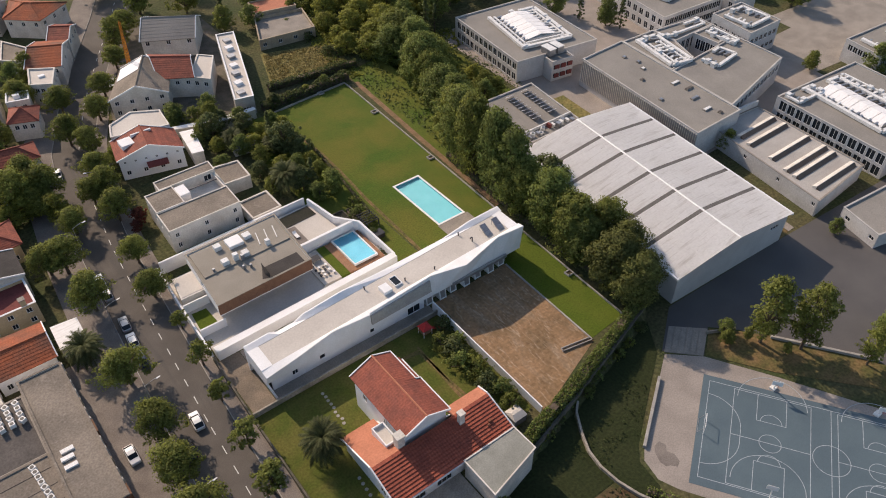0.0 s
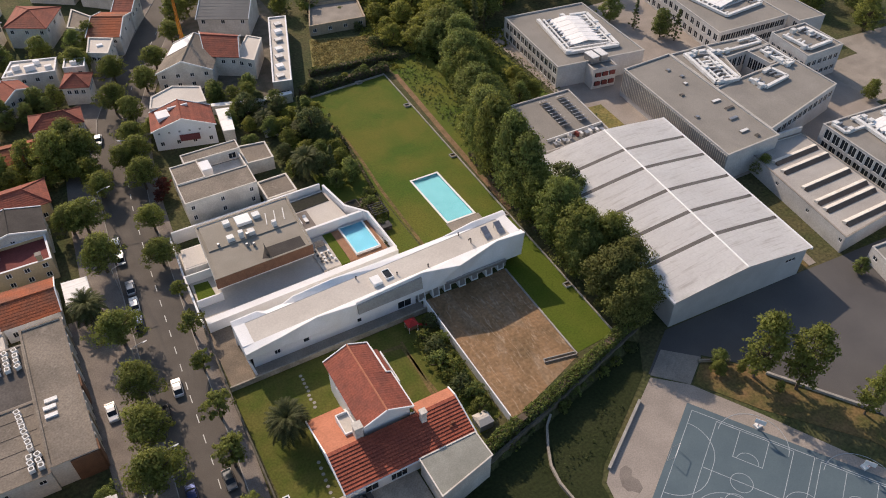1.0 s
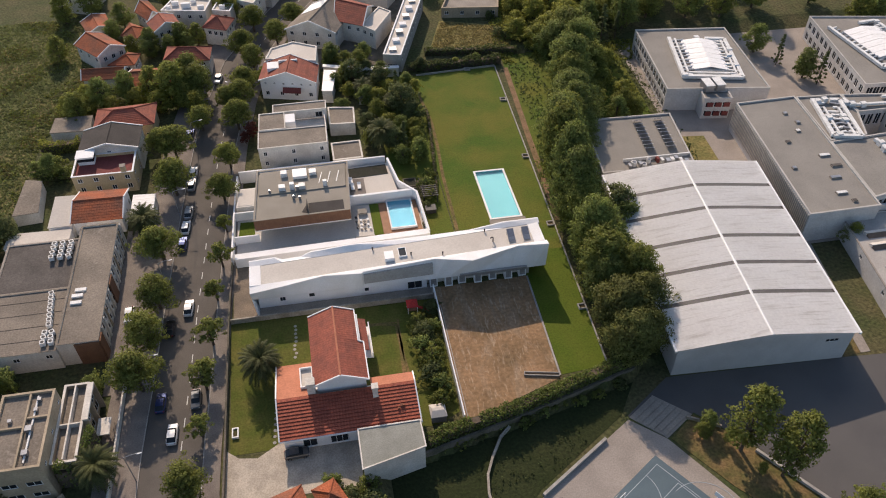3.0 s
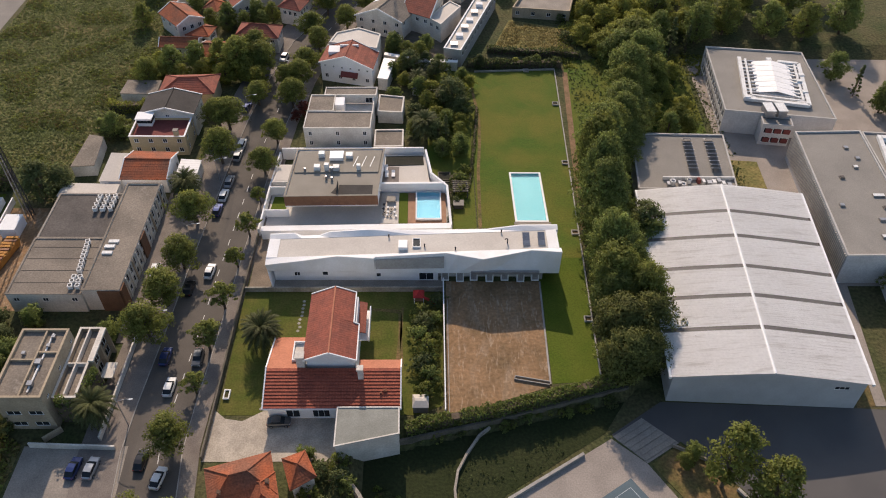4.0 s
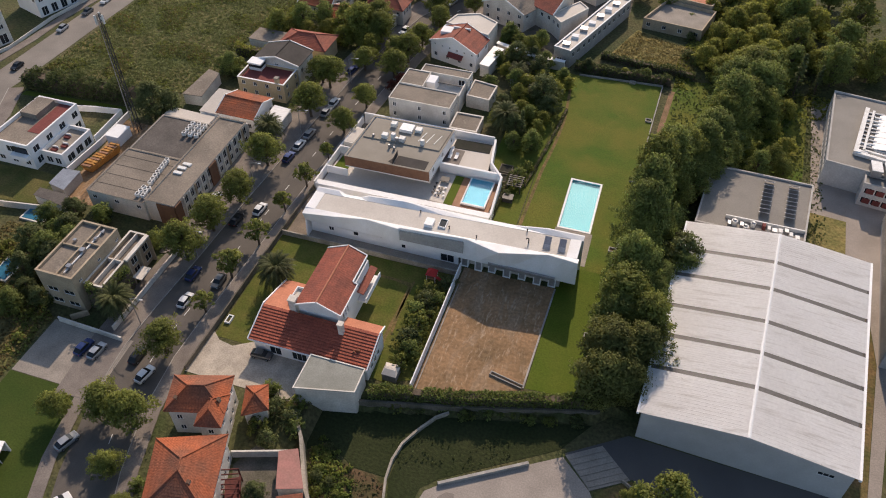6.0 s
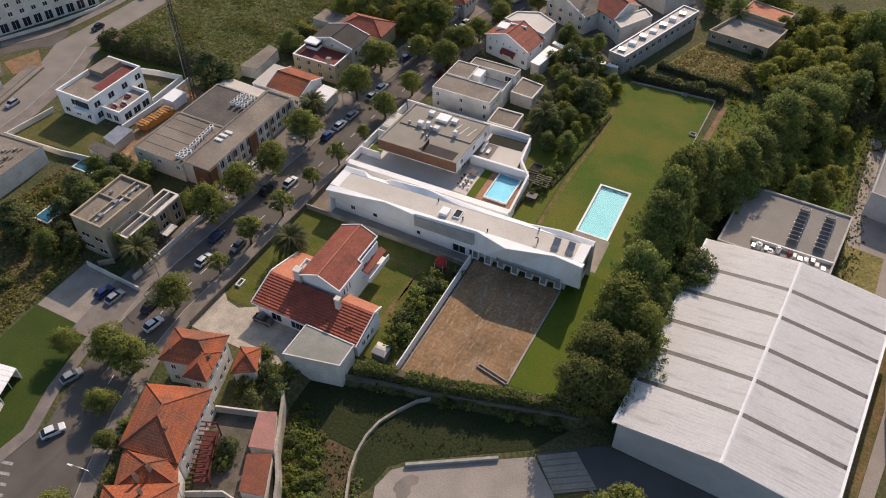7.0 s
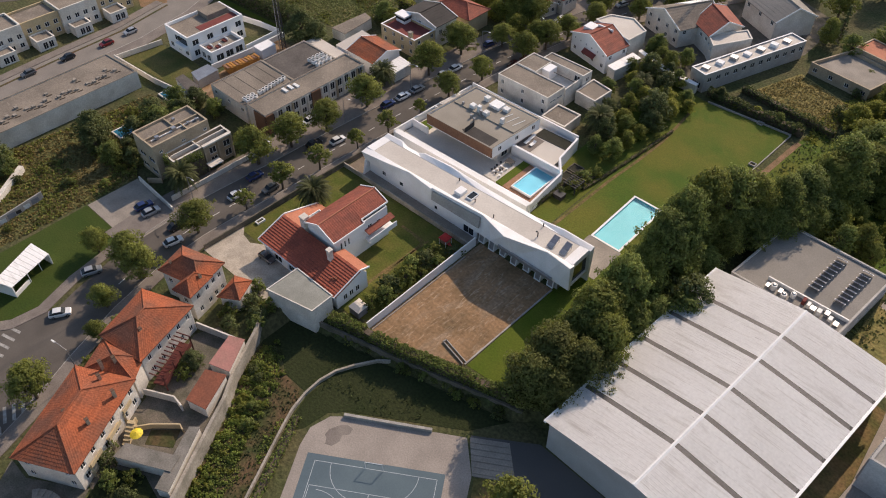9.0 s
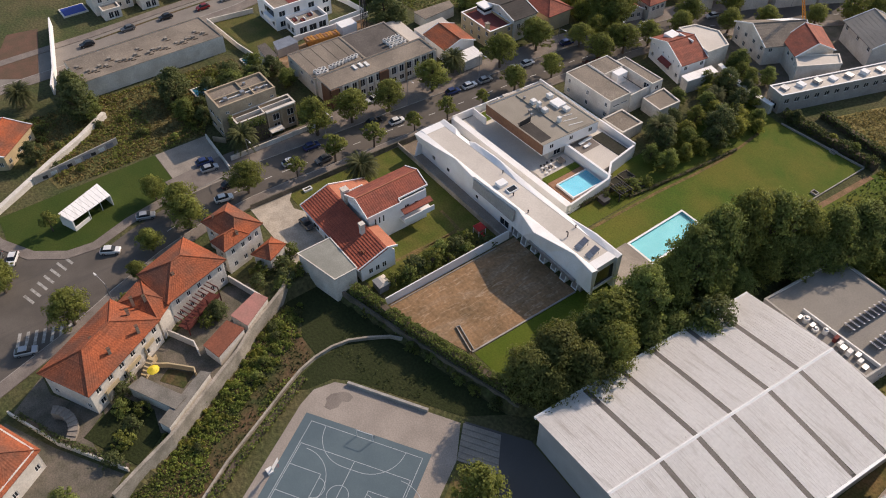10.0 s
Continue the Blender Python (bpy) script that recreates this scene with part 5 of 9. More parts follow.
    for x, yb in ((lx0 - 0.55, 66.6), (lx1 + 0.35, 59.9)):
        bm = B()
        beam(bm, (x, ly0 - 0.8, le + 0.05), (x, yr, lr + 0.12), 0.22, 0.4)
        beam(bm, (x, yr, lr + 0.12), (x, yb, lr - (yb - yr) * 0.3 + 0.12), 0.22, 0.4)
        part("bargeboard", bm, FRAMEW, ob)
    bm = B()
    beam(bm, (lx0 - 0.5, ly0 - 0.8, le - 0.05), (lx1 + 0.5, ly0 - 0.8, le - 0.05), 0.2, 0.3)
    part("gutter", bm, FRAMEW, ob)
    for x in (lx0 + 0.01, lx1 - 0.29):
        part("gable", hull8(B(), [(x, ly0, le - 0.06), (x, ly1, le - 0.06), (x, ly1, le + 0.35), (x, yr, lr - 0.2), (x, ly0, le + 0.1)], [(x + 0.28, ly0, le - 0.06), (x + 0.28, ly1, le - 0.06), (x + 0.28, ly1, le + 0.35), (x + 0.28, yr, lr - 0.2), (x + 0.28, ly0, le + 0.1)]), WHITE, ob)
    # roof terrace and chimneys
    bm = B()
    for q in ((34.2, 59.4, 36.4, 59.6), (34.2, 63.4, 36.4, 63.6), (34.2, 59.6, 34.4, 63.4), (36.2, 59.6, 36.4, 63.4)):
        bx(bm, q[0], q[1], 4.0, q[2], q[3], 6.2)
    part("terrace_parapet", bm, FRAMEW, ob)
    part("terrace_floor", bx(B(), 34.4, 59.6, 5.6, 36.2, 63.4, 5.68), MEMBRANE, ob)
    for x, y, w, top in ((36.0, 58.4, 1.3, 8.9), (46.4, 56.0, 0.9, 8.4)):
        bm = B()
        bx(bm, x - w / 2, y - w / 2, 4.9, x + w / 2, y + w / 2, top - 0.35)
        bx(bm, x - w / 2 - 0.12, y - w / 2 - 0.12, top - 0.35, x + w / 2 + 0.12, y + w / 2 + 0.12, top)
        part("chimney", bm, OFFWHITE, ob, "white rendered chimney")
    bm = B()
    bx(bm, 50.2, 53.4, 4.7, 50.9, 53.8, 5.35)
    bx(bm, 49.7, 53.0, 4.6, 50.1, 53.3, 5.2)
    part("roof_vent", bm, OLDTILE, ob)
    # flat-roofed garage
    g = [(42.7, 43.0), (53.1, 45.4), (53.0, 50.5), (42.7, 50.5)]
    part("garage_body", pr(B(), inset(g, 0.15), -2.0, 4.45), OFFWHITE, ob, "white rendered garage block")
    part("garage_roof", pr(B(), g, 4.45, 4.65), GARAGEROOF, ob, "flat grey garage roof")
    bm = B()
    outer = inset(g, -0.08)
    inn = inset(g, 0.14)
    for i in range(4):
        pr(bm, [outer[i], outer[(i + 1) % 4], inn[(i + 1) % 4], inn[i]], 4.66, 4.8)
    part("coping", bm, OFFWHITE, ob)
    return ob


red_house()

# ---- orange-roofed houses by the junction ----
W2 = lambda n: [(n, 1.0, 1.0, 2.3), (n, 1.0, 4.0, 5.3)]
house("corner_house", "white two-storey house with a hipped orange tile roof", [(26.1, 31.5), (34.7, 33.9), (33.0, 40.1), (24.3, 37.4)], 0, 7.0, 9.3, OFFWHITE, OLDTILE, "hip", 0, 0.5, {0: W2(2), 1: [(3, 0.9, 1.0, 2.3), (3, 0.9, 4.4, 5.7)], 3: W2(2)}, 0.7, 0.5)
house("corner_house_bay", "projecting hipped bay of the orange-roofed house", [(32.2, 30.6), (35.5, 31.4), (34.1, 36.6), (30.8, 35.7)], 0, 6.9, 8.6, OFFWHITE, OLDTILE, "hip", 1, 0.5, {0: W2(1), 1: [(2, 0.9, 1.0, 2.3), (2, 0.9, 4.4, 5.7)], 3: [(1, 0.9, 4.4, 5.7)]}, 0.7, 0.5)
house("corner_house_wing", "low hipped wing of the orange-roofed house", [(36.7, 36.4), (39.8, 38.4), (37.8, 42.4), (35.0, 41.2)], 0, 3.6, 5.2, OFFWHITE, OLDTILE, "hip", 0, 0.4, {1: [(1, 0.9, 1, 2.2)]}, 0.7, 0.5)
house("middle_house", "white house with a weathered hipped tile roof", [(31.5, 16.0), (40.9, 17.6), (37.2, 30.0), (27.7, 26.2)], 0, 6.3, 9.0, OFFWHITE, OLDTILE, "hip", 1, 0.5, {0: W2(2), 1: [(5, 0.9, 4.0, 5.3), (5, 0.9, 0.9, 2.2)], 3: W2(3)}, 0.6, 0.5)
house("linking_house", "low link with an orange tile roof between two houses", [(35.4, 10.2), (43.2, 14.6), (40.4, 18.0), (32.2, 15.6)], 0, 5.7, 7.5, OFFWHITE, OLDTILE, "hip", 1, 0.3, {}, 0.6, 0.5)
garden_wall("wall_corner_yard", [(37.2, 30.2), (46.6, 33.4)], 0, 1.8, 0.3, OFFWHITE, "white yard wall behind the corner house")
house("long_house", "long white house with an orange hipped tile roof", [(42.7, -5.5), (51.7, -0.7), (43.6, 14.2), (34.5, 9.2)], 0, 6.0, 8.8, OFFWHITE, OLDTILE, "hip", 1, 0.5, {0: W2(2), 1: [(6, 1.1, 1.0, 2.4), (6, 1.1, 3.9, 5.2)], 3: W2(5)}, 0.7, 0.5)
house("end_house", "white house with an orange tiled roof", [(49, -22), (60.5, -17.4), (56.2, -10.8), (47.2, -14.8)], 0, 4.8, 7.2, OFFWHITE, OLDTILE, "hip", 0, 0.5, {1: W2(2), 2: W2(2)}, 0.7, 0.5)
for x, y, a in ((42.6, 3.4, 0), (43.1, 4.5, 0), (46.7, 5.0, 0), (44.8, 10.6, 0), (40.4, 10.6, 0), (38.0, 12.2, 0), (38.9, 14.2, 0), (36.8, 20.6, 0), (27.0, 33.2, 0), (33.8, 35.0, 0)):
    ob = thing("chimney", x, y, 6.9, "small beige chimney stack on a tile roof", "chimney", "chimneys")
    part("shaft", bx(B(), x - 0.25, y - 0.25, 6.0, x + 0.25, y + 0.25, 8.4), BEIGE, ob)
    part("cap", bx(B(), x - 0.31, y - 0.31, 8.4, x + 0.31, y + 0.31, 8.5), CLAY, ob)


def annex(name, label, pts, h, material, roof_mat, slope=0.5):
    cx, cy = sum(p[0] for p in pts) / len(pts), sum(p[1] for p in pts) / len(pts)
    ob = thing(name, cx, cy, 0, label, "outbuilding", "outbuildings")
    part("body", pr(B(), inset(pts, 0.12), -0.5, h - 0.05), material, ob)
    tops = [h + 0.15 + slope * (i in (2, 3)) for i in range(len(pts))]
    bm = B()
    lowv = [(*p, t - 0.15) for p, t in zip(pts, tops)]
    hull8(bm, lowv, [(x, y, z + 0.15) for x, y, z in lowv])
    part("roof", bm, roof_mat, ob)
    return ob


annex("brick_annex", "low outbuilding with a flat red-brown roof", [(50.9, 19.0), (55.0, 20.1), (51.8, 26.7), (48.1, 24.9)], 2.6, OFFWHITE, BROWNROOF, 0.0)
annex("pink_annex", "low outbuilding with a faded pink roof", [(47.5, 26.0), (51.6, 27.4), (47.8, 33.6), (45.0, 32.2)], 2.6, OFFWHITE, PINKROOF, 0.0)
annex("shed_row", "low pale outbuilding with a flat concrete roof", [(51.5, 5.0), (60.5, 9.7), (59.3, 12.2), (50.8, 7.7)], 2.6, OFFWHITE, SLABROOF, 0.0)
annex("wall_store", "narrow concrete-roofed store against the garden wall", [(61.0, 6.5), (63.1, 7.5), (57.0, 17.6), (55.6, 16.4)], 2.4, OFFWHITE, SLABROOF, 0.0)
# shadows across these yards are put into the darker concrete tone
sheet("back_yard", [(40, 33.5), (46, 32.5), (52, 26), (57, 18.5), (62, 7), (57, 0), (50, 0), (44, 14), (38, 29)], 0.05, YARDPAVE, "worn concrete back yards, darkened for shadows", "yard")
garden_wall("wall_gardens", [(43.8, 40.4), (46.8, 36.4), (51.0, 28.6), (54.6, 23.8), (58.0, 17.6), (63.9, 7.2), (66.4, 0.8), (68.4, -4)], -2.2, 1.7, 0.6, OLDWALL, "high stained grey garden wall")
garden_wall("wall_yard_cream", [(46.6, 11.6), (47.6, 9.8), (49.6, 12.6), (53.2, 15.9), (54.4, 15.6)], 0, 1.3, 0.25, CREAM, "cream yard wall round a planted court")
garden_wall("wall_yard_white", [(42.8, 15.4), (48.2, 18.2), (50.6, 18.0)], 0, 1.8, 0.25, OFFWHITE, "white yard wall")
sheet("court_bed", [(49.8, 12.2), (53.4, 15.6), (55.4, 12.8), (51.4, 10.0)], 0.1, SOIL, "planted bed in the walled court", "planting bed")
sheet("front_yard", [(38, -6), (42.8, -12.2), (53.4, -7.4), (58.4, -3.4), (54.2, -3.6), (51.9, -0.2), (42.8, -6)], 0.05, YARDPAVE, "dark worn concrete yard before the long house", "yard")
sheet("lower_yard", [(44, -13.8), (53.5, -8.8), (65, -1.4), (72, -10), (62, -24), (50, -24)], 0.04, YARDPAVE, "dark concrete yard beside the end house", "yard")
# uses the meadow grass that has shade in its colour
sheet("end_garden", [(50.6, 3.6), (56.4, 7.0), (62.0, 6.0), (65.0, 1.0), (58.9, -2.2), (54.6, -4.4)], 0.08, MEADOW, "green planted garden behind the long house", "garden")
for k in range(6):
    a, b = Vector((48.9, 7.4)).lerp(Vector((46.6, 10.4)), k / 6), Vector((48.9, 7.4)).lerp(Vector((46.6, 10.4)), (k + 1) / 6)
    structure("garden_stair", pr(B(), [(a.x, a.y), (a.x + 1.0, a.y + 0.7), (b.x + 1.0, b.y + 0.7), (b.x, b.y)], 0, 0.35 + 0.3 * k), CREAM, "cream outdoor stair against the house", "stair")
garden_wall("wall_end_garden", [(42.6, -12.8), (53.5, -8.0), (65.0, -0.6)], -0.5, 1.0, 0.3, OFFWHITE, "low white wall with ivy")
garden_wall("wall_court_path", [(68.4, 50.4), (66.5, 48.8), (64.2, 45.2), (62.6, 42.0), (62.0, 38.6), (62.2, 35.0), (63.1, 31.4), (64.6, 28.0), (68.3, 20.4), (72.0, 12.8), (75.4, 7.2), (80, 0)], -2.1, -1.25, 0.4, OLDWALL, "low pale wall between gardens and court")
sheet("vegetable_garden", [(47.6, 36.0), (51.4, 29.2), (55.0, 24.2), (58.4, 17.8), (64.2, 7.4), (67.0, 0.5), (69, -4), (79, 3), (71.9, 12.5), (68.1, 20.6), (64.3, 28.1), (62.0, 35.3), (56, 35.4), (50, 38.4)], -1.93, SOIL, "brown vegetable garden beds", "garden", 0.3)
sheet("rough_meadow", [(62.8, 42.4), (66.8, 49.0), (69, 49.8), (93, 56), (88.5, 49.5), (70.5, 38), (68, 35.5), (67.2, 30.5), (66.0, 28.8), (64.6, 28.6), (62.5, 35.3)], -1.95, MEADOW, "rough grass below the garden wall with shade in its colour", "meadow", 0.3)
sheet("orchard_grass", [(45.2, 41.0), (45.8, 46), (52.5, 46.2), (66.4, 49.6), (62.5, 42.6), (61.9, 35.5), (56.1, 35.6), (50.2, 38.6), (47.5, 36.3)], -1.94, MEADOW, "grass under the garden wall with shade in its dark colour", "meadow", 0.3)
bm = B()
for x0, y0, x1, y1 in ((70.6, 36.9, 84.0, 45.2),):
    beam(bm, (x0, y0, LZ + 0.35), (x1, y1, LZ + 0.35), 0.5, 0.7)
structure("court_bench_wall", bm, KERB, "long low white wall at the court edge", "wall")
bm = B()
for k in range(6):
    f = k / 6
    a0, a1 = Vector((89.7, 48.7)).lerp(Vector((94.5, 43.8)), f), Vector((89.7, 48.7)).lerp(Vector((94.5, 43.8)), f + 0.13)
    b0, b1 = Vector((95.3, 52.4)).lerp(Vector((100.6, 47.6)), f), Vector((95.3, 52.4)).lerp(Vector((100.6, 47.6)), f + 0.13)
    pr(bm, [a0[:], a1[:], b1[:], b0[:]], LZ, LZ + 0.12 + 0.06 * (k % 2))
structure("ramp_strips", bm, CONC, "weathered concrete ramp strips", "ramp")

# ---- west side of the street ----
flat_building("office_block", "long two-storey block with a stained flat roof", "building", rect(-7.6, 76.4, -0.4, 108.6), 0, 5.9, OFFWHITE, OLDROOF, {1: [(13, 1.5, 0.9, 2.4), (13, 1.5, 3.2, 5.3)], 0: [(1, 1.2, 0.1, 2.2)]}, 0.3, cap=OLDROOF)
flat_building("workshop", "low workshop with a patched flat roof", "building", rect(-21.8, 75.9, -7.66, 91.6), 0, 5.2, OFFWHITE, OLDROOF, {0: [(3, 1.2, 3.0, 4.0)], 3: [(4, 1.4, 2.4, 3.8)]}, 0.2, cap=OLDROOF)
flat_building("workshop", "low workshop with a dark felt roof", "building", rect(-21.6, 91.66, -7.66, 106), 0, 5.0, OFFWHITE, DARKFELT, {3: [(4, 1.4, 2.4, 3.8)]}, 0.2, cap=CONC)
for k in range(4):
    ob = thing("roof_seam", -21, 78 + k * 1.5, 5.0, "raised dark seam on the workshop roof", "roof seam", "roof seams")
    part("strip", bx(B(), -21.3, 79.0 + k * 3.3, 5.0, -8.2, 79.06 + k * 3.3, 5.05), DARKROOF, ob)
ob = thing("brick_end", -3.8, 76.2, 0, "brown brick end wall panel of the office block", "wall panel")
part("brick_panel", bx(B(), -4.6, 76.1, 0, -0.35, 76.38, 5.6), BRICK, ob)
for y0, y1 in ((76.4, 78.6), (90.6, 93.4)):
    ob = thing("brick_pier", -0.2, y0, 0, "brown brick pier in the office facade", "wall panel", "brick piers")
    part("brick_panel", bx(B(), -0.37, y0, 0, -0.08, y1, 5.6), BRICK, ob)
for i in range(14):
    x = -0.38
    ob = thing("facade_fin", x, 77.4 + i * 2.38, 0, "pale vertical facade panel between windows", "facade panel", "facade fins")
    part("panel", bx(B(), x, 77.2 + i * 2.38, 0.2, x + 0.2, 77.75 + i * 2.38, 5.5), OFFWHITE if i % 3 else BEIGE, ob)


def condenser(x, y, z, a=0.0):
    ob = thing("condenser", x, y, z, "white air-conditioning condenser on a roof", "air conditioner", "roof condensers")
    ob.matrix_basis = pose(*site(x, y), z, 0, 0, a)
    ORIGIN[ob.name] = None
    bm = bx(B(), -0.45, -0.45, 0.1, 0.45, 0.45, 0.95)
    bx(bm, -0.4, -0.4, 0, -0.3, 0.4, 0.1)
    bx(bm, 0.3, -0.4, 0, 0.4, 0.4, 0.1)
    part("case", bm, DUCT, ob)
    part("fan", tube(B(), (0, 0, 0.94), (0, 0, 0.975), 0.33, n=14), DARKMETAL, ob)
    return ob


first = condenser(-8.6, 77.6, 5.05)
for i in range(1, 26):
    j = i
    if i < 14:
        x, y = (-8.8 - (i % 2) * 1.2, 77.6 + (i // 2) * 1.2) if i < 6 else (-8.9 - 0.12 * i, 75.0 + i * 1.15)
    else:
        k = i - 14
        x, y = -9.0 - (k % 3) * 1.6, 100.2 + (k // 3) * 1.35
    copy_thing(first, pose(*site(x, y), 5.02, 0, 0, 7 * (i % 5)))
for x, y in ((-5.6, 86.6), (-5.6, 88.4), (-5.2, 89.9)):
    ob = thing("roof_light", x, y, 5.6, "pale flat rooflight on the office roof", "rooflight", "office rooflights")
    part("kerb", bx(B(), x - 1.0, y - 0.4, 5.55, x + 1.0, y + 0.4, 5.95), DUCT, ob)
ob = flat_building("beige_house", "tall beige modern house with stepped flat roofs", "house", rect(-12.4, 49.4, -4.4, 63.8), 0, 9.5, BEIGE, OLDROOF, {0: [(2, 2.4, 1, 2.2), (2, 2.4, 4.2, 5.4)], 1: [(3, 0.9, 7.0, 7.7)], 2: [(3, 1.4, 6.6, 8.0)], 3: [(4, 1.2, 6.6, 8.0)]}, 0.6, cap=BEIGE)
part("roof_rib", bx(B(), -8.2, 49.8, 8.9, -7.9, 63.4, 9.45), BEIGE, ob)
part("roof_rib", bx(B(), -12.0, 57.0, 8.9, -8.25, 57.3, 9.4), BEIGE, ob)
part("roof_rib", bx(B(), -7.85, 58.6, 8.9, -4.75, 58.9, 9.4), BEIGE, ob)
for x, y, w in ((-7.2, 56.6, 1.0), (-7.0, 52.2, 0.9), (-6.8, 60.2, 0.6), (-6.6, 62.2, 0.6), (-10.4, 58.6, 0.6)):
    part("roof_unit", bx(B(), x - w / 2, y - w / 2, 8.9, x + w / 2, y + w / 2, 9.2 + w * 0.5), METAL, ob)
part("roof_pipe", beam(B(), (-7.0, 50.6, 9.1), (-6.9, 63.0, 9.1), 0.25, 0.25), DUCT, ob)
ob = flat_building("balcony_block", "beige stepped balcony block with climbing ivy", "house", rect(-4.3, 51.4, -0.4, 66.6), 0, 6.5, BEIGE, OLDROOF, {0: [(1, 1.6, 1, 2.4)], 1: [(4, 1.8, 0.8, 2.6), (4, 1.8, 3.4, 5.2)]}, 1.0, cap=OFFWHITE)
part("divider", bx(B(), -2.6, 52.0, 5.5, -2.35, 66.2, 6.6), OFFWHITE, ob)
part("divider", bx(B(), -4.0, 58.4, 5.5, -0.8, 58.65, 6.5), OFFWHITE, ob)
ob = thing("portico", 0.2, 62, 0, "pale projecting entrance portico on the balcony block", "portico")
for y in (58.6, 62.2, 65.8):
    part("post", bx(B(), -0.38, y, 0, 0.5, y + 0.3, 6.6), BEIGE, ob)
part("beam", bx(B(), -0.38, 58.6, 6.62, 0.5, 66.1, 7.0), OFFWHITE, ob)
part("entrance_canopy", bx(B(), 0.55, 58.2, 2.4, 2.6, 61.6, 2.6), OFFWHITE, ob)
garden_wall("wall_beige_yard", [(-6.0, 46.8), (-3.6, 49.0)], 0, 1.4, 0.25, BEIGE, "low beige yard wall")
garden_wall("wall_car_park", [(-8.0, 45.9), (6.2, 45.3)], 0, 1.3, 0.3, OFFWHITE, "pale stained car park wall")
garden_wall("wall_beige_street", [(3.2, 47), (3.6, 74)], 0, 1.4, 0.3, OFFWHITE, "low street wall")
flat_building("warehouse", "long pale warehouse with a brown flat roof", "warehouse", [(-52.4, 28.2), (-39.8, 28.6), (-40.4, 66.4), (-53.4, 65.4)], 0, 5.0, OFFWHITE, OLDROOF, {}, 0.25, cap=OLDROOF)
for i in range(22):
    x, y = -44.6 + (i % 3) * 0.5 - (3.0 if i % 5 == 0 else 0), 30.2 + i * 1.55
    ob = thing("roof_unit", x, y, 4.7, "small pale plant unit on the warehouse roof", "roof unit", "warehouse roof units")
    part("case", bx(B(), x - 0.55, y - 0.45, 4.7, x + 0.25, y + 0.35, 5.1 + 0.2 * (i % 2)), CONC, ob)
    part("duct", beam(B(), (x + 0.9, y - 0.5, 4.85), (x + 1.0, y + 0.9, 4.85), 0.16, 0.16), BARK, ob)
ob = flat_building("white_cubic_villa", "white cubic villa with a maroon roof terrace", "house", rect(-52.4, 82.8, -41.8, 100.8), 0, 7.0, WHITE, OLDROOF, {0: [(3, 1.6, 1, 2.4), (1, 2.2, 4.0, 5.8)], 1: [(4, 2.0, 0.8, 2.6), (4, 2.0, 3.9, 5.6)]}, 0.9)
part("roof_terrace", bx(B(), -46.4, 88.4, 6.1, -42.2, 100.4, 6.18), MAROON, ob, "maroon tiled roof terrace")
part("stair_house", bx(B(), -51.6, 93.0, 6.1, -47.0, 99.6, 7.6), OLDROOF, ob, "low rooftop plant house")
part("balcony_recess", bx(B(), -46.0, 82.6, 3.6, -42.4, 82.85, 6.0), GLASS, ob, "dark glazed balcony recess")
part("balcony", bx(B(), -46.4, 81.4, 3.3, -42.0, 82.78, 4.4), WHITE, ob)
ob = flat_building("white_terrace_wing", "white lower wing with an open terrace", "house", rect(-41.7, 85.6, -35.8, 96.2), 0, 3.9, WHITE, CONC, {0: [(2, 1.6, 0.6, 2.4)], 1: [(3, 2.4, 0.5, 2.5)]}, 1.0)
for x, y in ((-39.6, 87.6), (-38.2, 89.4), (-39.8, 92.6)):
    seat = thing("terrace_seat", x, y, 2.9, "red and white terrace lounge seat", "seat", "terrace seats")
    part("cushion", bx(B(), x - 0.7, y - 0.5, 2.9, x + 0.7, y + 0.5, 3.35), MAROON, seat)
    part("backrest", bx(B(), x - 0.7, y + 0.5, 2.9, x + 0.7, y + 0.7, 3.75), WHITE, seat)
garden_wall("wall_villa_garden", [(-35.6, 96.4), (-36.2, 108.3), (-43.6, 107.1), (-50.0, 105.4)], 0, 1.7, 0.3, WHITE, "white garden wall behind the cubic villa")
garden_wall("wall_plot_south", [(-56.8, 68.6), (-39.7, 69.8), (-28.3, 71.7)], 0, 1.7, 0.3, OFFWHITE, "pale wall along the grass plot")
garden_wall("wall_plot_west", [(-56.6, 69.2), (-55.0, 82.0)], 0, 1.5, 0.3, OFFWHITE, "pale wall along the grass plot")
flat_building("arcade_block", "pale apartment block with a dark ground-floor arcade", "building", [(-98, 101.7), (-86.5, 129.5), (-99.4, 134.8), (-110.9, 107)], 0, 10.0, OFFWHITE, OLDROOF, {0: [(9, 2.3, 0.3, 3.2), (9, 1.4, 4.6, 6.0), (9, 1.4, 7.4, 8.8)], 3: [(3, 1.4, 4.6, 6.0), (3, 1.4, 7.4, 8.8)]}, 0.4)
flat_building("apartment_block", "white apartment block with regular windows", "building", [(-88, 143.5), (-81.6, 162.5), (-92.9, 166.4), (-99.3, 147.4)], 0, 10.0, WHITE, OLDROOF, {0: [(6, 2.0, 0.3, 3.0), (6, 1.4, 4.6, 6.0), (6, 1.4, 7.4, 8.8)], 3: [(3, 1.4, 4.6, 6.0), (3, 1.4, 7.4, 8.8)]}, 0.4)
band("west_upper_pavement", [(-93.4, 98.4), (-87.0, 107.6), (-84.0, 117), (-82.2, 132), (-82.0, 146), (-79.4, 164), (-78.4, 190)], -1.4, 1.4, 0.13, PAVE, "pale pavement before the apartment blocks", "pavement")
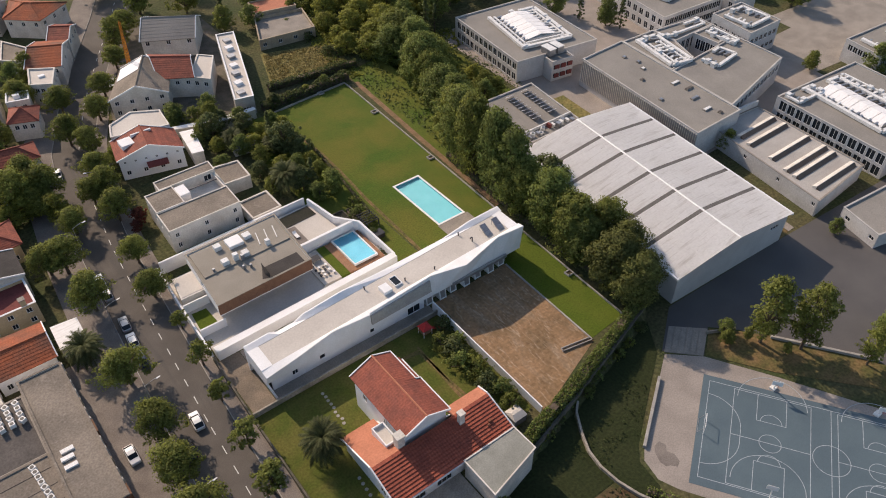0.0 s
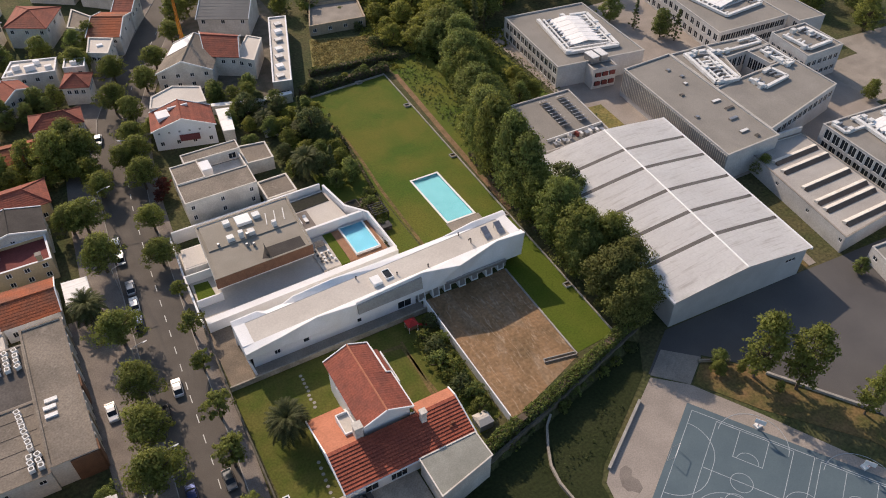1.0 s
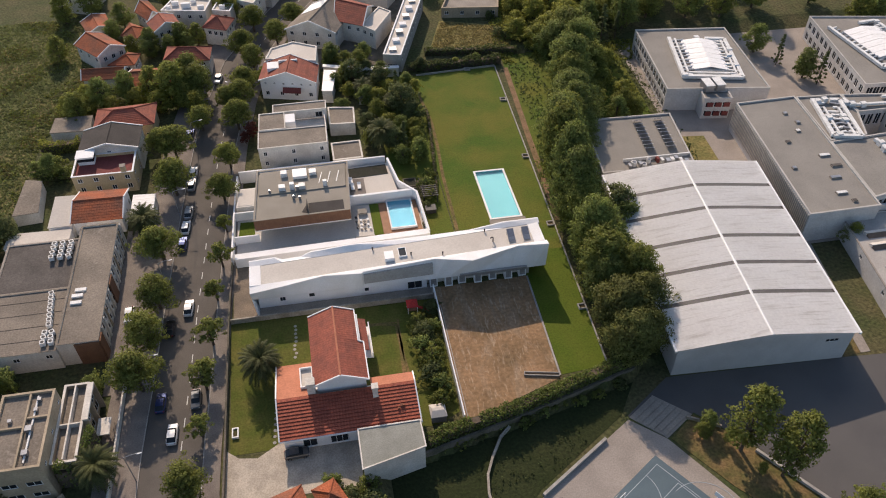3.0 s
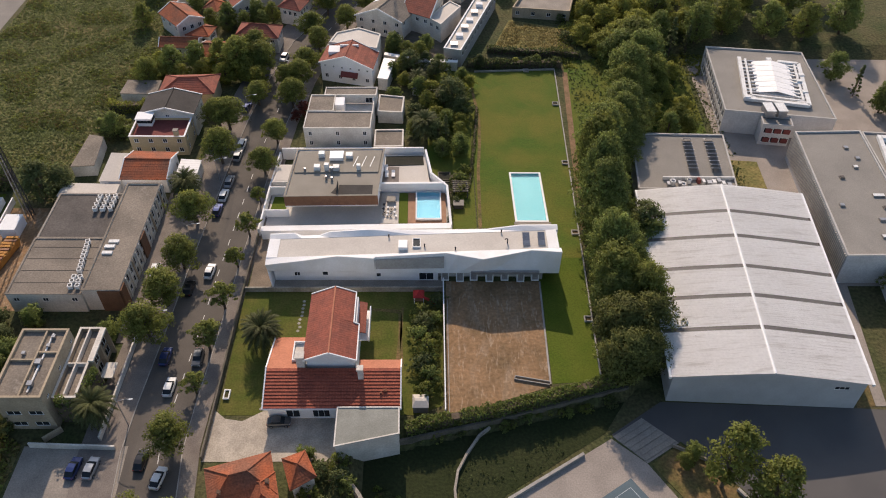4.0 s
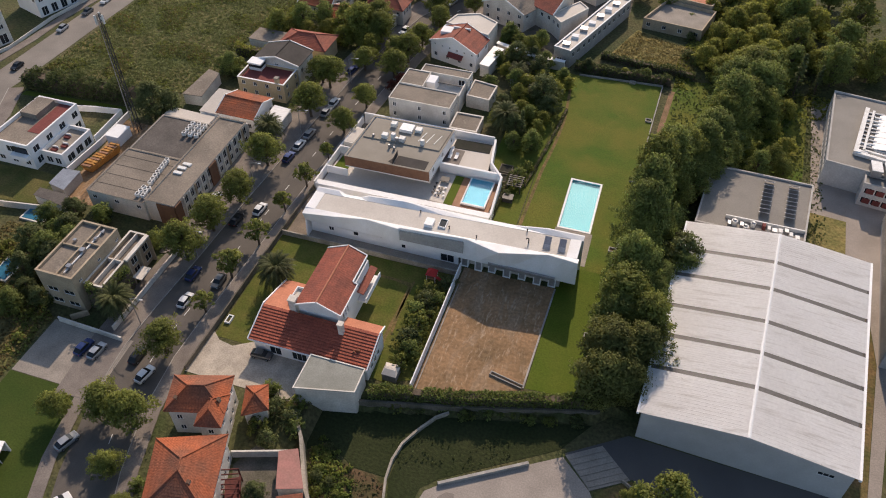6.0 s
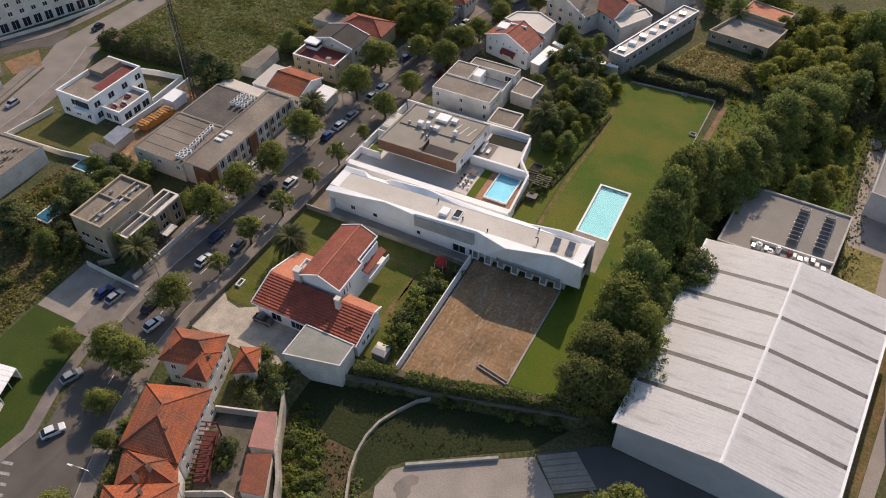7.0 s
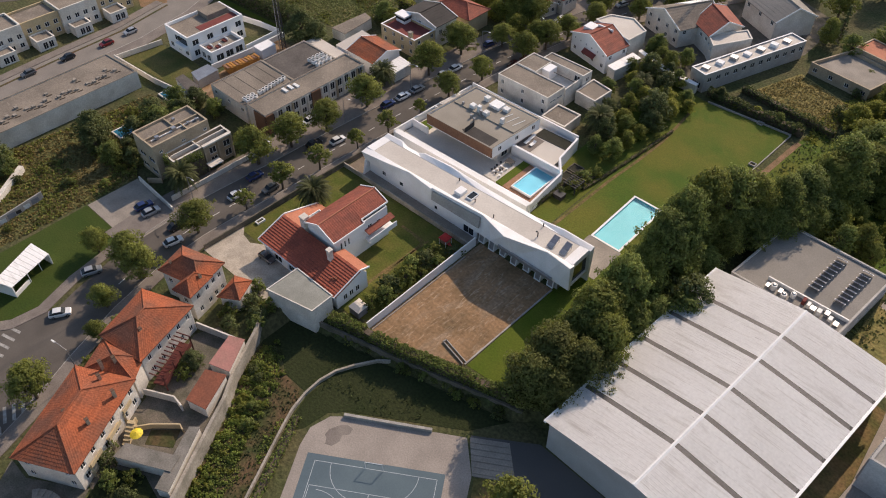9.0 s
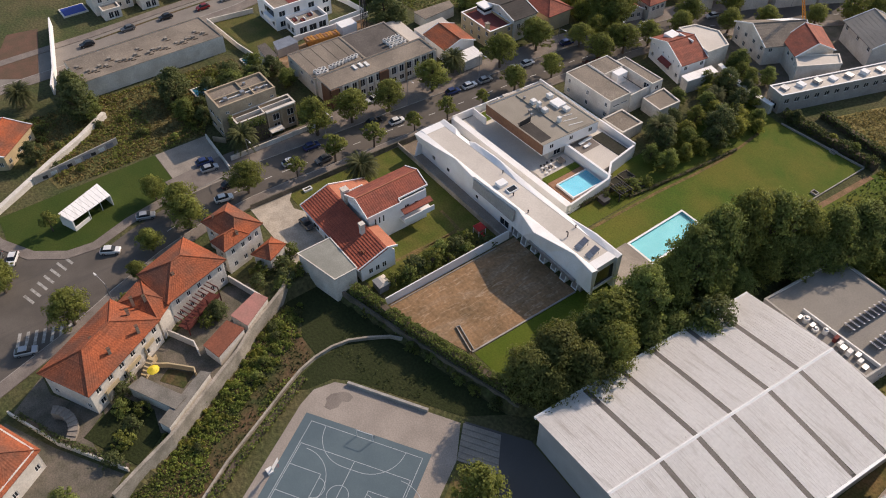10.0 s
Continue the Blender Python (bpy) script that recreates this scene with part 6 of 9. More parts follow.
garden_wall("wall_apartments", [(-95.6, 99.8), (-89.2, 112.4), (-84.6, 126), (-84.4, 144), (-81.0, 161)], 0, 1.0, 0.25, OFFWHITE, "low pale wall before the apartment blocks")
annex("field_shed", "long low shed with a flat grey roof and white walls", [(-23.9, 117.7), (-18.6, 118.2), (-19.7, 129.5), (-23.4, 130.4)], 3.0, OFFWHITE, OLDROOF, 0.0)
for i in range(4):
    y = 44.6 + i * 10.9
    flat_building("row_house", "cream terraced house with a flat parapet roof", "house", rect(-88, y, -78.5 - (i % 2), y + 10.8), 0, 7.6 - 0.5 * (i % 2), CREAM if i % 2 else OFFWHITE, OLDROOF, {1: [(4, 1.3, 1, 2.4), (4, 1.3, 3.6, 5.0)]}, 0.6, group="terrace row")
    flat_building("row_house_garage", "low garage wing of the terraced house", "outbuilding", rect(-78.3 - (i % 2), y + 1, -74.5, y + 6), 0, 3.2, OFFWHITE, OLDROOF, {1: [(2, 1.4, 0.3, 2.3)]}, 0.4, group="terrace garages")
house("shop_house", "white house with an orange pitched tile roof", [(-10.4, 112.2), (-0.6, 112.2), (-0.4, 121.6), (-10.0, 122)], 0, 4.2, 6.0, WHITE, OLDTILE, "gable", 0, 0.4, {0: [(3, 1, 1, 2.4)], 1: [(3, 1, 1, 2.4)]}, 0.7, 0.5)
annex("lean_to", "pale ribbed lean-to roof beside the shop house", [(-15.6, 112.0), (-10.7, 112.0), (-10.8, 121.6), (-15.4, 121.8)], 3.4, WHITE, MEMBRANE, 0.6)
annex("low_store", "low white store with a flat roof", [(-23.5, 107.2), (-10.8, 107.0), (-10.8, 111.4), (-23.2, 111.8)], 3.0, WHITE, MEMBRANE, 0.0)
annex("white_canopy", "pointed white canopy beside the palm", [(0.6, 114.2), (5.4, 114.0), (5.6, 120.2), (0.8, 120.6)], 2.8, OFFWHITE, METALROOF, 0.4)
flat_building("yellow_house", "cream house with a maroon roof terrace", "house", rect(-12.4, 126.4, 0.8, 134.6), 0, 5.6, CREAM, MAROON, {0: [(4, 1.1, 1, 2.3), (4, 1.1, 3.6, 4.8)], 1: [(2, 1.1, 1, 2.3), (2, 1.1, 3.6, 4.8)]}, 0.8, cap=WHITE)
ob = thing("roof_cupola", -9.6, 133.2, 5.0, "small white glazed roof house on the terrace", "roof house")
part("body", bx(B(), -11.6, 131.6, 4.8, -8.2, 134.2, 6.9), WHITE, ob)
part("band", bx(B(), -11.66, 131.54, 5.7, -8.14, 134.26, 6.4), GLASS, ob)
part("roof", bx(B(), -11.9, 131.3, 6.9, -7.9, 134.5, 7.05), WHITE, ob)
ob = thing("chimney", -1.2, 127.0, 5.0, "cream square chimney on the terrace wall", "chimney", "chimneys")
part("shaft", bx(B(), -1.7, 126.5, 4.8, -0.7, 127.5, 7.0), CREAM, ob)
part("cap", bx(B(), -1.8, 126.4, 7.0, -0.6, 127.6, 7.15), CONC, ob)
house("dark_roof_house", "white rear block with a dark pitched roof", [(-11.6, 134.7), (1.2, 134.7), (1.4, 143), (-11.4, 143)], 0, 6.4, 8.2, OFFWHITE, DARKROOF, "gable", 1, 0.3, {1: [(2, 1.1, 3.6, 5)], 0: [(1, 1, 5, 6)]}, 0.9)
house("hip_house", "house with a red hipped tile roof", [(-9.8, 145.6), (3.2, 146.4), (3.2, 154.8), (-9.8, 154)], 0, 5.0, 7.2, CREAM, TILE, "hip", 0, 0.6, {0: [(4, 1, 1, 2.3)]}, 0.75)
annex("grey_shed", "low grey shed with a flat roof", [(-21.5, 149), (-12, 148.6), (-12.2, 155.4), (-21.2, 155.6)], 2.8, OFFWHITE, OLDROOF, 0.0)
far_houses = (
    ([(-4.2, 167.0), (12.0, 167.6), (14.0, 174.6), (-4.2, 175.6)], 3.4, 5.2, OLDTILE, "gable"),
    ([(4.2, 176.6), (15.8, 175.2), (16.2, 182.0), (4.8, 183.6)], 5.0, 7.0, TILE, "hip"),
    ([(-20.5, 189.4), (-13.6, 181.6), (-7.4, 186.6), (-14.4, 195)], 5.0, 7.0, OLDTILE, "gable"),
    ([(-17, 173.2), (-6.6, 172.8), (-6.6, 178), (-17, 178.4)], 3.0, 4.6, OLDTILE, "gable"),
    ([(-22, 207), (-19, 199.6), (-13.4, 202.8), (-16, 211)], 3.0, 4.4, OLDTILE, "gable"),
    ([(-9.4, 197), (-5.3, 194.6), (-3.5, 200), (-8, 204)], 3.0, 4.6, OLDTILE, "hip"),
    ([(-1.8, 198.6), (0.6, 192.8), (6.8, 197.0), (4.8, 202.6)], 5.4, 7.2, TILE, "gable"),
    ([(-6.5, 209.5), (-2.3, 203.4), (0.4, 206.6), (-3.6, 215.5)], 4.0, 6.0, OLDTILE, "gable"),
    ([(14.1, 193.5), (20.2, 190.9), (22.3, 197.3), (16.4, 200.2)], 5.4, 7.6, TILE, "hip"),
    ([(-10.6, 179.4), (-4.6, 178.8), (-3.6, 184), (-6.6, 185.4)], 3.4, 4.8, OLDTILE, "hip"),
    ([(25.4, 217.6), (33.4, 213.9), (39.4, 227.4), (32.2, 231.6)], 6.0, 8.4, OLDTILE, "gable"),
    ([(35.2, 230.6), (39.9, 228), (44.4, 236), (40.0, 239.4)], 6.0, 7.8, TILE, "gable"),
    ([(29, 252), (37.2, 245), (47, 252), (34, 263)], 6.0, 8.4, OLDTILE, "hip"),
    ([(15, 262), (27, 254), (33, 264), (22, 274)], 6.0, 8.4, OLDTILE, "gable"),
    ([(6, 234), (16, 228), (22, 240), (11, 246)], 6.6, 9.0, TILE, "hip"),
    ([(-10, 236), (1, 230), (5, 240), (-5, 247)], 5.6, 7.8, OLDTILE, "gable"),
    ([(-32, 222), (-22, 218), (-18, 229), (-28, 234)], 5.6, 8.0, TILE, "gable"),
    ([(-14, 254), (0, 248), (6, 258), (-8, 266)], 6.0, 8.4, OLDTILE, "hip"),
)
flat_building("flat_house", "low pale house with a flat roof", "house", [(21.6, 230.5), (27, 225.4), (30.4, 232.6), (25, 242.4)], 0, 4.4, OFFWHITE, OLDROOF, {0: [(2, 1.1, 1.4, 2.6)]}, 0.4)
flat_building("flat_house", "pale house with a cluttered flat roof", "house", [(1.4, 205.2), (14.2, 202.6), (15.8, 210), (4.6, 213.4)], 0, 6.0, OFFWHITE, MEMBRANE, {0: [(4, 1.1, 3.4, 4.6)]}, 0.4, cap=WHITE)
flat_building("flat_house", "small pale house with a flat roof", "house", [(16.2, 203), (21.5, 201.4), (22.5, 206), (17.5, 208)], 0, 6.0, OFFWHITE, MEMBRANE, {0: [(2, 1.1, 3.4, 4.6)]}, 0.4, cap=WHITE)
flat_building("flat_house", "white flat-roofed house by the street", "house", [(23.4, 207.4), (28.4, 204.2), (31.6, 212.6), (25.6, 216.4)], 0, 6.6, OFFWHITE, MEMBRANE, {0: [(3, 1.1, 4, 5.2), (3, 1.1, 1, 2.2)], 1: [(3, 1.1, 4, 5.2)]}, 0.4)
for x, y, w in ((5.4, 208.6, 1.0), (8.6, 206.6, 1.3), (10.6, 209.4, 0.8), (13.0, 205.0, 0.9), (3.6, 206.6, 0.7), (19.2, 204.4, 0.8), (27.4, 210.4, 0.8)):
    ob = thing("roof_box", x, y, 5.6, "white box on a flat house roof", "roof unit", "house roof boxes")
    part("case", bx(B(), x - w, y - 0.5, 5.4, x + w, y + 0.5, 6.0 + w * 0.8), WHITE, ob)
for pts, eave, ridge, m, kind in far_houses:
    house("street_house", "white house with an orange tiled roof far down the street", pts, 0, eave, ridge, OFFWHITE, m, kind, 0, 0.4, {0: [(3, 1.1, eave - 2.2, eave - 0.9)], 1: [(3, 1.1, eave - 2.2, eave - 0.9)]}, 1.0, 0.0, "street houses")

# ---- north of the villa ----
flat_building("cubic_house", "pale cubic house with a brown-grey flat roof", "house", [(28.4, 129.4), (44.4, 129.6), (44.6, 136.6), (28.6, 136.6)], 0, 6.2, OFFWHITE, OLDROOF, {0: [(3, 0.9, 1, 2.3), (3, 0.9, 3.8, 5)], 1: [(2, 2.2, 3.9, 4.4)], 3: [(2, 1.2, 3.6, 4.8)]}, 0.22, 0.16, cap=OFFWHITE)
flat_building("cubic_block", "pale west block of the cubic house", "house", [(28.7, 136.7), (35.0, 136.7), (35.0, 143.8), (28.9, 143.8)], 0, 6.3, OFFWHITE, OLDROOF, {3: [(2, 1.2, 3.6, 4.8)]}, 0.22, 0.16, cap=OFFWHITE)
flat_building("cubic_block", "pale rear block behind the roof court", "house", [(32.2, 143.9), (45.2, 143.9), (45.4, 147.6), (32.3, 147.4)], 0, 6.3, OFFWHITE, OLDROOF, {0: [(2, 1.8, 3.8, 5.4)], 1: [(1, 1.2, 3.8, 5.0)]}, 0.22, 0.16, cap=OFFWHITE)
ob = thing("roof_court", 40, 140, 0, "open white roof court between the house blocks", "terrace")
part("court_floor", bx(B(), 35.1, 136.7, 3.0, 44.4, 143.8, 3.4), OFFWHITE, ob)
part("court_wall", bx(B(), 44.42, 136.7, 0, 44.72, 143.8, 5.4), OFFWHITE, ob)
part("store_box", bx(B(), 35.1, 139.4, 3.4, 37.4, 143.0, 6.1), WHITE, ob)
part("pergola_bar", bx(B(), 37.6, 141.2, 5.2, 44.4, 141.35, 5.35), DARKMETAL, ob)
flat_building("low_annex", "low pale annex with a flat roof", "house", [(45.5, 140.6), (51.8, 140.2), (52.2, 147.4), (45.7, 148.4)], 0, 3.6, OFFWHITE, OLDROOF, {1: [(1, 1.2, 1.2, 2.4)]}, 0.3, cap=OFFWHITE)
annex("garden_canopy", "long low white canopy in the gardens", [(46.0, 170.2), (56.4, 166.4), (66.6, 166.2), (66.7, 167.6), (56.6, 168.4), (46.2, 171.6)], 2.6, OFFWHITE, METALROOF, 0.0)
annex("blue_canopy", "small blue and white garden canopy", [(54.0, 153.6), (60.0, 152.8), (61.0, 156.6), (54.8, 157.8)], 2.0, OFFWHITE, SOLAR, 0.3)
flat_building("garage_court", "low dark-roofed garage with white walls", "outbuilding", [(45.2, 126.4), (52.2, 126.6), (52.2, 133.6), (45.2, 133.4)], 0, 3.0, OFFWHITE, OLDROOF, {}, 0.3)
house("white_red_house", "white house with a red tiled roof and terraces", [(29.4, 161), (43.4, 157.4), (44.6, 166), (31.0, 169.4)], 0, 5.6, 8.4, WHITE, TILE, "gable", 1, 0.4, {0: [(6, 0.6, 4.4, 5.1), (4, 1, 1.2, 2.4)], 1: [(2, 1.1, 3.6, 4.8)], 3: [(2, 1.1, 3.6, 4.8)]}, 0.8, 0.5)
flat_building("flat_roof_house", "rear block with a white folded flat roof", "house", [(31.2, 169.8), (44.4, 166.6), (45.2, 174.4), (38.9, 178.0), (32.8, 175.2)], 0, 6.9, OFFWHITE, MEMBRANE, {}, 0.3)
part_ob = thing("dormer_terrace", 33.5, 164, 0, "white stepped terraces in the red roof", "terrace")
part("terrace_box", bx(B(), 31.6, 163.0, 5.4, 34.6, 166.4, 7.6), WHITE, part_ob)
part("terrace_wall", bx(B(), 34.7, 165.4, 5.4, 39.6, 165.8, 8.3), WHITE, part_ob)
part("low_roof", hull8(B(), [(34.8, 158.0, 2.9), (39.4, 156.9, 2.9), (39.6, 158.2, 3.7), (35.0, 159.3, 3.7)], [(34.8, 158.0, 3.1), (39.4, 156.9, 3.1), (39.6, 158.2, 3.9), (35.0, 159.3, 3.9)]), MAROON, part_ob)
annex("glazed_porch", "white glazed porch beside the red-tiled house", [(44.8, 156.2), (47.6, 155.6), (49.4, 166), (46.2, 166.8)], 3.6, OFFWHITE, METALROOF, 0.0)
ob = house("grey_gable_house", "white house with a broad grey gabled roof", [(37.3, 188.2), (50.8, 183.8), (57.0, 197.0), (45.8, 202.5)], 0, 5.5, 8.7, OFFWHITE, OLDROOF, "gable", 1, 0.4, {0: [(4, 1.1, 3.8, 5.0), (4, 1.1, 1, 2.3)], 1: [(3, 1.1, 3.8, 5)]}, 1.0)
lo, hi = Vector((37.3, 188.2, 5.62)), Vector((44.05, 186.0, 8.82))
run = Vector((7.9, 14.0, 0))
sheet_at = lambda f, g, z: tuple(lo.lerp(hi, g) + run * f + Vector((0, 0, z)))
ob = thing("pale_roof_sheet", 44, 198, 7.0, "pale sheet covering on the grey roof slope", "roof sheet")
part("covering", hull8(B(), [sheet_at(0.55, 0.06, 0.1), sheet_at(0.55, 0.92, 0.1), sheet_at(0.97, 0.92, 0.1), sheet_at(0.97, 0.06, 0.1)], [sheet_at(0.55, 0.06, 0.2), sheet_at(0.55, 0.92, 0.2), sheet_at(0.97, 0.92, 0.2), sheet_at(0.97, 0.06, 0.2)]), METALROOF, ob)
house("red_gable_house", "white house with a bright red tiled roof", [(51.6, 190.6), (59.0, 186.0), (63.2, 197.6), (54.2, 204.8)], 0, 6.0, 8.9, OFFWHITE, TILE, "gable", 0, 0.4, {0: [(3, 1.1, 3.8, 5)], 1: [(3, 1.1, 3.8, 5)]}, 0.8)
flat_building("solar_shed", "pale flat block with roof panels", "building", [(58.4, 186.6), (62.2, 182.2), (68.4, 193.6), (65.2, 197.2)], 0, 6.0, OFFWHITE, MEMBRANE, {0: [(2, 1.2, 3.5, 4.8)]}, 0.3)
house("grey_hall", "large house with a pale grey pitched roof", [(56, 214.6), (69, 207.6), (76, 219.6), (64, 228)], 0, 5.6, 9.0, OFFWHITE, SCHOOLROOF, "gable", 0, 0.4, {0: [(3, 1.2, 4, 5.6)]}, 1.2)
flat_building("long_white_block", "long narrow white building with a ribbed white roof", "building", [(62.8, 169.6), (67.6, 168.4), (79.8, 204.6), (74.8, 206)], 0, 5.4, GREYWALL, MEMBRANE, {1: [(12, 1.4, 2.6, 4)], 0: [(2, 1.5, 0.6, 2.4)]}, 0.4, cap=WHITE)
for i in range(7):
    p = Vector((66.0, 172)).lerp(Vector((76.8, 203)), i / 6.5)
    ob = thing("roof_hatch", p.x, p.y, 5.0, "white hatch box on the long white roof", "roof unit", "long roof hatches")
    part("case", bx(B(), p.x - 1.2, p.y - 0.9, 5.0, p.x + 0.8, p.y + 0.9, 5.6 + 0.15 * (i % 3)), WHITE if i % 2 else METAL, ob)
flat_building("ruin", "roofless pale old farm building", "building", [(84.6, 198.6), (102, 196.4), (105.4, 210), (90.4, 213)], 0, 3.4, BEIGE, CONC, {0: [(4, 1.2, 1, 2.2)]}, 0.9)
flat_building("ruin_wing", "low pale old farm wing with a tiled roof", "building", [(91, 213.4), (104, 211), (106, 219), (93, 222)], 0, 4.4, BEIGE, PALETILE, {}, 0.3)

# ---- school ----

def school(name, label, pts, z1, rows={}, roof=None, cap=None):
    return flat_building(name, label, "school building", pts, LZ, z1, SCHOOLWALL, roof or SCHOOLROOF, rows, 0.4, cap=cap or SCHOOLCAP, group="school buildings")


FA = [(13, 1.75, 0.6, 2.7), (13, 1.75, 3.8, 5.9)]
school("school_block", "grey two-storey school block with roof ducts", [(133.8, 140.6), (161.0, 136.6), (164.0, 170.0), (137.4, 173.0)], 4.7, {3: FA, 1: FA, 2: FA})
school("school_stair", "grey projecting stair block with red shutters", [(142.0, 135.2), (149.3, 134.2), (149.9, 138.0), (142.6, 139.2)], 4.2, {0: [(3, 1.7, 0.8, 2.4, 0.6), (3, 1.7, 3.4, 5.0, 0.6)]})
for k in range(3):
    for r in range(2):
        x, z = 143.0 + k * 2.2, LZ + 0.9 + r * 2.7
        ob = thing("red_shutter", x, 134.8 - k * 0.3, z, "dull red shutter panel on the school stair block", "shutter", "red shutters")
        part("panel", hull8(B(), [(x, 134.96 - k * 0.3, z), (x + 1.6, 134.73 - k * 0.3, z), (x + 1.6, 134.73 - k * 0.3, z + 1.3), (x, 134.96 - k * 0.3, z + 1.3)], [(x, 135.06 - k * 0.3, z), (x + 1.6, 134.83 - k * 0.3, z), (x + 1.6, 134.83 - k * 0.3, z + 1.3), (x, 135.06 - k * 0.3, z + 1.3)]), MAROON, ob)
for x in (144.4, 147.4):
    ob = thing("air_handler", x, 139.4, 4.3, "grey air handling unit on the school roof", "roof unit", "air handlers")
    part("case", bx(B(), x - 1.1, 137.6, 4.3, x + 1.1, 141.4, 6.1), METAL, ob)
    part("cowl", bx(B(), x - 1.2, 137.5, 6.1, x + 1.2, 141.5, 6.3), DUCT, ob)
school("solar_annex", "low grey annex with two rows of solar panels", [(105.9, 110.8), (128.6, 110.4), (131.2, 132.0), (108.4, 132.6)], 3.1, {1: [(6, 1.4, 1.6, 2.6)]})
school("long_school_wing", "long grey school wing with a flat roof", [(142.8, 85.8), (159.6, 86.0), (163.4, 129.6), (147.2, 129.0)], 6.2)
bm = B()
for i in range(62):
    a = Vector((147.2, 129.0)).lerp(Vector((142.8, 85.8)), (i + 0.5) / 62)
    bx(bm, a.x - 0.3, a.y - 0.06, LZ + 1.6, a.x - 0.02, a.y + 0.06, 5.7)
ob = thing("louvre_screen", 144.5, 106, LZ, "screen of pale upright louvres along the school wing", "screen")
part("louvres", bm, OFFWHITE, ob)
tagged(ob.children[0], "", "", "", "stuff")
part("glazing_band", pr(B(), [(147.1, 128.8), (147.0, 128.8), (142.62, 86.0), (142.7, 86.0)], LZ + 1.7, 5.5), METAL, ob)
school("court_wing_south", "grey school wing beside a courtyard", [(160.2, 88.9), (191.4, 95.8), (191.9, 111.8), (172.4, 110.6), (162.0, 109.8)], 6.0, {0: [(12, 1.9, 4.4, 6.4)], 1: [(5, 1.8, 4.4, 6.2)], 2: [(6, 1.8, 3.6, 6.8)]})
school("court_wing_east", "grey school wing beside a courtyard", [(184.2, 112.0), (191.9, 112.4), (192.6, 120.3), (183.8, 120.3)], 6.0, {3: [(4, 1.5, 3.6, 6.8)]})
school("court_wing_north", "grey school wing beside a courtyard", [(176.0, 120.4), (192.6, 120.6), (193.0, 126.4), (176.0, 128.6)], 6.0, {0: [(7, 1.5, 3.6, 6.8)]})
school("court_wing_west", "grey school wing with roof ducts", [(162.2, 110.2), (172.3, 111.0), (175.8, 120.4), (175.8, 128.8), (163.8, 129.4)], 6.0, {1: [(4, 1.6, 3.6, 6.8)]})
school("workshop_shed", "low grey school workshops with sawtooth roof strips", [(147.2, 54.6), (167.8, 56.0), (170.2, 87.4), (152.8, 88.8)], 2.6, {3: [(4, 1.0, 2.4, 3.4)]}, roof=WORKROOF, cap=CONC)
school("low_shed", "low grey shed beside the yard", [(147.6, 40.4), (190, 30), (193, 46), (150.4, 50.4)], 2.0, {3: [(2, 1.4, 1.6, 2.6)]})
school("far_school_block", "grey two-storey school block with colonnade", [(172.0, 53.0), (204.0, 51.6), (207.0, 82.8), (174.4, 85.2)], 5.0, {3: [(12, 2.1, 0.4, 3.0), (12, 2.1, 3.7, 6.4)], 2: FA})
school("tower_block", "small grey school block with rooftop plant", [(194.8, 108.8), (209, 108.8), (209.8, 123.4), (196.6, 123.8)], 7.0, {0: [(6, 1.4, 1.6, 3.0), (6, 1.4, 5, 6.6)], 3: [(6, 1.4, 5, 6.6)]})
school("north_school_block", "grey two-storey school block with roof ducts", [(186.6, 133.4), (213.4, 132.0), (216.4, 168.0), (192.4, 172.0)], 5.0, {3: FA, 0: FA})
school("north_stair_block", "small grey block on the school yard", [(214, 128), (224, 127), (225, 150), (215, 152)], 4.6, {3: [(6, 1.5, 3.9, 5.7)]})
school("east_school_block", "grey school block beyond the yard", [(216, 80), (240, 76), (242, 90), (218, 92)], 4.8, {3: [(6, 1.5, 3.9, 5.7)], 0: [(6, 1.5, 3.9, 5.7)]})
for y, x0, x1 in ((81.2, 154.4, 168.6), (77.6, 153.4, 168.4), (70.8, 152.6, 167.8), (65.8, 151.2, 167.4), (63.0, 150.8, 166.8), (57.8, 150.8, 166.4)):
    ob = thing("roof_strip", x0, y, 2.2, "raised sawtooth rooflight strip with a brown pane", "rooflight", "workshop rooflights")
    ring = lambda x: [(x, y, 2.19), (x, y + 1.0, 2.19), (x, y + 1.0, 2.7), (x, y + 0.1, 3.0), (x, y, 3.0)]
    part("kerb", hull8(B(), ring(x0), ring(x1)), OFFWHITE, ob)
    pane = lambda x: [(x, y - 0.95, 2.22), (x, y - 0.02, 2.22), (x, y - 0.02, 2.9), (x, y - 0.12, 2.9)]
    part("glazing", hull8(B(), pane(x0 + 0.15), pane(x1 - 0.15)), STRIPBROWN, ob, "brown sloping rooflight pane")
ob = thing("roof_upstand", 161, 88, 2.2, "pale raised wall at the end of the workshop roof", "parapet")
part("wall", pr(B(), [(152.8, 88.9), (170.2, 87.5), (170.3, 88.1), (152.9, 89.5)], LZ, 4.0), SCHOOLWALL, ob)


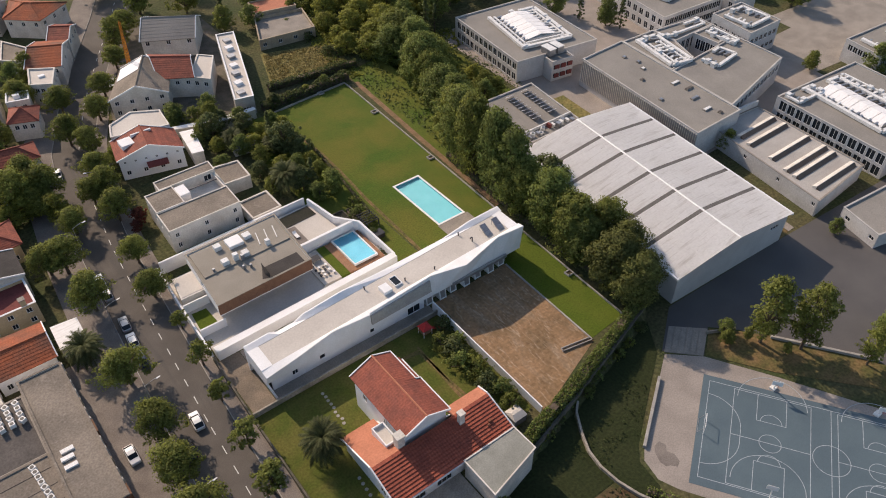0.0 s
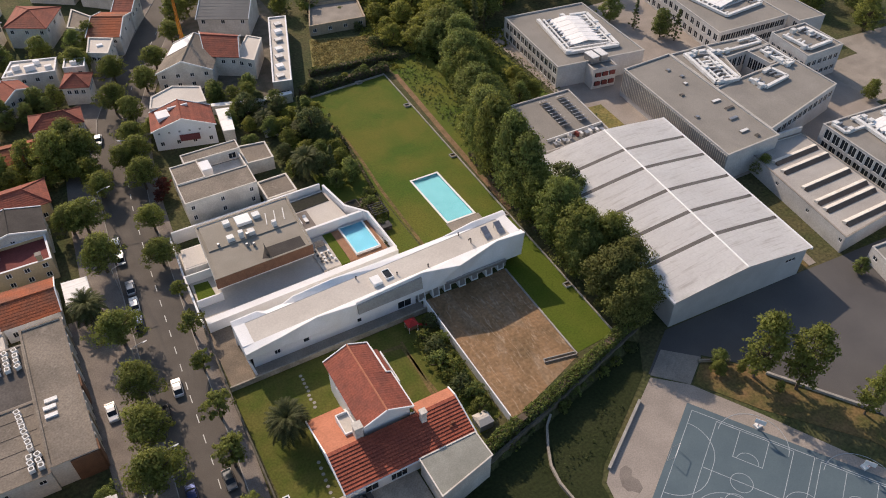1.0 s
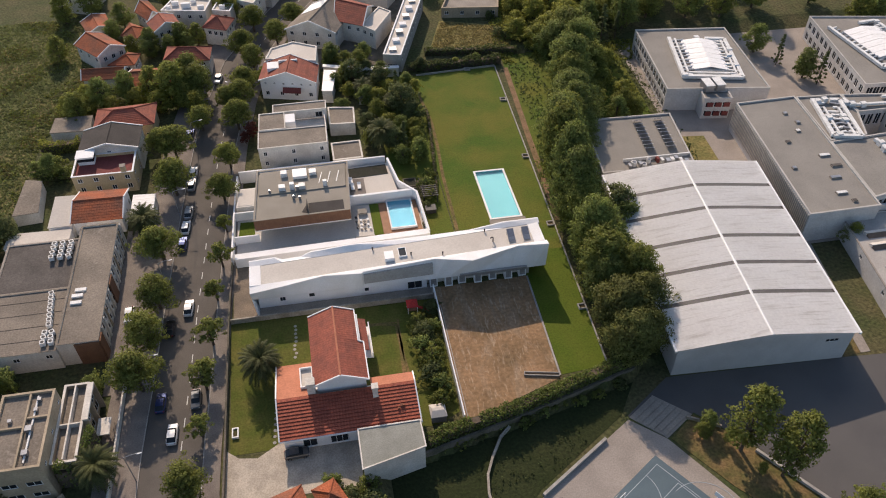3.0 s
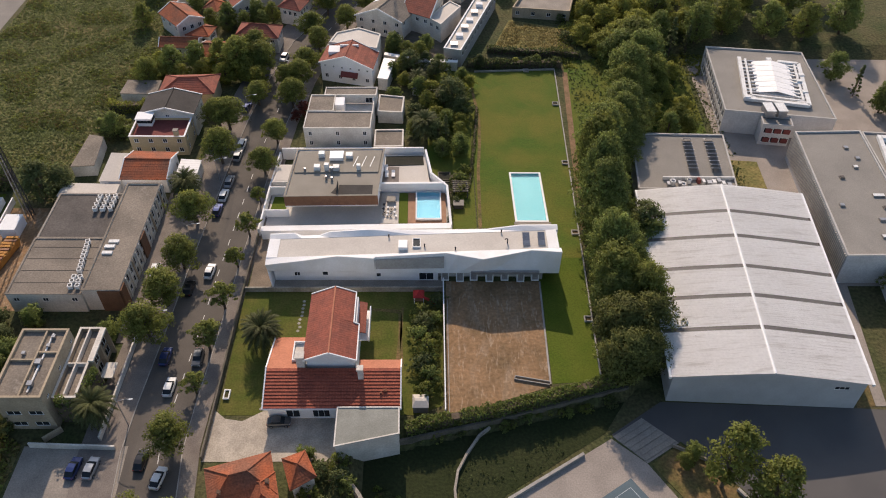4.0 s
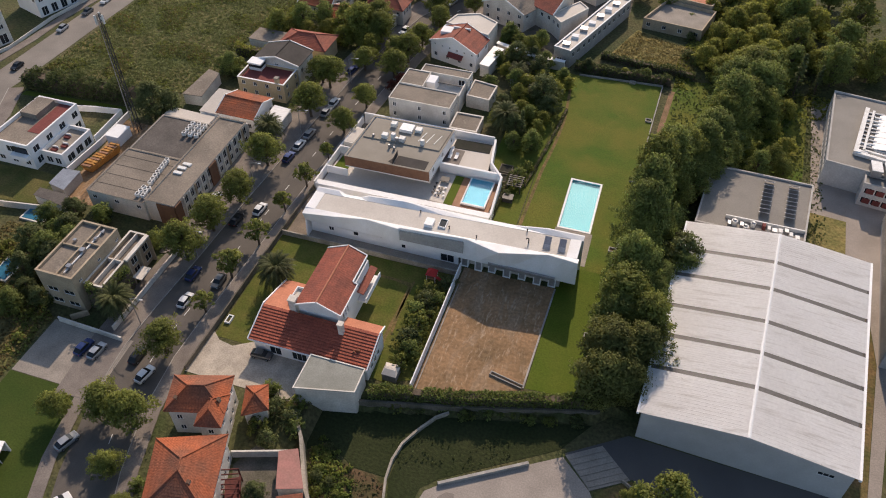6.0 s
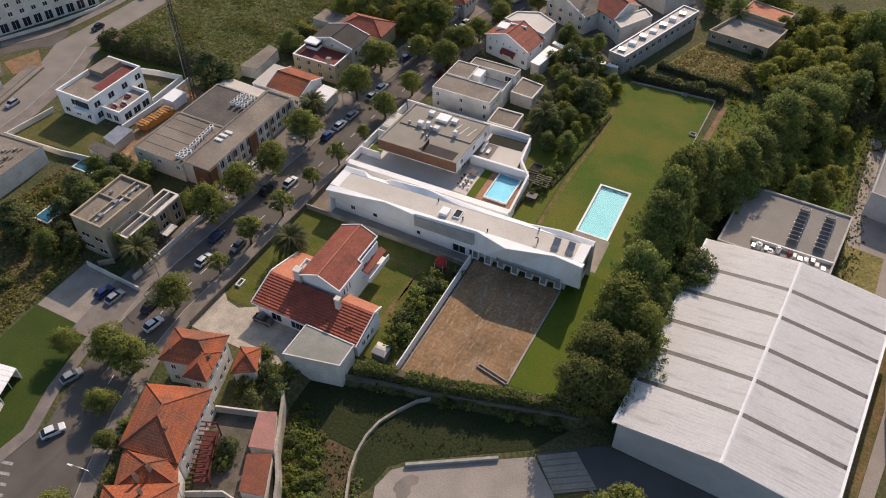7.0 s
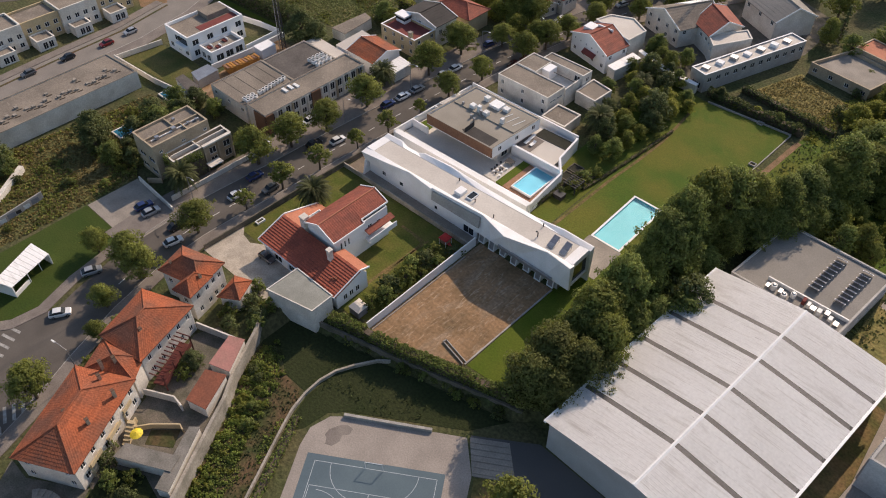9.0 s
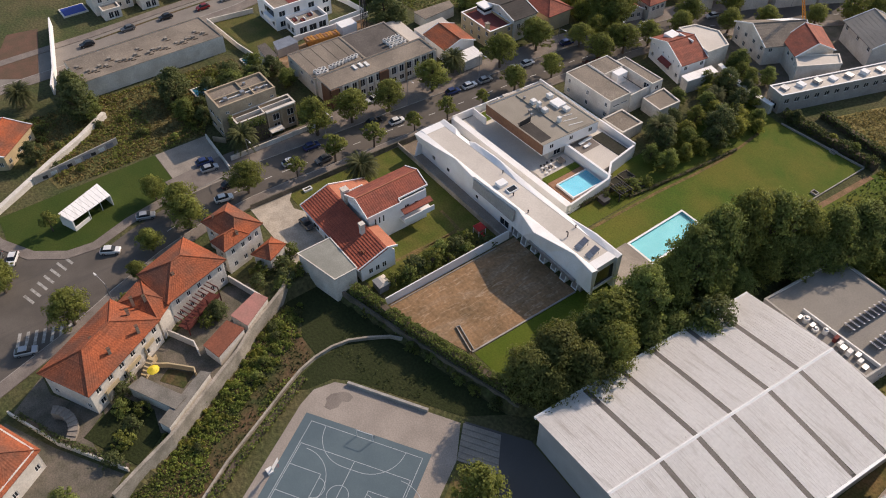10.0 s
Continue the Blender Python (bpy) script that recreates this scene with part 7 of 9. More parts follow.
def duct_ring(x, y, z, w, d, a, r=0.45):
    """A rectangular loop of roof ducts with branches."""
    ob = thing("roof_duct", x, y, z, "pale metal ventilation duct loop on a school roof", "duct", "school roof ducts")
    ca, sa = math.cos(radians(a)), math.sin(radians(a))
    at = lambda u, v, h: (x + u * ca - v * sa, y + u * sa + v * ca, z + h)
    rnd = random.Random(int(x * 7 + y))
    for (u0, v0), (u1, v1) in (((-w, -d), (w, -d)), ((w, -d), (w, d)), ((-w, d), (-w, -d)), ((w, d), (w * 0.3, d))):
        part("duct", beam(B(), at(u0, v0, 0.6), at(u1, v1, 0.6), r * 2, r * 1.6), DUCT, ob)
    for i in range(int(d * 1.1)):
        v = -d + 1.4 + i * 1.8
        for s in (-1, 1):
            b = B()
            beam(b, at(s * (w - 0.5), v, 0.55), at(s * (w - 2.0 - rnd.random()), v + rnd.random(), 0.4), 0.5, 0.5)
            part("branch", b, METAL if rnd.random() < 0.5 else DUCT, ob)
    for i in range(5):
        u, v = (rnd.random() - 0.5) * 2.4 * w, (rnd.random() - 0.5) * 2.2 * d
        if abs(u) > w * 0.7 or abs(v) > d * 0.8:
            c = at(u, v, 0)
            part("plant_box", bx(B(), c[0] - 0.7, c[1] - 0.6, z, c[0] + 0.7, c[1] + 0.6, z + 1.2), DUCT, ob)
    return ob


duct_ring(150.4, 154.2, 4.3, 7.9, 10.6, -12, 0.5)
duct_ring(150.8, 155.0, 4.3, 6.5, 9.4, -12, 0.28)
duct_ring(203, 153, 4.6, 8, 12, 5)
duct_ring(187.4, 70, 4.6, 6.2, 11.6, -8, 0.5)
duct_ring(180.4, 81.2, 4.6, 4.6, 1.9, -4, 0.35)
duct_ring(195.6, 74, 4.6, 1.6, 7.0, -6, 0.3)
duct_ring(228, 84, 4.4, 8, 3.6, -10, 0.5)
duct_ring(168.6, 118.6, 5.6, 3.4, 8.0, -12, 0.5)
duct_ring(168.4, 117.0, 5.6, 1.8, 6.2, -12, 0.28)
duct_ring(183.0, 124.2, 5.6, 8.0, 1.5, -4, 0.35)
duct_ring(188.6, 114, 5.6, 1.6, 4.6, -2, 0.35)
duct_ring(177.6, 106.6, 5.6, 4.6, 2.6, 8, 0.45)
duct_ring(202.4, 116, 6.6, 4.6, 4.6, 2)


def glazed_roof(x, y, z, w, d, a):
    ob = thing("atrium_roof", x, y, z, "pale barrel-vaulted atrium rooflight", "rooflight", "atrium roofs")
    ca, sa = math.cos(radians(a)), math.sin(radians(a))
    n = 6
    for k in range(n):
        bm, prev = B(), None
        v0, v1 = -d + 2 * d * k / n + 0.08, -d + 2 * d * (k + 1) / n - 0.08
        for i in range(9):
            t = i / 8
            u, h = -w + 2 * w * t, 0.5 + 0.9 * (1 - abs(2 * t - 1))
            ring = [(x + u * ca - v * sa, y + u * sa + v * ca, z + hh) for v, hh in ((v0, h), (v1, h), (v1, h - 0.12), (v0, h - 0.12))]
            if prev:
                hull8(bm, prev, ring)
            prev = ring
        part("roof_panel", bm, METALROOF, ob)
    bm = B()
    pts = [(x + u * ca - v * sa, y + u * sa + v * ca) for u, v in ((-w, -d), (w, -d), (w, d), (-w, d))]
    part("kerb", pr(B(), pts, z - 0.1, z + 0.45), DUCT, ob)


glazed_roof(151.0, 155.6, 4.3, 5.0, 8.2, -12)
glazed_roof(203.6, 154, 4.6, 6.0, 8.0, 5)
glazed_roof(187.2, 70, 4.6, 3.9, 9.6, -8)


def solar_row(x, y, n):
    ob = thing("solar_array", x, y, 2.7, "row of tilted solar panels on the annex roof", "solar array", "annex solar arrays")
    for i in range(n):
        yy, xx = y + i * 1.45, x + i * 0.15
        quad = lambda w, e, z: [(xx - w, yy - e, 3.0 + z), (xx + w, yy - e, 3.0 + z), (xx + w, yy - 1.15 + e, 3.75 + z), (xx - w, yy - 1.15 + e, 3.75 + z)]
        panel = part("solar_panel", hull8(B(), quad(1.1, 0, 0), quad(1.1, 0, 0.07)), PANELBACK, ob)
        part("cell_sheet", hull8(B(), quad(0.92, 0.1, 0.075), quad(0.92, 0.1, 0.09)), SOLAR, panel)
        for s in (-0.9, 0.9):
            part("leg", tube(B(), (xx + s, yy - 1.1, 2.7), (xx + s, yy - 1.1, 3.74), 0.04, n=5), METAL, ob)


solar_row(120.2, 118.6, 9)
solar_row(125.6, 118.6, 9)
rnd = random.Random(4)
for i in range(13):
    x, y = 113.2 + i * 1.15 + rnd.uniform(-0.3, 0.3), 112.2 + rnd.random() * 1.4
    if i == 5:
        continue
    ob = thing("roof_plant", x, y, 2.7, "ventilation unit on the annex roof", "roof unit", "annex roof units")
    h = rnd.uniform(0.5, 1.2)
    if i in (1, 3, 4):
        part("cylinder", tube(B(), (x, y, 2.7), (x, y, 2.7 + h), 0.5 + 0.2 * rnd.random(), n=14), DUCT, ob)
        part("cowl", tube(B(), (x, y, 2.7 + h), (x, y, 2.95 + h), 0.45, 0.2, n=12), METAL, ob)
    else:
        w = rnd.uniform(0.3, 0.55)
        part("case", bx(B(), x - w, y - 0.6, 2.7, x + w, y + 0.6, 2.7 + h), DUCT if i % 2 else MAROON if i == 6 else METAL, ob)
ob = thing("roof_screen", 120, 114.8, 2.7, "low pale screen wall on the annex roof", "screen")
part("rail", bx(B(), 112.2, 114.4, 2.7, 128.8, 114.7, 3.5), DUCT, ob)
for i, (x, y) in enumerate(((158.3, 118.6), (156.5, 115.3), (151.8, 111.4), (148.0, 101.7), (157.4, 105.0), (158.0, 100.9), (155.4, 96.9), (153.7, 91.6), (155.0, 88.6), (157.2, 122.8))):
    ob = thing("roof_vent_box", x, y, 5.8, "low dark vent box on the school roof", "roof unit", "school vent boxes")
    w = 1.3 if i in (4, 5, 6, 7) else 0.55
    part("kerb", bx(B(), x - w, y - 0.5, 5.79, x + w, y + 0.5, 6.1), CONC, ob)
    part("lid", bx(B(), x - w + 0.1, y - 0.4, 6.1, x + w - 0.1, y + 0.4, 6.22), (METAL, DUCT, DARKFELT)[i % 3], ob)


# ---- plants ----
def leaves(bm, rnd, centre, radii, n, size, normals=None, core=None):
    """n leaf clumps, each one small bent quad, on and within an ellipsoid."""
    for _ in range(n):
        while True:
            d = Vector((rnd.uniform(-1, 1), rnd.uniform(-1, 1), rnd.uniform(-1, 1)))
            if 0.05 < d.length < 1:
                break
        d.normalize()
        r = rnd.random() ** 0.35 * (1.25 if rnd.random() < 0.12 else 1.0)
        p = Vector(centre) + Vector((d.x * radii[0], d.y * radii[1], d.z * radii[2])) * r
        nrm = (d + Vector((rnd.uniform(-1, 1), rnd.uniform(-1, 1), rnd.uniform(-0.4, 1))) * 0.8).normalized()
        a = nrm.orthogonal().normalized()
        a.rotate(Matrix.Rotation(rnd.uniform(0, 6.3), 3, nrm))
        b = nrm.cross(a)
        s = size * rnd.uniform(0.6, 1.35)
        v = [bm.verts.new(p + a * s * u + b * s * w + nrm * s * q) for u, w, q in ((-0.5, -0.12, 0), (0.05, -0.5, -0.15), (0.55, 0.1, 0), (-0.05, 0.5, -0.15))]
        f = bm.faces.new(v)
        if normals is not None:
            f.smooth = True
            out = (p - core).normalized() if core is not None else d
            normals += [(nrm * 0.75 + out * 0.6 + d * 0.1 + Vector((0, 0, 0.15))).normalized()] * 4


def plain_mesh(name, bm, material):
    me = bpy.data.meshes.new(name)
    bm.to_mesh(me)
    bm.free()
    me.materials.append(material)
    return me


def limb(bm, p, q, r0, r1):
    tube(bm, p, q, r0, r1, 6)


def make_tree(seed, height, radius, material, label, clumps=22, per=120, size=0.5, base=0.3, name="tree", tall=0.0):
    """A tree at the origin: a tapered trunk with limbs, and a crown of leaf clumps with gaps."""
    rnd = random.Random(seed)
    ob = new(name)
    ORIGIN[ob.name] = None
    tagged(ob, label, "tree", "trees")
    z0 = height * base
    bm = B()
    limb(bm, (0, 0, -0.3), (0.05, 0, z0), radius * 0.075 + 0.05, radius * 0.055 + 0.03)
    limb(bm, (0.05, 0, z0), (0.0, 0.1, height * 0.8), radius * 0.055 + 0.03, 0.03)
    crown, normals = B(), []
    heart = Vector((0, 0, z0 + 0.35 * (height - z0)))
    ph = [rnd.uniform(0, 6.28) for _ in range(3)]
    for i in range(clumps):
        f = (i + 0.5) / clumps
        w = math.sin(math.pi * (0.06 + 0.9 * f) ** 0.85) ** 0.55 * (1.05 - 0.3 * f)
        if tall:
            w = max(0.12, (1 - f) ** 0.8)
        a = i * 2.4 + rnd.uniform(-0.6, 0.6)
        w *= 1 + 0.16 * math.sin(2 * a + ph[0]) + 0.12 * math.sin(3 * a + ph[1]) + 0.14 * math.sin(7 * f + ph[2])
        k = 0.25 + 0.6 * math.sqrt(rnd.random())
        rr = radius * rnd.choice((0.14, 0.18, 0.22, 0.26, 0.3, 0.36)) * (0.6 if tall else 1)
        if not tall and rnd.random() < 0.3:
            k, rr = rnd.uniform(0.86, 1.16), radius * rnd.uniform(0.1, 0.17)
        c = (math.cos(a) * w * radius * k, math.sin(a) * w * radius * k, z0 + rr * 0.4 + f * (height - z0 - rr * 0.9))
        flat = rr * rnd.uniform(0.45, 0.85)
        leaves(crown, rnd, c, (rr * rnd.uniform(0.9, 1.5), rr * rnd.uniform(0.9, 1.5), flat), int(per * (rr / radius / 0.3) ** 1.7) + 8, size, normals, heart)
        if i % 4 == 0:
            limb(bm, (0.03, 0, z0 + (c[2] - z0) * 0.35), c, radius * 0.03 + 0.02, 0.02)
    trunk = new("trunk", plain_mesh("trunk", bm, BARK))
    trunk.parent = ob
    top = new("crown", plain_mesh("crown", crown, material))
    top.data.normals_split_custom_set_from_vertices(normals)
    top.parent = ob
    return ob


def make_palm(seed, height, radius, n=100):
    """A date palm: a ringed trunk and arching fronds, each a midrib with two rows of narrow leaflets."""
    rnd = random.Random(seed)
    ob = new("palm_tree")
    ORIGIN[ob.name] = None
    tagged(ob, "date palm with a thick trunk and arching fronds", "palm tree", "palms")
    bm = B()
    for i in range(6):
        limb(bm, (0, 0, height * i / 6), (0, 0, height * (i + 1) / 6 + 0.05), 0.42 - 0.02 * i + 0.05 * (i % 2), 0.40 - 0.02 * i)
    trunk = new("trunk", plain_mesh("trunk", bm, BARK))
    trunk.parent = ob
    bm = B()
    for i in range(n):
        a = i * 2.4 + rnd.uniform(-0.15, 0.15)
        up = 1.2 - 1.5 * (i / n) ** 0.85
        length, prev = radius * rnd.uniform(0.9, 1.12), None
        side = Vector((-math.sin(a), math.cos(a), 0))
        for k in range(15):
            f = k / 14
            r = length * f * (math.cos(up) * (1 - 0.25 * f) + 0.3 * f * max(0.0, math.sin(up)))
            p = Vector((math.cos(a) * r, math.sin(a) * r, height + 0.2 + length * (math.sin(up) * f - 0.5 * f * f)))
            if prev is not None:
                along = (p - prev).normalized()
                w = radius * 0.12 * math.sin(math.pi * min(1, 0.15 + 0.85 * f)) ** 0.6 + 0.06
                for e in (-1, 1):
                    tip = p + side * e * w + along * w * 0.9 - Vector((0, 0, w * 0.3))
                    bm.faces.new([bm.verts.new(prev), bm.verts.new(prev.lerp(p, 0.95)), bm.verts.new(tip)])
                bm.faces.new([bm.verts.new(prev - side * 0.05), bm.verts.new(prev + side * 0.05), bm.verts.new(p)])
            prev = p
    top = new("crown", plain_mesh("crown", bm, LEAFP))
    top.parent = ob
    return ob


KINDS = {
    "street": [make_tree(s, 6.8, 3.2, LEAFB, "leafy green street tree beside the road", 90, 105, 0.23, 0.3) for s in (1, 2, 3)],
    "young": [make_tree(s, 5.0, 1.9, LEAFB, "young street tree with a small round crown", 36, 80, 0.24, 0.4) for s in (11, 12)],
    "big": [make_tree(s, 12.5, 4.8, m, "tall broad green tree in a dense row", 100, 95, 0.38, 0.12) for s, m in ((21, LEAF), (22, LEAFB), (23, LEAF), (24, LEAF), (25, LEAFB))],
    "belt": [make_tree(s, 13.6, 5.0, m, "tall broad green tree in a dense belt", 200, 105, 0.32, 0.1) for s, m in ((121, LEAF), (122, LEAFB), (123, LEAF), (124, LEAFB), (125, LEAF))],
    "shadebelt": [make_tree(s, 13.2, 5.0, LEAFE, "tall belt-end tree with shade put into its leaf colour", 200, 105, 0.32, 0.1) for s in (126, 127)],
    "yard": [make_tree(s, 10.6, 2.9, LEAFB, "tall airy green tree in the yard planting", 84, 70, 0.28, 0.2) for s in (81, 82)],
    "dark": [make_tree(s, 9.0, 3.8, m, "dense green garden tree", 70, 105, 0.34, 0.1) for s, m in ((31, LEAFD), (32, LEAF), (33, LEAFD))],
    "shrub": [make_tree(s, 2.4, 1.7, m, "rounded green garden shrub", 28, 46, 0.22, 0.05, "shrub") for s, m in ((41, LEAF), (42, LEAFB), (43, LEAFD))],
    "lush": [make_tree(s, 9.0, 5.0, LEAFY, "broad bright green tree in the wood", 84, 85, 0.42, 0.1) for s in (91, 92)],
    "crop": [make_tree(s, 1.1, 1.1, m, "low leafy vegetable clump in the garden", 12, 26, 0.26, 0.02, "vegetable_clump") for s, m in ((95, LEAFC), (96, LEAFY), (97, LEAFC))],
    "cypress": [make_tree(s, 13, 2.6, LEAFD, "tall narrow dark conifer", 40, 75, 0.45, 0.06, "conifer", 1.0) for s in (51,)],
    "red": [make_tree(s, 4.5, 2.2, LEAFR, "small tree with dark red leaves", 20, 70, 0.32, 0.3) for s in (61,)],
    "palm": [make_palm(s, 4.8, 4.9) for s in (71, 72)],
}
USED = {}
plants = random.Random(99)


def plant(kind, x, y, scale=1.0, z=None, tall=1.0):
    n = USED.get(kind, 0)
    USED[kind] = n + 1
    kinds = KINDS[kind]
    ob = kinds[n % len(kinds)]
    zz = ground_z(x, y) if z is None else z
    m = Matrix.Translation((*site(x, y), zz)) @ Matrix.Rotation(plants.uniform(0, 6.28), 4, "Z") @ Matrix.Diagonal((scale, scale, scale * tall * plants.uniform(0.92, 1.08), 1))
    if n < len(kinds):
        ob.matrix_basis = m
        return ob
    s = ob.matrix_basis.to_scale()
    return copy_thing(ob, m @ Matrix.Diagonal((1 / s.x, 1 / s.y, 1 / s.z, 1)))


# street rows
for x, y, s in ((8.0, 101.4, 1.14), (8.2, 87.6, 1.1), (7.2, 77.4, 1.16), (6.6, 68.0, 1.2), (9.4, 123, 1.14), (8.7, 136.9, 1.15), (14.2, 148.4, 0.9), (5.8, 138.6, 1.0), (20.9, 155.6, 0.9), (15.6, 45.2, 1.0), (19.9, 119.5, 0.9), (21.2, 131.4, 0.85), (13.4, 30.6, 1.0), (18.6, 30.4, 1.1), (5.8, 28.0, 0.8), (20.2, 21.4, 0.7), (23.2, 147, 1.0), (24.2, 156, 1.0), (25.4, 165, 0.95), (30.6, 168, 0.7), (27.4, 176, 0.95), (24.4, 183, 1.0), (34.2, 190, 1.0), (27.6, 199, 1.0)):
    plant("street", x, y, s * 1.22)
for x, y, s in ((39.4, 201, 1.0), (56.6, 231, 1.2), (47.4, 214, 1.0), (14.3, -5.6, 0.9), (30.0, 2.4, 1.1), (26, 16.5, 0.6), (20.4, 208, 1.1), (13, 164, 1.3), (7.4, 163, 1.4), (11, 168, 1.3)):
    plant("street", x, y, s * 1.15)
for x, y, s in ((19.9, 97.4, 1.0), (19.0, 88.0, 0.9), (18.4, 76.6, 1.15), (17.5, 66.4, 1.25), (17.1, 56.6, 0.9), (20.6, 108.2, 0.75), (2.6, 7, 0.8), (11.4, -4.2, 0.8)):
    plant("young", x, y, s * 1.3)
# tree belt between lawn and hall: an outer row along the lawn, an inner row along the hall
belt_rng = random.Random(8)
for x, y, s, h in ((93.4, 60.8, 1.02, 0.98), (97.2, 62.4, 0.82, 0.95), (93.6, 66.4, 1.12, 1.0), (98.6, 68.8, 0.98, 1.0)):
    plant("shadebelt", x, y, s, None, h)
for x, y, s, h in ((94.0, 73.4, 1.06, 0.95), (94.8, 80.0, 1.11, 1.07), (94.6, 86.6, 1.11, 1.12), (95.0, 93.2, 1.17, 1.22), (95.8, 99.8, 1.17, 1.27), (95.6, 106.4, 1.17, 1.32), (96.4, 113.0, 1.17, 1.32), (98.4, 119.6, 1.17, 1.27), (100.6, 126.2, 1.17, 1.27), (105.2, 132.8, 1.1, 1.08), (107.6, 139.6, 1.12, 1.04), (109.8, 146.4, 1.15, 0.99), (111.6, 153.2, 1.2, 0.95), (114.0, 160.0, 1.25, 0.95), (117.0, 166.0, 1.22, 0.95), (113.6, 170.4, 1.3, 0.90), (117.6, 175.6, 1.4, 0.86), (119.0, 168.0, 1.17, 0.86)):
    plant("belt", x + belt_rng.uniform(-0.7, 0.7), y + belt_rng.uniform(-1.6, 1.6), s * belt_rng.uniform(0.84, 1.1), None, h * belt_rng.uniform(0.84, 1.12))
for x, y, s, h in ((99.4, 75.6, 0.98, 1.0), (99.6, 82.6, 0.95, 1.0), (99.8, 89.6, 0.9, 0.95), (99.6, 103.0, 0.8, 0.88), (100.2, 110.0, 0.8, 0.88), (101.4, 116.8, 0.82, 0.88), (103.0, 123.4, 0.88, 0.88), (107.4, 130.0, 1.00, 0.84), (109.2, 137.0, 1.00, 0.80), (110.4, 143.6, 1.00, 0.80), (112.0, 150.0, 1.00, 0.76), (114.4, 156.4, 1.00, 0.76)):
    plant("belt", x + belt_rng.uniform(-0.7, 0.7), y + belt_rng.uniform(-1.6, 1.6), s * belt_rng.uniform(0.84, 1.1), None, h * belt_rng.uniform(0.84, 1.12))
plant("dark", 103.6, 96.6, 1.35, None, 1.1)
plant("dark", 103.6, 94.0, 1.2)
for x, y, s in ((113.0, 158, 0.9), (120, 160, 0.9), (105.8, 133.6, 0.8), (121, 177, 1.0), (122.4, 141.2, 0.62), (119.0, 137.0, 0.62), (125.2, 139.0, 0.5), (127, 185, 0.8), (138, 184, 1.0), (147.6, 189, 1.0), (160, 187, 0.9), (171, 186, 0.9), (173, 166, 0.7), (179.8, 150, 0.7), (128, 196, 1.0), (141, 199, 1.0), (156, 202, 1.0), (172, 203, 1.0)):
    plant("big", x, y, s)
for x, y, s in ((128.4, 176, 1.0), (134, 179, 0.8), (64.0, 154, 0.7), (182, 146, 0.8), (176, 158, 0.7), (84, 222, 0.8), (62.6, 131, 0.7), (132, 120.4, 0.3)):
    plant("cypress", x, y, s)
for x, y, s in ((125.6, 25.4, 0.6), (153.4, 83.4, 0.5), (145.6, 48.4, 0.36), (100.6, 43.0, 0.3), (102.2, 44.6, 0.34)):
    plant("big", x, y, s)
for x, y, s in ((105.8, 39.2, 1.45), (110.4, 33.4, 1.4), (116.6, 23.6, 0.95), (104.2, 41.0, 0.35), (107.0, 34.4, 0.3)):
    plant("yard", x, y, s, None, 1.15)
# west garden of the lawn
for x, y, s in ((63.6, 153.0, 0.8), (66.8, 144, 0.8), (62.8, 138, 0.8), (58, 147, 0.8), (61.6, 126.4, 0.7), (66.2, 133.6, 0.6), (69.2, 157.6, 0.75), (52, 158.4, 0.7), (60.4, 160.4, 0.8), (56, 153.4, 0.8), (48.6, 176, 0.8), (66.2, 114.6, 0.4), (73, 168.6, 0.5), (78, 168.8, 0.45), (83, 169.6, 0.42), (89, 170, 0.42), (53.6, 165, 0.7), (49.4, 150, 0.6), (57.6, 168, 0.8), (60.2, 141, 0.95), (64.6, 148, 0.95), (66.2, 139, 0.8), (59, 153, 0.9), (62.4, 157.4, 0.95), (65.8, 127.6, 0.6), (60.6, 132, 0.7), (55, 142, 0.7), (54.6, 135.4, 0.55), (66.6, 152.4, 0.8), (67.4, 160, 0.7)):
    k = int(x * 7 + y) % 4
    plant(("dark", "big", "lush", "dark")[k], x, y, s * (1.0, 0.62, 0.6, 0.85)[k] * plants.uniform(0.85, 1.15))
for x, y, s in ((-27.6, 110, 1.25), (-24, 112.4, 0.8), (-16.2, 72.4, 0.6), (-22.6, 71.4, 0.7), (-19.2, 65.6, 0.8), (-18.4, 58.4, 0.95), (-20.4, 53, 0.8), (-17.2, 49.6, 0.6), (-26.4, 68, 0.7), (-40, 26.2, 1.0), (-35, 24.6, 0.8), (-31, 27, 0.7), (-13.6, 48.4, 0.55), (3.2, 70.6, 0.4), (-1.6, 69.4, 0.5), (-27.4, 46.6, 1.05), (-24.4, 45.0, 0.9), (-17.4, 45.0, 0.7), (-32.2, 25.4, 1.15), (-24.4, 60.4, 0.85), (-20.6, 65.0, 0.7), (-22.0, 10.8, 0.7), (-16.4, 57.4, 0.9), (-15.6, 62.4, 0.85)):
    plant("dark", x, y, s)
for x, y, s in ((-18.6, 134, 0.7), (-16.4, 158, 0.9), (-11.4, 164, 0.9), (-5, 166, 0.9), (1.4, 166, 0.9), (-20, 216, 1.0), (-28, 213, 0.9), (-1, 191, 0.8), (7.4, 193, 0.8), (-26, 190, 0.8), (90, 214, 0.8), (82, 217, 0.8), (96, 226, 0.9)):
    plant("big", x, y, s * 0.8)
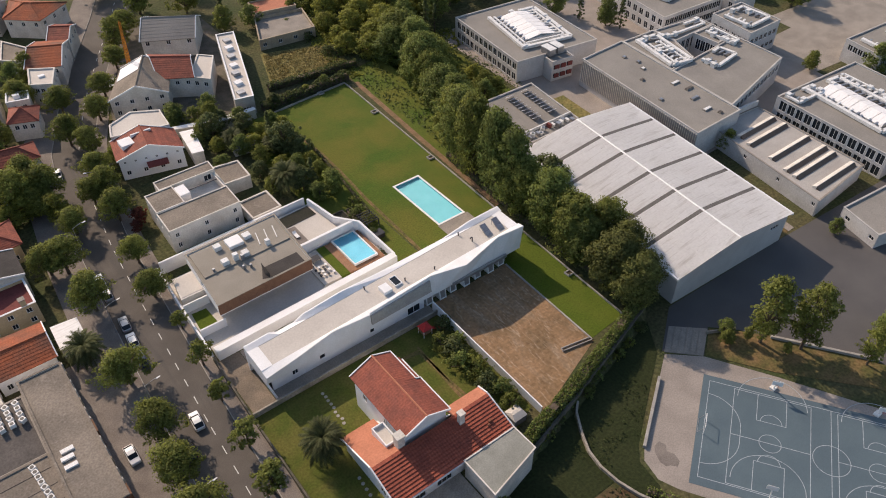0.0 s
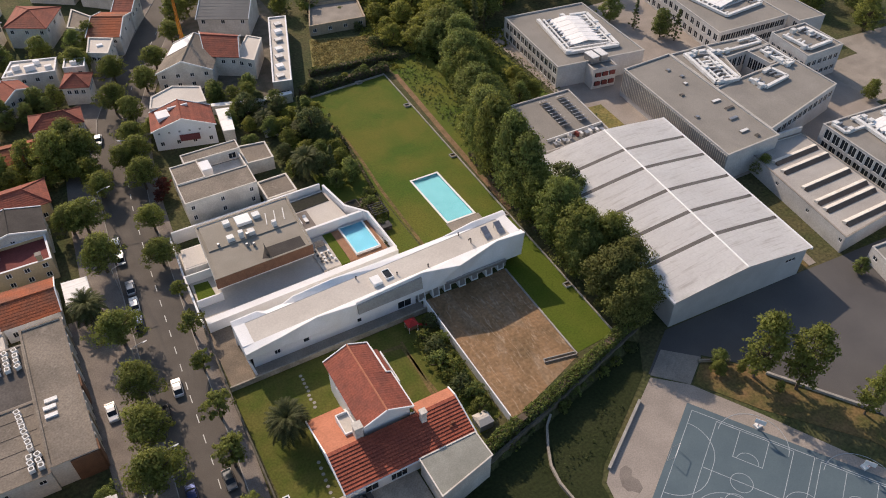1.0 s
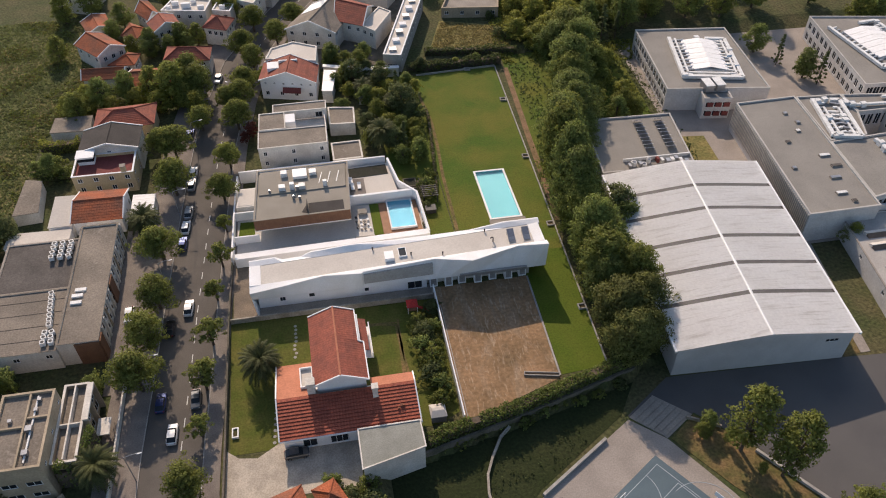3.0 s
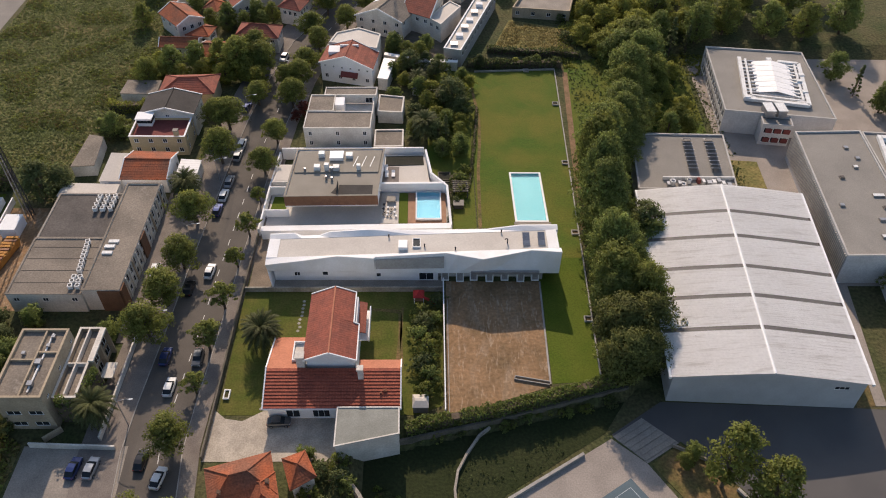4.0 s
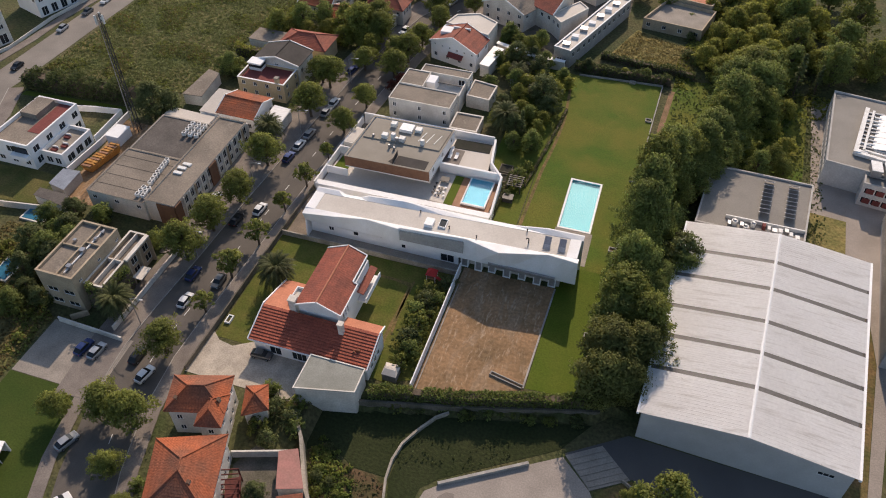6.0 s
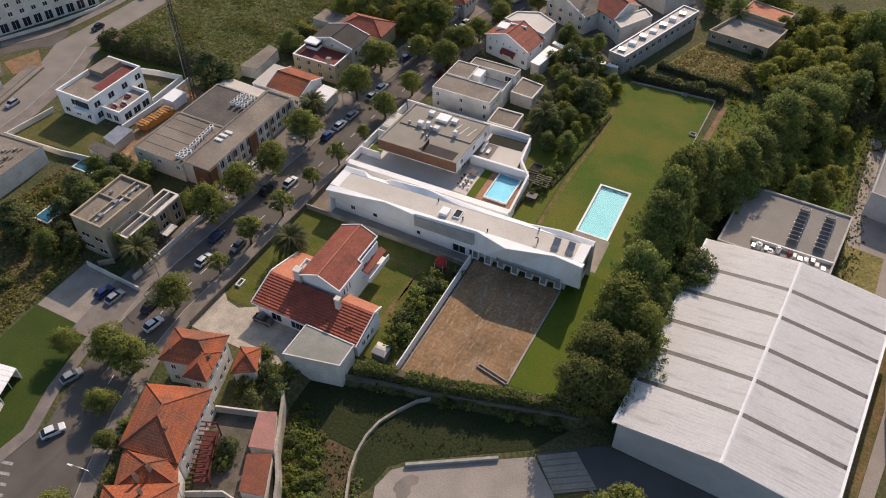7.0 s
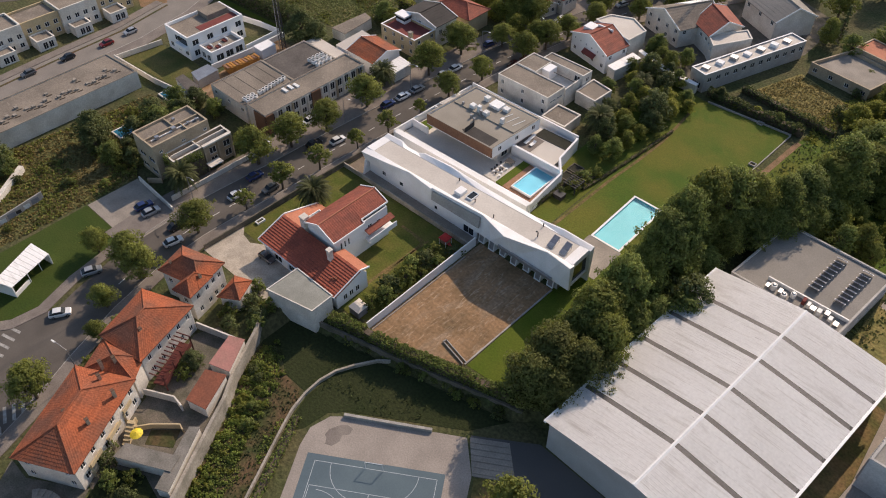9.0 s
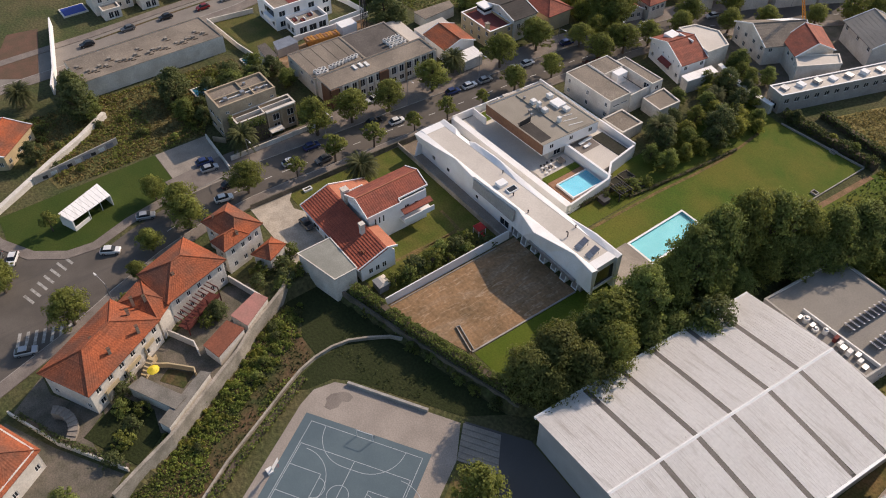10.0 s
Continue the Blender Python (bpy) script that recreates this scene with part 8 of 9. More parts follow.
for x, y, s in ((128, 214, 1.1), (146, 214, 1.1), (164, 216, 1.1), (182, 212, 1.1), (184, 190, 1.0), (140, 232, 1.0), (78, 236, 1.0), (66, 244, 1.1), (52, 226, 0.8), (204, 190, 1.0), (220, 180, 1.0), (224, 78, 0.8), (218, 81, 0.8), (206, 94, 0.5), (60, 262, 1.1), (84, 256, 1.1), (238, 122, 0.9), (246, 132, 1.0), (234, 140, 0.8), (228, 160, 1.0), (240, 152, 1.0), (252, 146, 1.0), (236, 172, 1.0), (212, 176, 0.8)):
    plant("big", x, y, s)
for x, y, s in ((9.4, 160.6, 0.72), (3.6, 159.4, 0.62), (13.0, 156.6, 0.6), (-2.4, 161.6, 0.55), (11.6, 165.4, 0.5), (-8.6, 160.6, 0.5), (-14, 161, 0.45), (-20, 163, 0.4), (-16, 168, 0.4), (9.0, 189.6, 0.5), (4.2, 188.4, 0.5), (11.6, 193.4, 0.55), (-1.2, 187.6, 0.5), (-6.4, 190.4, 0.45), (-10.6, 208.4, 0.6), (-12.6, 200.4, 0.5), (26.4, 222, 0.7), (21.6, 218, 0.7), (12.6, 219.6, 0.7), (2.2, 219, 0.8), (47.6, 174.4, 0.4), (52.4, 172.4, 0.5), (58.0, 176.4, 0.5), (56.4, 170.8, 0.5), (61.6, 165.8, 0.45), (48.6, 162.4, 0.4), (51.4, 166.4, 0.4)):
    plant("lush" if y < 170 and x < 20 else "big", x, y, s * (1.15 if y < 170 and x < 20 else 1))
for x, y, s in ((111, 150, 0.9), (113, 158, 0.95), (112, 152, 0.9), (112, 139, 0.7), (115, 145, 0.8), (109, 176, 0.9), (114, 183, 0.9), (121, 188, 0.9), (104, 182, 0.7), (112, 192, 0.8), (119, 198, 0.9), (107, 198, 0.7), (111, 206, 0.8), (128, 205, 0.9), (135, 190, 0.8), (150, 195, 0.8), (165, 195, 0.8), (116, 213, 0.8), (124, 221, 0.9), (106, 190, 0.55), (116, 178, 0.7), (125, 180, 0.75), (122, 172, 0.7), (127, 190, 0.7), (130, 198, 0.7), (118, 206, 0.7), (104, 214, 0.6), (110, 222, 0.7), (100, 228, 0.7), (134, 212, 0.9), (142, 206, 0.8), (126, 166, 0.6), (122, 156, 0.6), (118, 150, 0.55), (126, 150, 0.5)):
    plant("lush", x, y, s)
plant("dark", 44.2, 24.6, 0.52)
for x, y, s in ((-21.9, 134.9, 1.5), (-17.9, 136.4, 1.5), (-20.0, 132.8, 1.1), (-16.0, 133.6, 1.2)):
    plant("shrub", x, y, s * 1.2)
plant("red", 26.4, 143.2, 1.0)
plant("red", 24.8, 140.6, 0.8)
for x, y, s in ((27.4, 67.6, 1.0), (1.9, 51.2, 0.95), (4.0, 111.0, 0.95), (57.6, 133.8, 0.95), (62.4, 149.6, 0.7), (55.6, 157.0, 0.7), (-45.4, 15.2, 0.95)):
    plant("palm", x, y, s)
# shrubs in the gardens
for x, y, s in ((56.6, 74.6, 1.0), (57.4, 71.6, 1.2), (56.4, 68.4, 1.2), (57.6, 65.2, 1.25), (56.8, 62.0, 1.2), (58.2, 59.4, 1.1), (57.6, 56.2, 1.0), (59.8, 77.8, 0.9), (59.2, 73.0, 0.9), (58.8, 68.6, 0.8), (43.6, 39.4, 1.0), (37.2, 43.6, 0.8), (43.4, 42.6, 0.9), (40.4, 40.4, 1.0), (45.0, 38.0, 0.9), (39.0, 36.4, 1.0), (41.4, 34.6, 0.9), (38.4, 44.0, 0.6)):
    plant("shrub", x, y, s * 1.35)
for x, y, s in ((44.4, 22.4, 1.2), (50.4, 4.0, 1.2), (53.4, 2.6, 1.2), (55.6, 5.4, 1.0), (57.6, 3.0, 1.1), (47.6, 5.6, 1.0), (59.8, 0.6, 1.2), (62, -2, 1.1), (64.2, -10.6, 1.4), (30.6, 12.0, 1.0), (28.0, 18.2, 1.0), (26.0, 20.6, 1.1), (65.8, 112, 1.1), (64.4, 109, 0.8), (65.6, 116.6, 1.2), (66.6, 120, 1.0)):
    plant("shrub", x, y, s)
veg = random.Random(5)
for i in range(130):
    f = veg.random()
    x, y = 47.5 + f * 17 + veg.uniform(0, 6.4), 36 - f * 33 + veg.uniform(-1, 5)
    plant("crop", x, y, veg.uniform(0.4, 0.9), ground_z(x, y))
for i in range(14):
    f = veg.random()
    x, y = 47.5 + f * 17 + veg.uniform(0, 6.0), 36 - f * 33 + veg.uniform(-1, 5)
    plant("shrub", x, y, veg.uniform(0.35, 0.9), ground_z(x, y))
for i in range(26):
    x = veg.uniform(55, 91)
    plant("shrub", x, 48.2 + (x - 53) * 0.24 - veg.uniform(0.6, 2.0), veg.uniform(0.4, 0.9), -2.0)
for i in range(60):
    plant("shrub", veg.uniform(98, 138), veg.uniform(178, 236), veg.uniform(0.7, 1.6), 0.0)
for i in range(26):
    x, y = veg.uniform(-38, -12), veg.uniform(14, 62)
    if x > -37 and not (-9 < x < 9 and y < 46):
        plant("shrub", x, y, veg.uniform(0.4, 1.0))


def hedge(name, line, w, h, n, size, material, label, z=0.0):
    """A clipped hedge: a body of many small leaves along a line."""
    rnd = random.Random(len(name) + n)
    v = [Vector(p) for p in line]
    total = sum((b - a).length for a, b in zip(v, v[1:]))
    bm = B()
    for a, b in zip(v, v[1:]):
        d = (b - a).normalized()
        r = Vector((d.y, -d.x))
        k = int(n * (b - a).length / total)
        for i in range(k):
            f = rnd.random()
            side = rnd.choice((-1, 1, 0, 0))
            off = side * w / 2 * rnd.uniform(0.8, 1.15) if side else rnd.uniform(-0.5, 0.5) * w
            zz = rnd.uniform(0.05, 1.0) * h if side else h * rnd.uniform(0.75, 1.12)
            zz *= 1 + 0.55 * noise.noise((f * (b - a).length * 0.4, a.x, a.y))
            p = a.lerp(b, f) + r * off
            leaves(bm, rnd, (p.x, p.y, z + zz), (0.25, 0.25, 0.2), 1, size)
    core = B()
    for a, b in zip(v, v[1:]):
        beam(core, (a.x, a.y, z + h * 0.4), (b.x, b.y, z + h * 0.4), w * 0.7, h * 0.8)
    root = thing(name, v[0].x, v[0].y, z, label, "hedge")
    settle(bm, ORIGIN[root.name])
    leaf = new("foliage", plain_mesh("foliage", bm, material))
    leaf.parent = root
    part("core", core, BARK, root)


hedge("hedge", [(54.0, 48.6), (61, 50.4), (68.5, 51.9), (76, 54.0), (84, 56.4), (92.8, 59.0)], 1.8, 2.2, 6000, 0.34, LEAF, "dense green hedge along the retaining wall")
hedge("bamboo", [(-23, 144.4), (-14.2, 145.4)], 2.2, 3.0, 1400, 0.34, LEAFY, "bright green bamboo hedge beside the shed")
hedge("hedge", [(-67, 111.6), (-52, 112.8), (-36, 114.4)], 3.6, 5.0, 8000, 0.42, LEAFD, "dark hedge at the edge of the field")
hedge("hedge", [(62.6, 98.8), (63.8, 118)], 0.8, 1.2, 900, 0.3, LEAFD, "low dark hedge beside the terrace wall")
hedge("hedge", [(69.4, 168.6), (96, 168.9)], 2.0, 2.2, 2400, 0.42, LEAFD, "dark hedge at the end of the lawn")
hedge("hedge", [(92.4, 62), (93.6, 100), (95.0, 122)], 1.6, 1.6, 2800, 0.4, LEAFD, "dark green undergrowth along the lawn border")
hedge("ivy", [(-4.0, 51.0), (0.2, 51.2), (0.6, 58.0)], 0.8, 5.6, 1500, 0.3, LEAF, "climbing ivy on the balcony block")
hedge("hedge", [(44.4, -11.6), (53.3, -7.6), (64.4, -0.4)], 1.0, 1.2, 1200, 0.32, LEAFD, "dark ivy on the garden wall")
hedge("hedge", [(64.8, 31.0), (66.4, 28.2), (69.6, 21.4), (73.2, 13.6), (76.8, 7.6), (82, -1)], 1.3, 1.0, 1500, 0.34, LEAF, "ragged bushes along the court apron", -2.0)
hedge("hedge", [(67.4, 113.6), (68.2, 119.6), (69.3, 129), (70.4, 140), (71.0, 147.6)], 0.7, 0.7, 1500, 0.24, LEAFD, "low clipped hedge between lawn and side garden")
hedge("hedge", [(75.5, 177), (102, 174)], 1.8, 2.0, 1800, 0.42, LEAFD, "dark hedge beside the brown field")


def weeds(name, x0, y0, x1, y1, n, size, material, label, poly=None, seed=7, over=-1.0):
    rnd = random.Random(seed)
    bm = B()
    for i in range(n):
        x, y = rnd.uniform(x0, x1), rnd.uniform(y0, y1)
        if poly and not inside((x, y), [Vector(p) for p in poly]):
            continue
        k = noise.noise((x * 0.11, y * 0.11, 3.0))
        if k < over:
            continue
        leaves(bm, rnd, (x, y, ground_z(x, y) + 0.15 + 0.5 * max(0, k)), (0.4, 0.4, 0.25 + 0.5 * max(0, k)), 2, size)
    settle(bm, Vector((0, 0, 0)))
    ob = new(name, plain_mesh(name, bm, material))
    tagged(ob, label, "weeds", "", "stuff")


weeds("field_weeds", -69, 120, -12, 215, 26000, 0.42, LEAFF, "tall weeds across the overgrown field", [(-68.6, 120), (-25, 122), (-24.6, 147), (-22.5, 157), (-14, 160), (-14, 168), (-22, 215), (-66, 215)])
weeds("field_scrub", -69, 120, -12, 215, 15000, 0.55, LEAFB, "greener scrub patches across the overgrown field", [(-68.6, 120), (-25, 122), (-24.6, 147), (-22.5, 157), (-14, 160), (-14, 168), (-22, 215), (-66, 215)], 23, 0.05)
weeds("field_dry", -69, 120, -12, 215, 16000, 0.4, LEAFQ, "brown dry patches in the overgrown field", [(-68.6, 120), (-25, 122), (-24.6, 147), (-22.5, 157), (-14, 160), (-14, 168), (-22, 215), (-66, 215)], 41, 0.22)
weeds("plot_scrub", -40, 8, -9, 66, 7000, 0.5, LEAFB, "green scrub patches on the vacant plot", [(-40, 10), (-10, 13), (-9.5, 46), (-16.5, 50), (-17, 66), (-36, 66)], 29, 0.02)
weeds("plot_weeds", -40, 8, -9, 66, 9000, 0.4, LEAFQ, "dry tall weeds on the vacant plot", [(-40, 10), (-10, 13), (-9.5, 46), (-16.5, 50), (-17, 66), (-36, 66)], 9)
weeds("meadow_weeds", 45, 30, 93, 57, 1500, 0.3, LEAFM, "low grass tufts on the meadow, darkened for shade", [(46, 41), (47.4, 45), (53, 46), (68, 49.6), (92.4, 55.5), (88.5, 49.5), (70.5, 38.4), (67, 31), (62, 35.6), (56, 35.8), (50.4, 39)], 11, 0.1)
weeds("garden_greens", 46, -3, 78, 40, 15000, 0.32, LEAFC, "lush low vegetable leaves in the garden", [(48, 36.2), (51.8, 29.6), (55.4, 24.4), (58.8, 18), (64.6, 7.8), (68.4, -3), (77, 1), (71.6, 12), (67.6, 20.4), (63.8, 28), (61.6, 34.6), (56, 35), (50.4, 37.8)], 17, -0.12)
weeds("garden_weeds", 46, -3, 78, 40, 5000, 0.3, LEAFM, "weeds between the garden beds, darkened for shade", [(48, 36.2), (51.8, 29.6), (55.4, 24.4), (58.8, 18), (64.6, 7.8), (68.4, -3), (77, 1), (71.6, 12), (67.6, 20.4), (63.8, 28), (61.6, 34.6), (56, 35), (50.4, 37.8)], 19)
weeds("brown_grass", 77, 175, 104, 197, 4500, 0.34, STRAW, "tall dry straw-coloured grass on the plot", [(77.6, 178.6), (100.6, 176), (103.4, 189.6), (83.8, 196)], 31)
weeds("wood_scrub", 97, 168, 140, 236, 14000, 0.62, LEAFY, "green scrub under and between the trees", None, 37, -0.05)
weeds("wood_floor", 97, 110, 135, 215, 6000, 0.45, LEAFD, "dark green undergrowth of the wood", None, 13)

crop = random.Random(21)
for r in range(14):
    f = r / 14
    cx, cy = 52.5 + f * 15, 32.5 - f * 27
    bm = B()
    for k in range(130):
        t = crop.uniform(-1, 1)
        x, y = cx + t * 3.0 + crop.uniform(-0.3, 0.3), cy + t * 2.2 + crop.uniform(-0.3, 0.3)
        leaves(bm, crop, (x, y, -1.75), (0.3, 0.3, 0.25), 2, 0.34)
    settle(bm, Vector((0, 0, 0)))
    ob = new("vegetable_row", plain_mesh("vegetable_row", bm, LEAFC if r % 3 else LEAFY))
    tagged(ob, "leafy green vegetable row in brown soil", "vegetables", "vegetable rows", "stuff")


# ---- cars ----
PAINTS = {"white": (0.75, 0.75, 0.75), "silver": (0.42, 0.43, 0.45), "black": (0.02, 0.02, 0.022), "blue": (0.03, 0.05, 0.16), "grey": (0.12, 0.125, 0.13), "red": (0.25, 0.02, 0.02)}
CARS = {}


def make_car(colour):
    paint = paint_mat(colour + "_car_paint", PAINTS[colour], 0.3, 0.1 if colour == "white" else 0.4)
    ob = new("car")
    ORIGIN[ob.name] = None
    tagged(ob, colour + " hatchback car on the street", "car", "cars")

    def loft(rings, material, name, parent=ob, label=""):
        bm, prev = B(), None
        for ring in rings:
            vs = [bm.verts.new(p) for p in ring]
            if prev:
                for j in range(len(vs)):
                    bm.faces.new((prev[j], prev[(j + 1) % len(vs)], vs[(j + 1) % len(vs)], vs[j]))
            else:
                bm.faces.new(vs)
            prev = vs
        bm.faces.new(prev)
        return part(name, bm, material, parent, label)

    ring = lambda y, w, z0, z1: [(-w, y, z0 + 0.08), (-w * 0.93, y, z0), (w * 0.93, y, z0), (w, y, z0 + 0.08), (w, y, z1 - 0.14), (w * 0.9, y, z1), (-w * 0.9, y, z1), (-w, y, z1 - 0.14)]
    body = loft([ring(-2.05, 0.7, 0.35, 0.72), ring(-1.9, 0.84, 0.25, 0.84), ring(-0.95, 0.88, 0.22, 0.95), ring(0.2, 0.88, 0.22, 0.97), ring(1.5, 0.87, 0.24, 0.98), ring(1.95, 0.82, 0.28, 0.92), ring(2.08, 0.72, 0.36, 0.8)], paint, "body")
    cab = lambda y, w, z: [(-w, y, 0.9), (w, y, 0.9), (w * 0.86, y, z), (-w * 0.86, y, z)]
    loft([cab(-1.05, 0.78, 0.97), cab(-0.35, 0.8, 1.42), cab(1.0, 0.8, 1.45), cab(1.85, 0.76, 1.0)], GLASS, "cabin_glass", ob, "dark glass cabin")
    loft([[(-0.64, -0.38, 1.41), (0.64, -0.38, 1.41), (0.62, -0.38, 1.47), (-0.62, -0.38, 1.47)], [(-0.68, 0.4, 1.42), (0.68, 0.4, 1.42), (0.66, 0.4, 1.52), (-0.66, 0.4, 1.52)], [(-0.66, 1.15, 1.39), (0.66, 1.15, 1.39), (0.64, 1.15, 1.48), (-0.64, 1.15, 1.48)]], paint, "roof")
    for x in (-0.84, 0.84):
        for y in (-1.3, 1.3):
            wheel = part("wheel", tube(B(), (x - 0.09, y, 0.31), (x + 0.09, y, 0.31), 0.31, n=14), RUBBER, ob)
            part("rim", tube(B(), (x - 0.1, y, 0.31), (x + 0.1, y, 0.31), 0.19, n=10), METAL, wheel)
    for x in (-0.6, 0.6):
        part("headlight", bx(B(), x - 0.17, -2.03, 0.6, x + 0.17, -1.9, 0.76), FRAMEW, ob)
        part("tail_light", bx(B(), x - 0.14, 1.98, 0.66, x + 0.14, 2.07, 0.84), REDPAINT, ob)
    return ob


def car(colour, x, y, a, z=0.035):
    """a: the way it faces, in degrees from -y."""
    m = pose(*site(x, y), z, 0, 0, a)
    if colour not in CARS:
        CARS[colour] = make_car(colour)
        CARS[colour].matrix_basis = m
        return CARS[colour]
    return copy_thing(CARS[colour], m)


for c, x, y, a in (("silver", 12.3, 115.6, 176), ("white", 11.9, 110.6, 176), ("blue", 11.5, 105.4, 176), ("white", 2.5, 86.6, 0), ("white", 13.6, 86.4, 176), ("grey", 15.8, 64.2, 0), ("blue", 9.9, 64.4, 178), ("white", 12.2, 57.6, 178), ("white", 14.6, 39.8, 170), ("black", 11.0, 43.0, 178), ("blue", 0.6, 41.6, 174), ("silver", 3.4, 41.6, 174)):
    car(c, x, y, a, 0.055 if c in ("blue", "silver") and x < 4 else 0.035)
for c, x, y, a in (("white", 12.7, 130.2, 176), ("silver", 12.5, 125.6, 176), ("blue", 11.2, 146.4, 170), ("white", 17.6, 172.0, -12), ("silver", 25.6, 193.4, -18), ("white", 36.0, 184, -18), ("white", 43.2, 206, -24), ("silver", 10.0, 24.0, 160), ("white", 15.6, 14.4, 150), ("black", 10.4, 81.6, 178), ("silver", 31.4, -6.6, 160), ("white", 6.4, -2.0, 60), ("black", 10.6, -5.4, 60), ("grey", 4.8, -4.6, 60)):
    car(c, x, y, a)
for c, x, y, a in (("red", -65.4, 71, 0), ("silver", -66.4, 79, 0), ("grey", -66.2, 49, 0), ("black", -64.4, 37, 0), ("silver", -77.2, 139.5, 0), ("grey", -76.6, 150.5, 0), ("white", -75.8, 158.5, 0), ("black", -75.6, 118, 0), ("black", -66.2, 60, 0), ("grey", 32.4, 50.3, 92)):
    car(c, x, y, a, 0.075 if x > 0 else 0.04)


# ---- small things ----
def mast():
    ob = thing("lattice_mast", -28.7, 103.7, 0, "tall lattice mast with antennas, west legs pale for sunlight", "mast")
    h, w = 32.0, 0.6
    for sx_, sy_ in ((-1, -1), (1, -1), (1, 1), (-1, 1)):
        # west legs take the paler metal: sunlight on that side is put into the colour
        part("leg", tube(B(), (-28.7 + sx_ * w, 103.7 + sy_ * w, 0), (-28.7 + sx_ * w * 0.55, 103.7 + sy_ * w * 0.55, h), 0.13, 0.09, 6), METAL if sx_ < 0 else DARKMETAL, ob)
    for i in range(24):
        z0, z1 = i * h / 24, (i + 1) * h / 24
        k0, k1 = w * (1 - 0.45 * z0 / h), w * (1 - 0.45 * z1 / h)
        bm = B()
        for a, b in (((-1, -1), (1, -1)), ((1, -1), (1, 1)), ((1, 1), (-1, 1)), ((-1, 1), (-1, -1))):
            tube(bm, (-28.7 + a[0] * k0, 103.7 + a[1] * k0, z0), (-28.7 + b[0] * k1, 103.7 + b[1] * k1, z1), 0.045, n=4)
        part("bracing", bm, DARKMETAL, ob)
    for i in range(3):
        a = radians(120 * i)
        part("antenna", bx(B(), -28.7 + math.cos(a) * 0.9 - 0.18, 103.7 + math.sin(a) * 0.9 - 0.18, h - 2.4, -28.7 + math.cos(a) * 0.9 + 0.18, 103.7 + math.sin(a) * 0.9 + 0.18, h - 0.2), DUCT, ob)


mast()


def crane():
    """A yellow lattice crane on its lorry base."""
    ob = thing("crane", 49, 207, 0, "orange-yellow lattice crane boom standing among houses", "crane")
    a, b = Vector((49.0, 207.0, 1.2)), Vector((47.6, 197.0, 21.0))
    up = (b - a).normalized()
    e = up.orthogonal().normalized()
    f = up.cross(e)
    corners = [(e * u + f * v) * 0.45 for u, v in ((-1, -1), (1, -1), (1, 1), (-1, 1))]
    for c in corners:
        part("chord", tube(B(), a + c, b + c * 0.4, 0.09, 0.06, 6), CRANE, ob)
    for k in range(16):
        bm = B()
        for i in range(4):
            p = a.lerp(b, k / 16) + corners[i] * (1 - 0.6 * k / 16)
            q = a.lerp(b, (k + 1) / 16) + corners[(i + 1) % 4] * (1 - 0.6 * (k + 1) / 16)
            tube(bm, p, q, 0.05, 0.05, 5)
        part("brace", bm, CRANE, ob)
    part("base", bx(B(), 47.6, 205.4, 0.0, 50.6, 209.4, 1.6), CRANE, ob)
    part("hook_cable", tube(B(), b, b + Vector((0.1, -0.6, -9)), 0.03, 0.03, 5), DARKMETAL, ob)


crane()


def street_lamp(x, y, ax, ay, z=0.0, h=8.0):
    ob = thing("street_lamp", x, y, z, "grey street lamp with a curved arm", "street lamp", "street lamps")
    part("pole", tube(B(), (x, y, z), (x, y, z + h - 0.6), 0.1, 0.06), METAL, ob)
    bm, prev = B(), Vector((x, y, z + h - 0.65))
    for i in range(1, 6):
        f = i / 5
        q = Vector((x + ax * f, y + ay * f, z + h - 0.65 + 0.65 * math.sin(f * math.pi / 2)))
        tube(bm, prev, q, 0.05)
        prev = q
    part("arm", bm, METAL, ob)
    part("head", hull8(B(), [(prev.x - 0.15, prev.y - 0.15, prev.z - 0.08), (prev.x + 0.15, prev.y - 0.15, prev.z - 0.08), (prev.x + 0.15, prev.y + 0.15, prev.z - 0.08), (prev.x - 0.15, prev.y + 0.15, prev.z - 0.08)], [(prev.x + ax * 0.25 - 0.1, prev.y + ay * 0.25 - 0.1, prev.z + 0.06), (prev.x + ax * 0.25 + 0.1, prev.y + ay * 0.25 - 0.1, prev.z + 0.06), (prev.x + ax * 0.25 + 0.1, prev.y + ay * 0.25 + 0.1, prev.z + 0.06), (prev.x + ax * 0.25 - 0.1, prev.y + ay * 0.25 + 0.1, prev.z + 0.06)]), DUCT, ob)


for x, y, ax, ay in ((9.0, 93, 2.2, 0), (8.0, 69.4, 2.2, 0), (10.4, 115, 2.2, 0), (7.0, 50, 2.2, 0), (31.0, 9.8, -2.6, -0.6), (13.0, 141, 2.2, 0), (23.6, 157, -2.0, 0.5)):
    street_lamp(x, y, ax, ay)


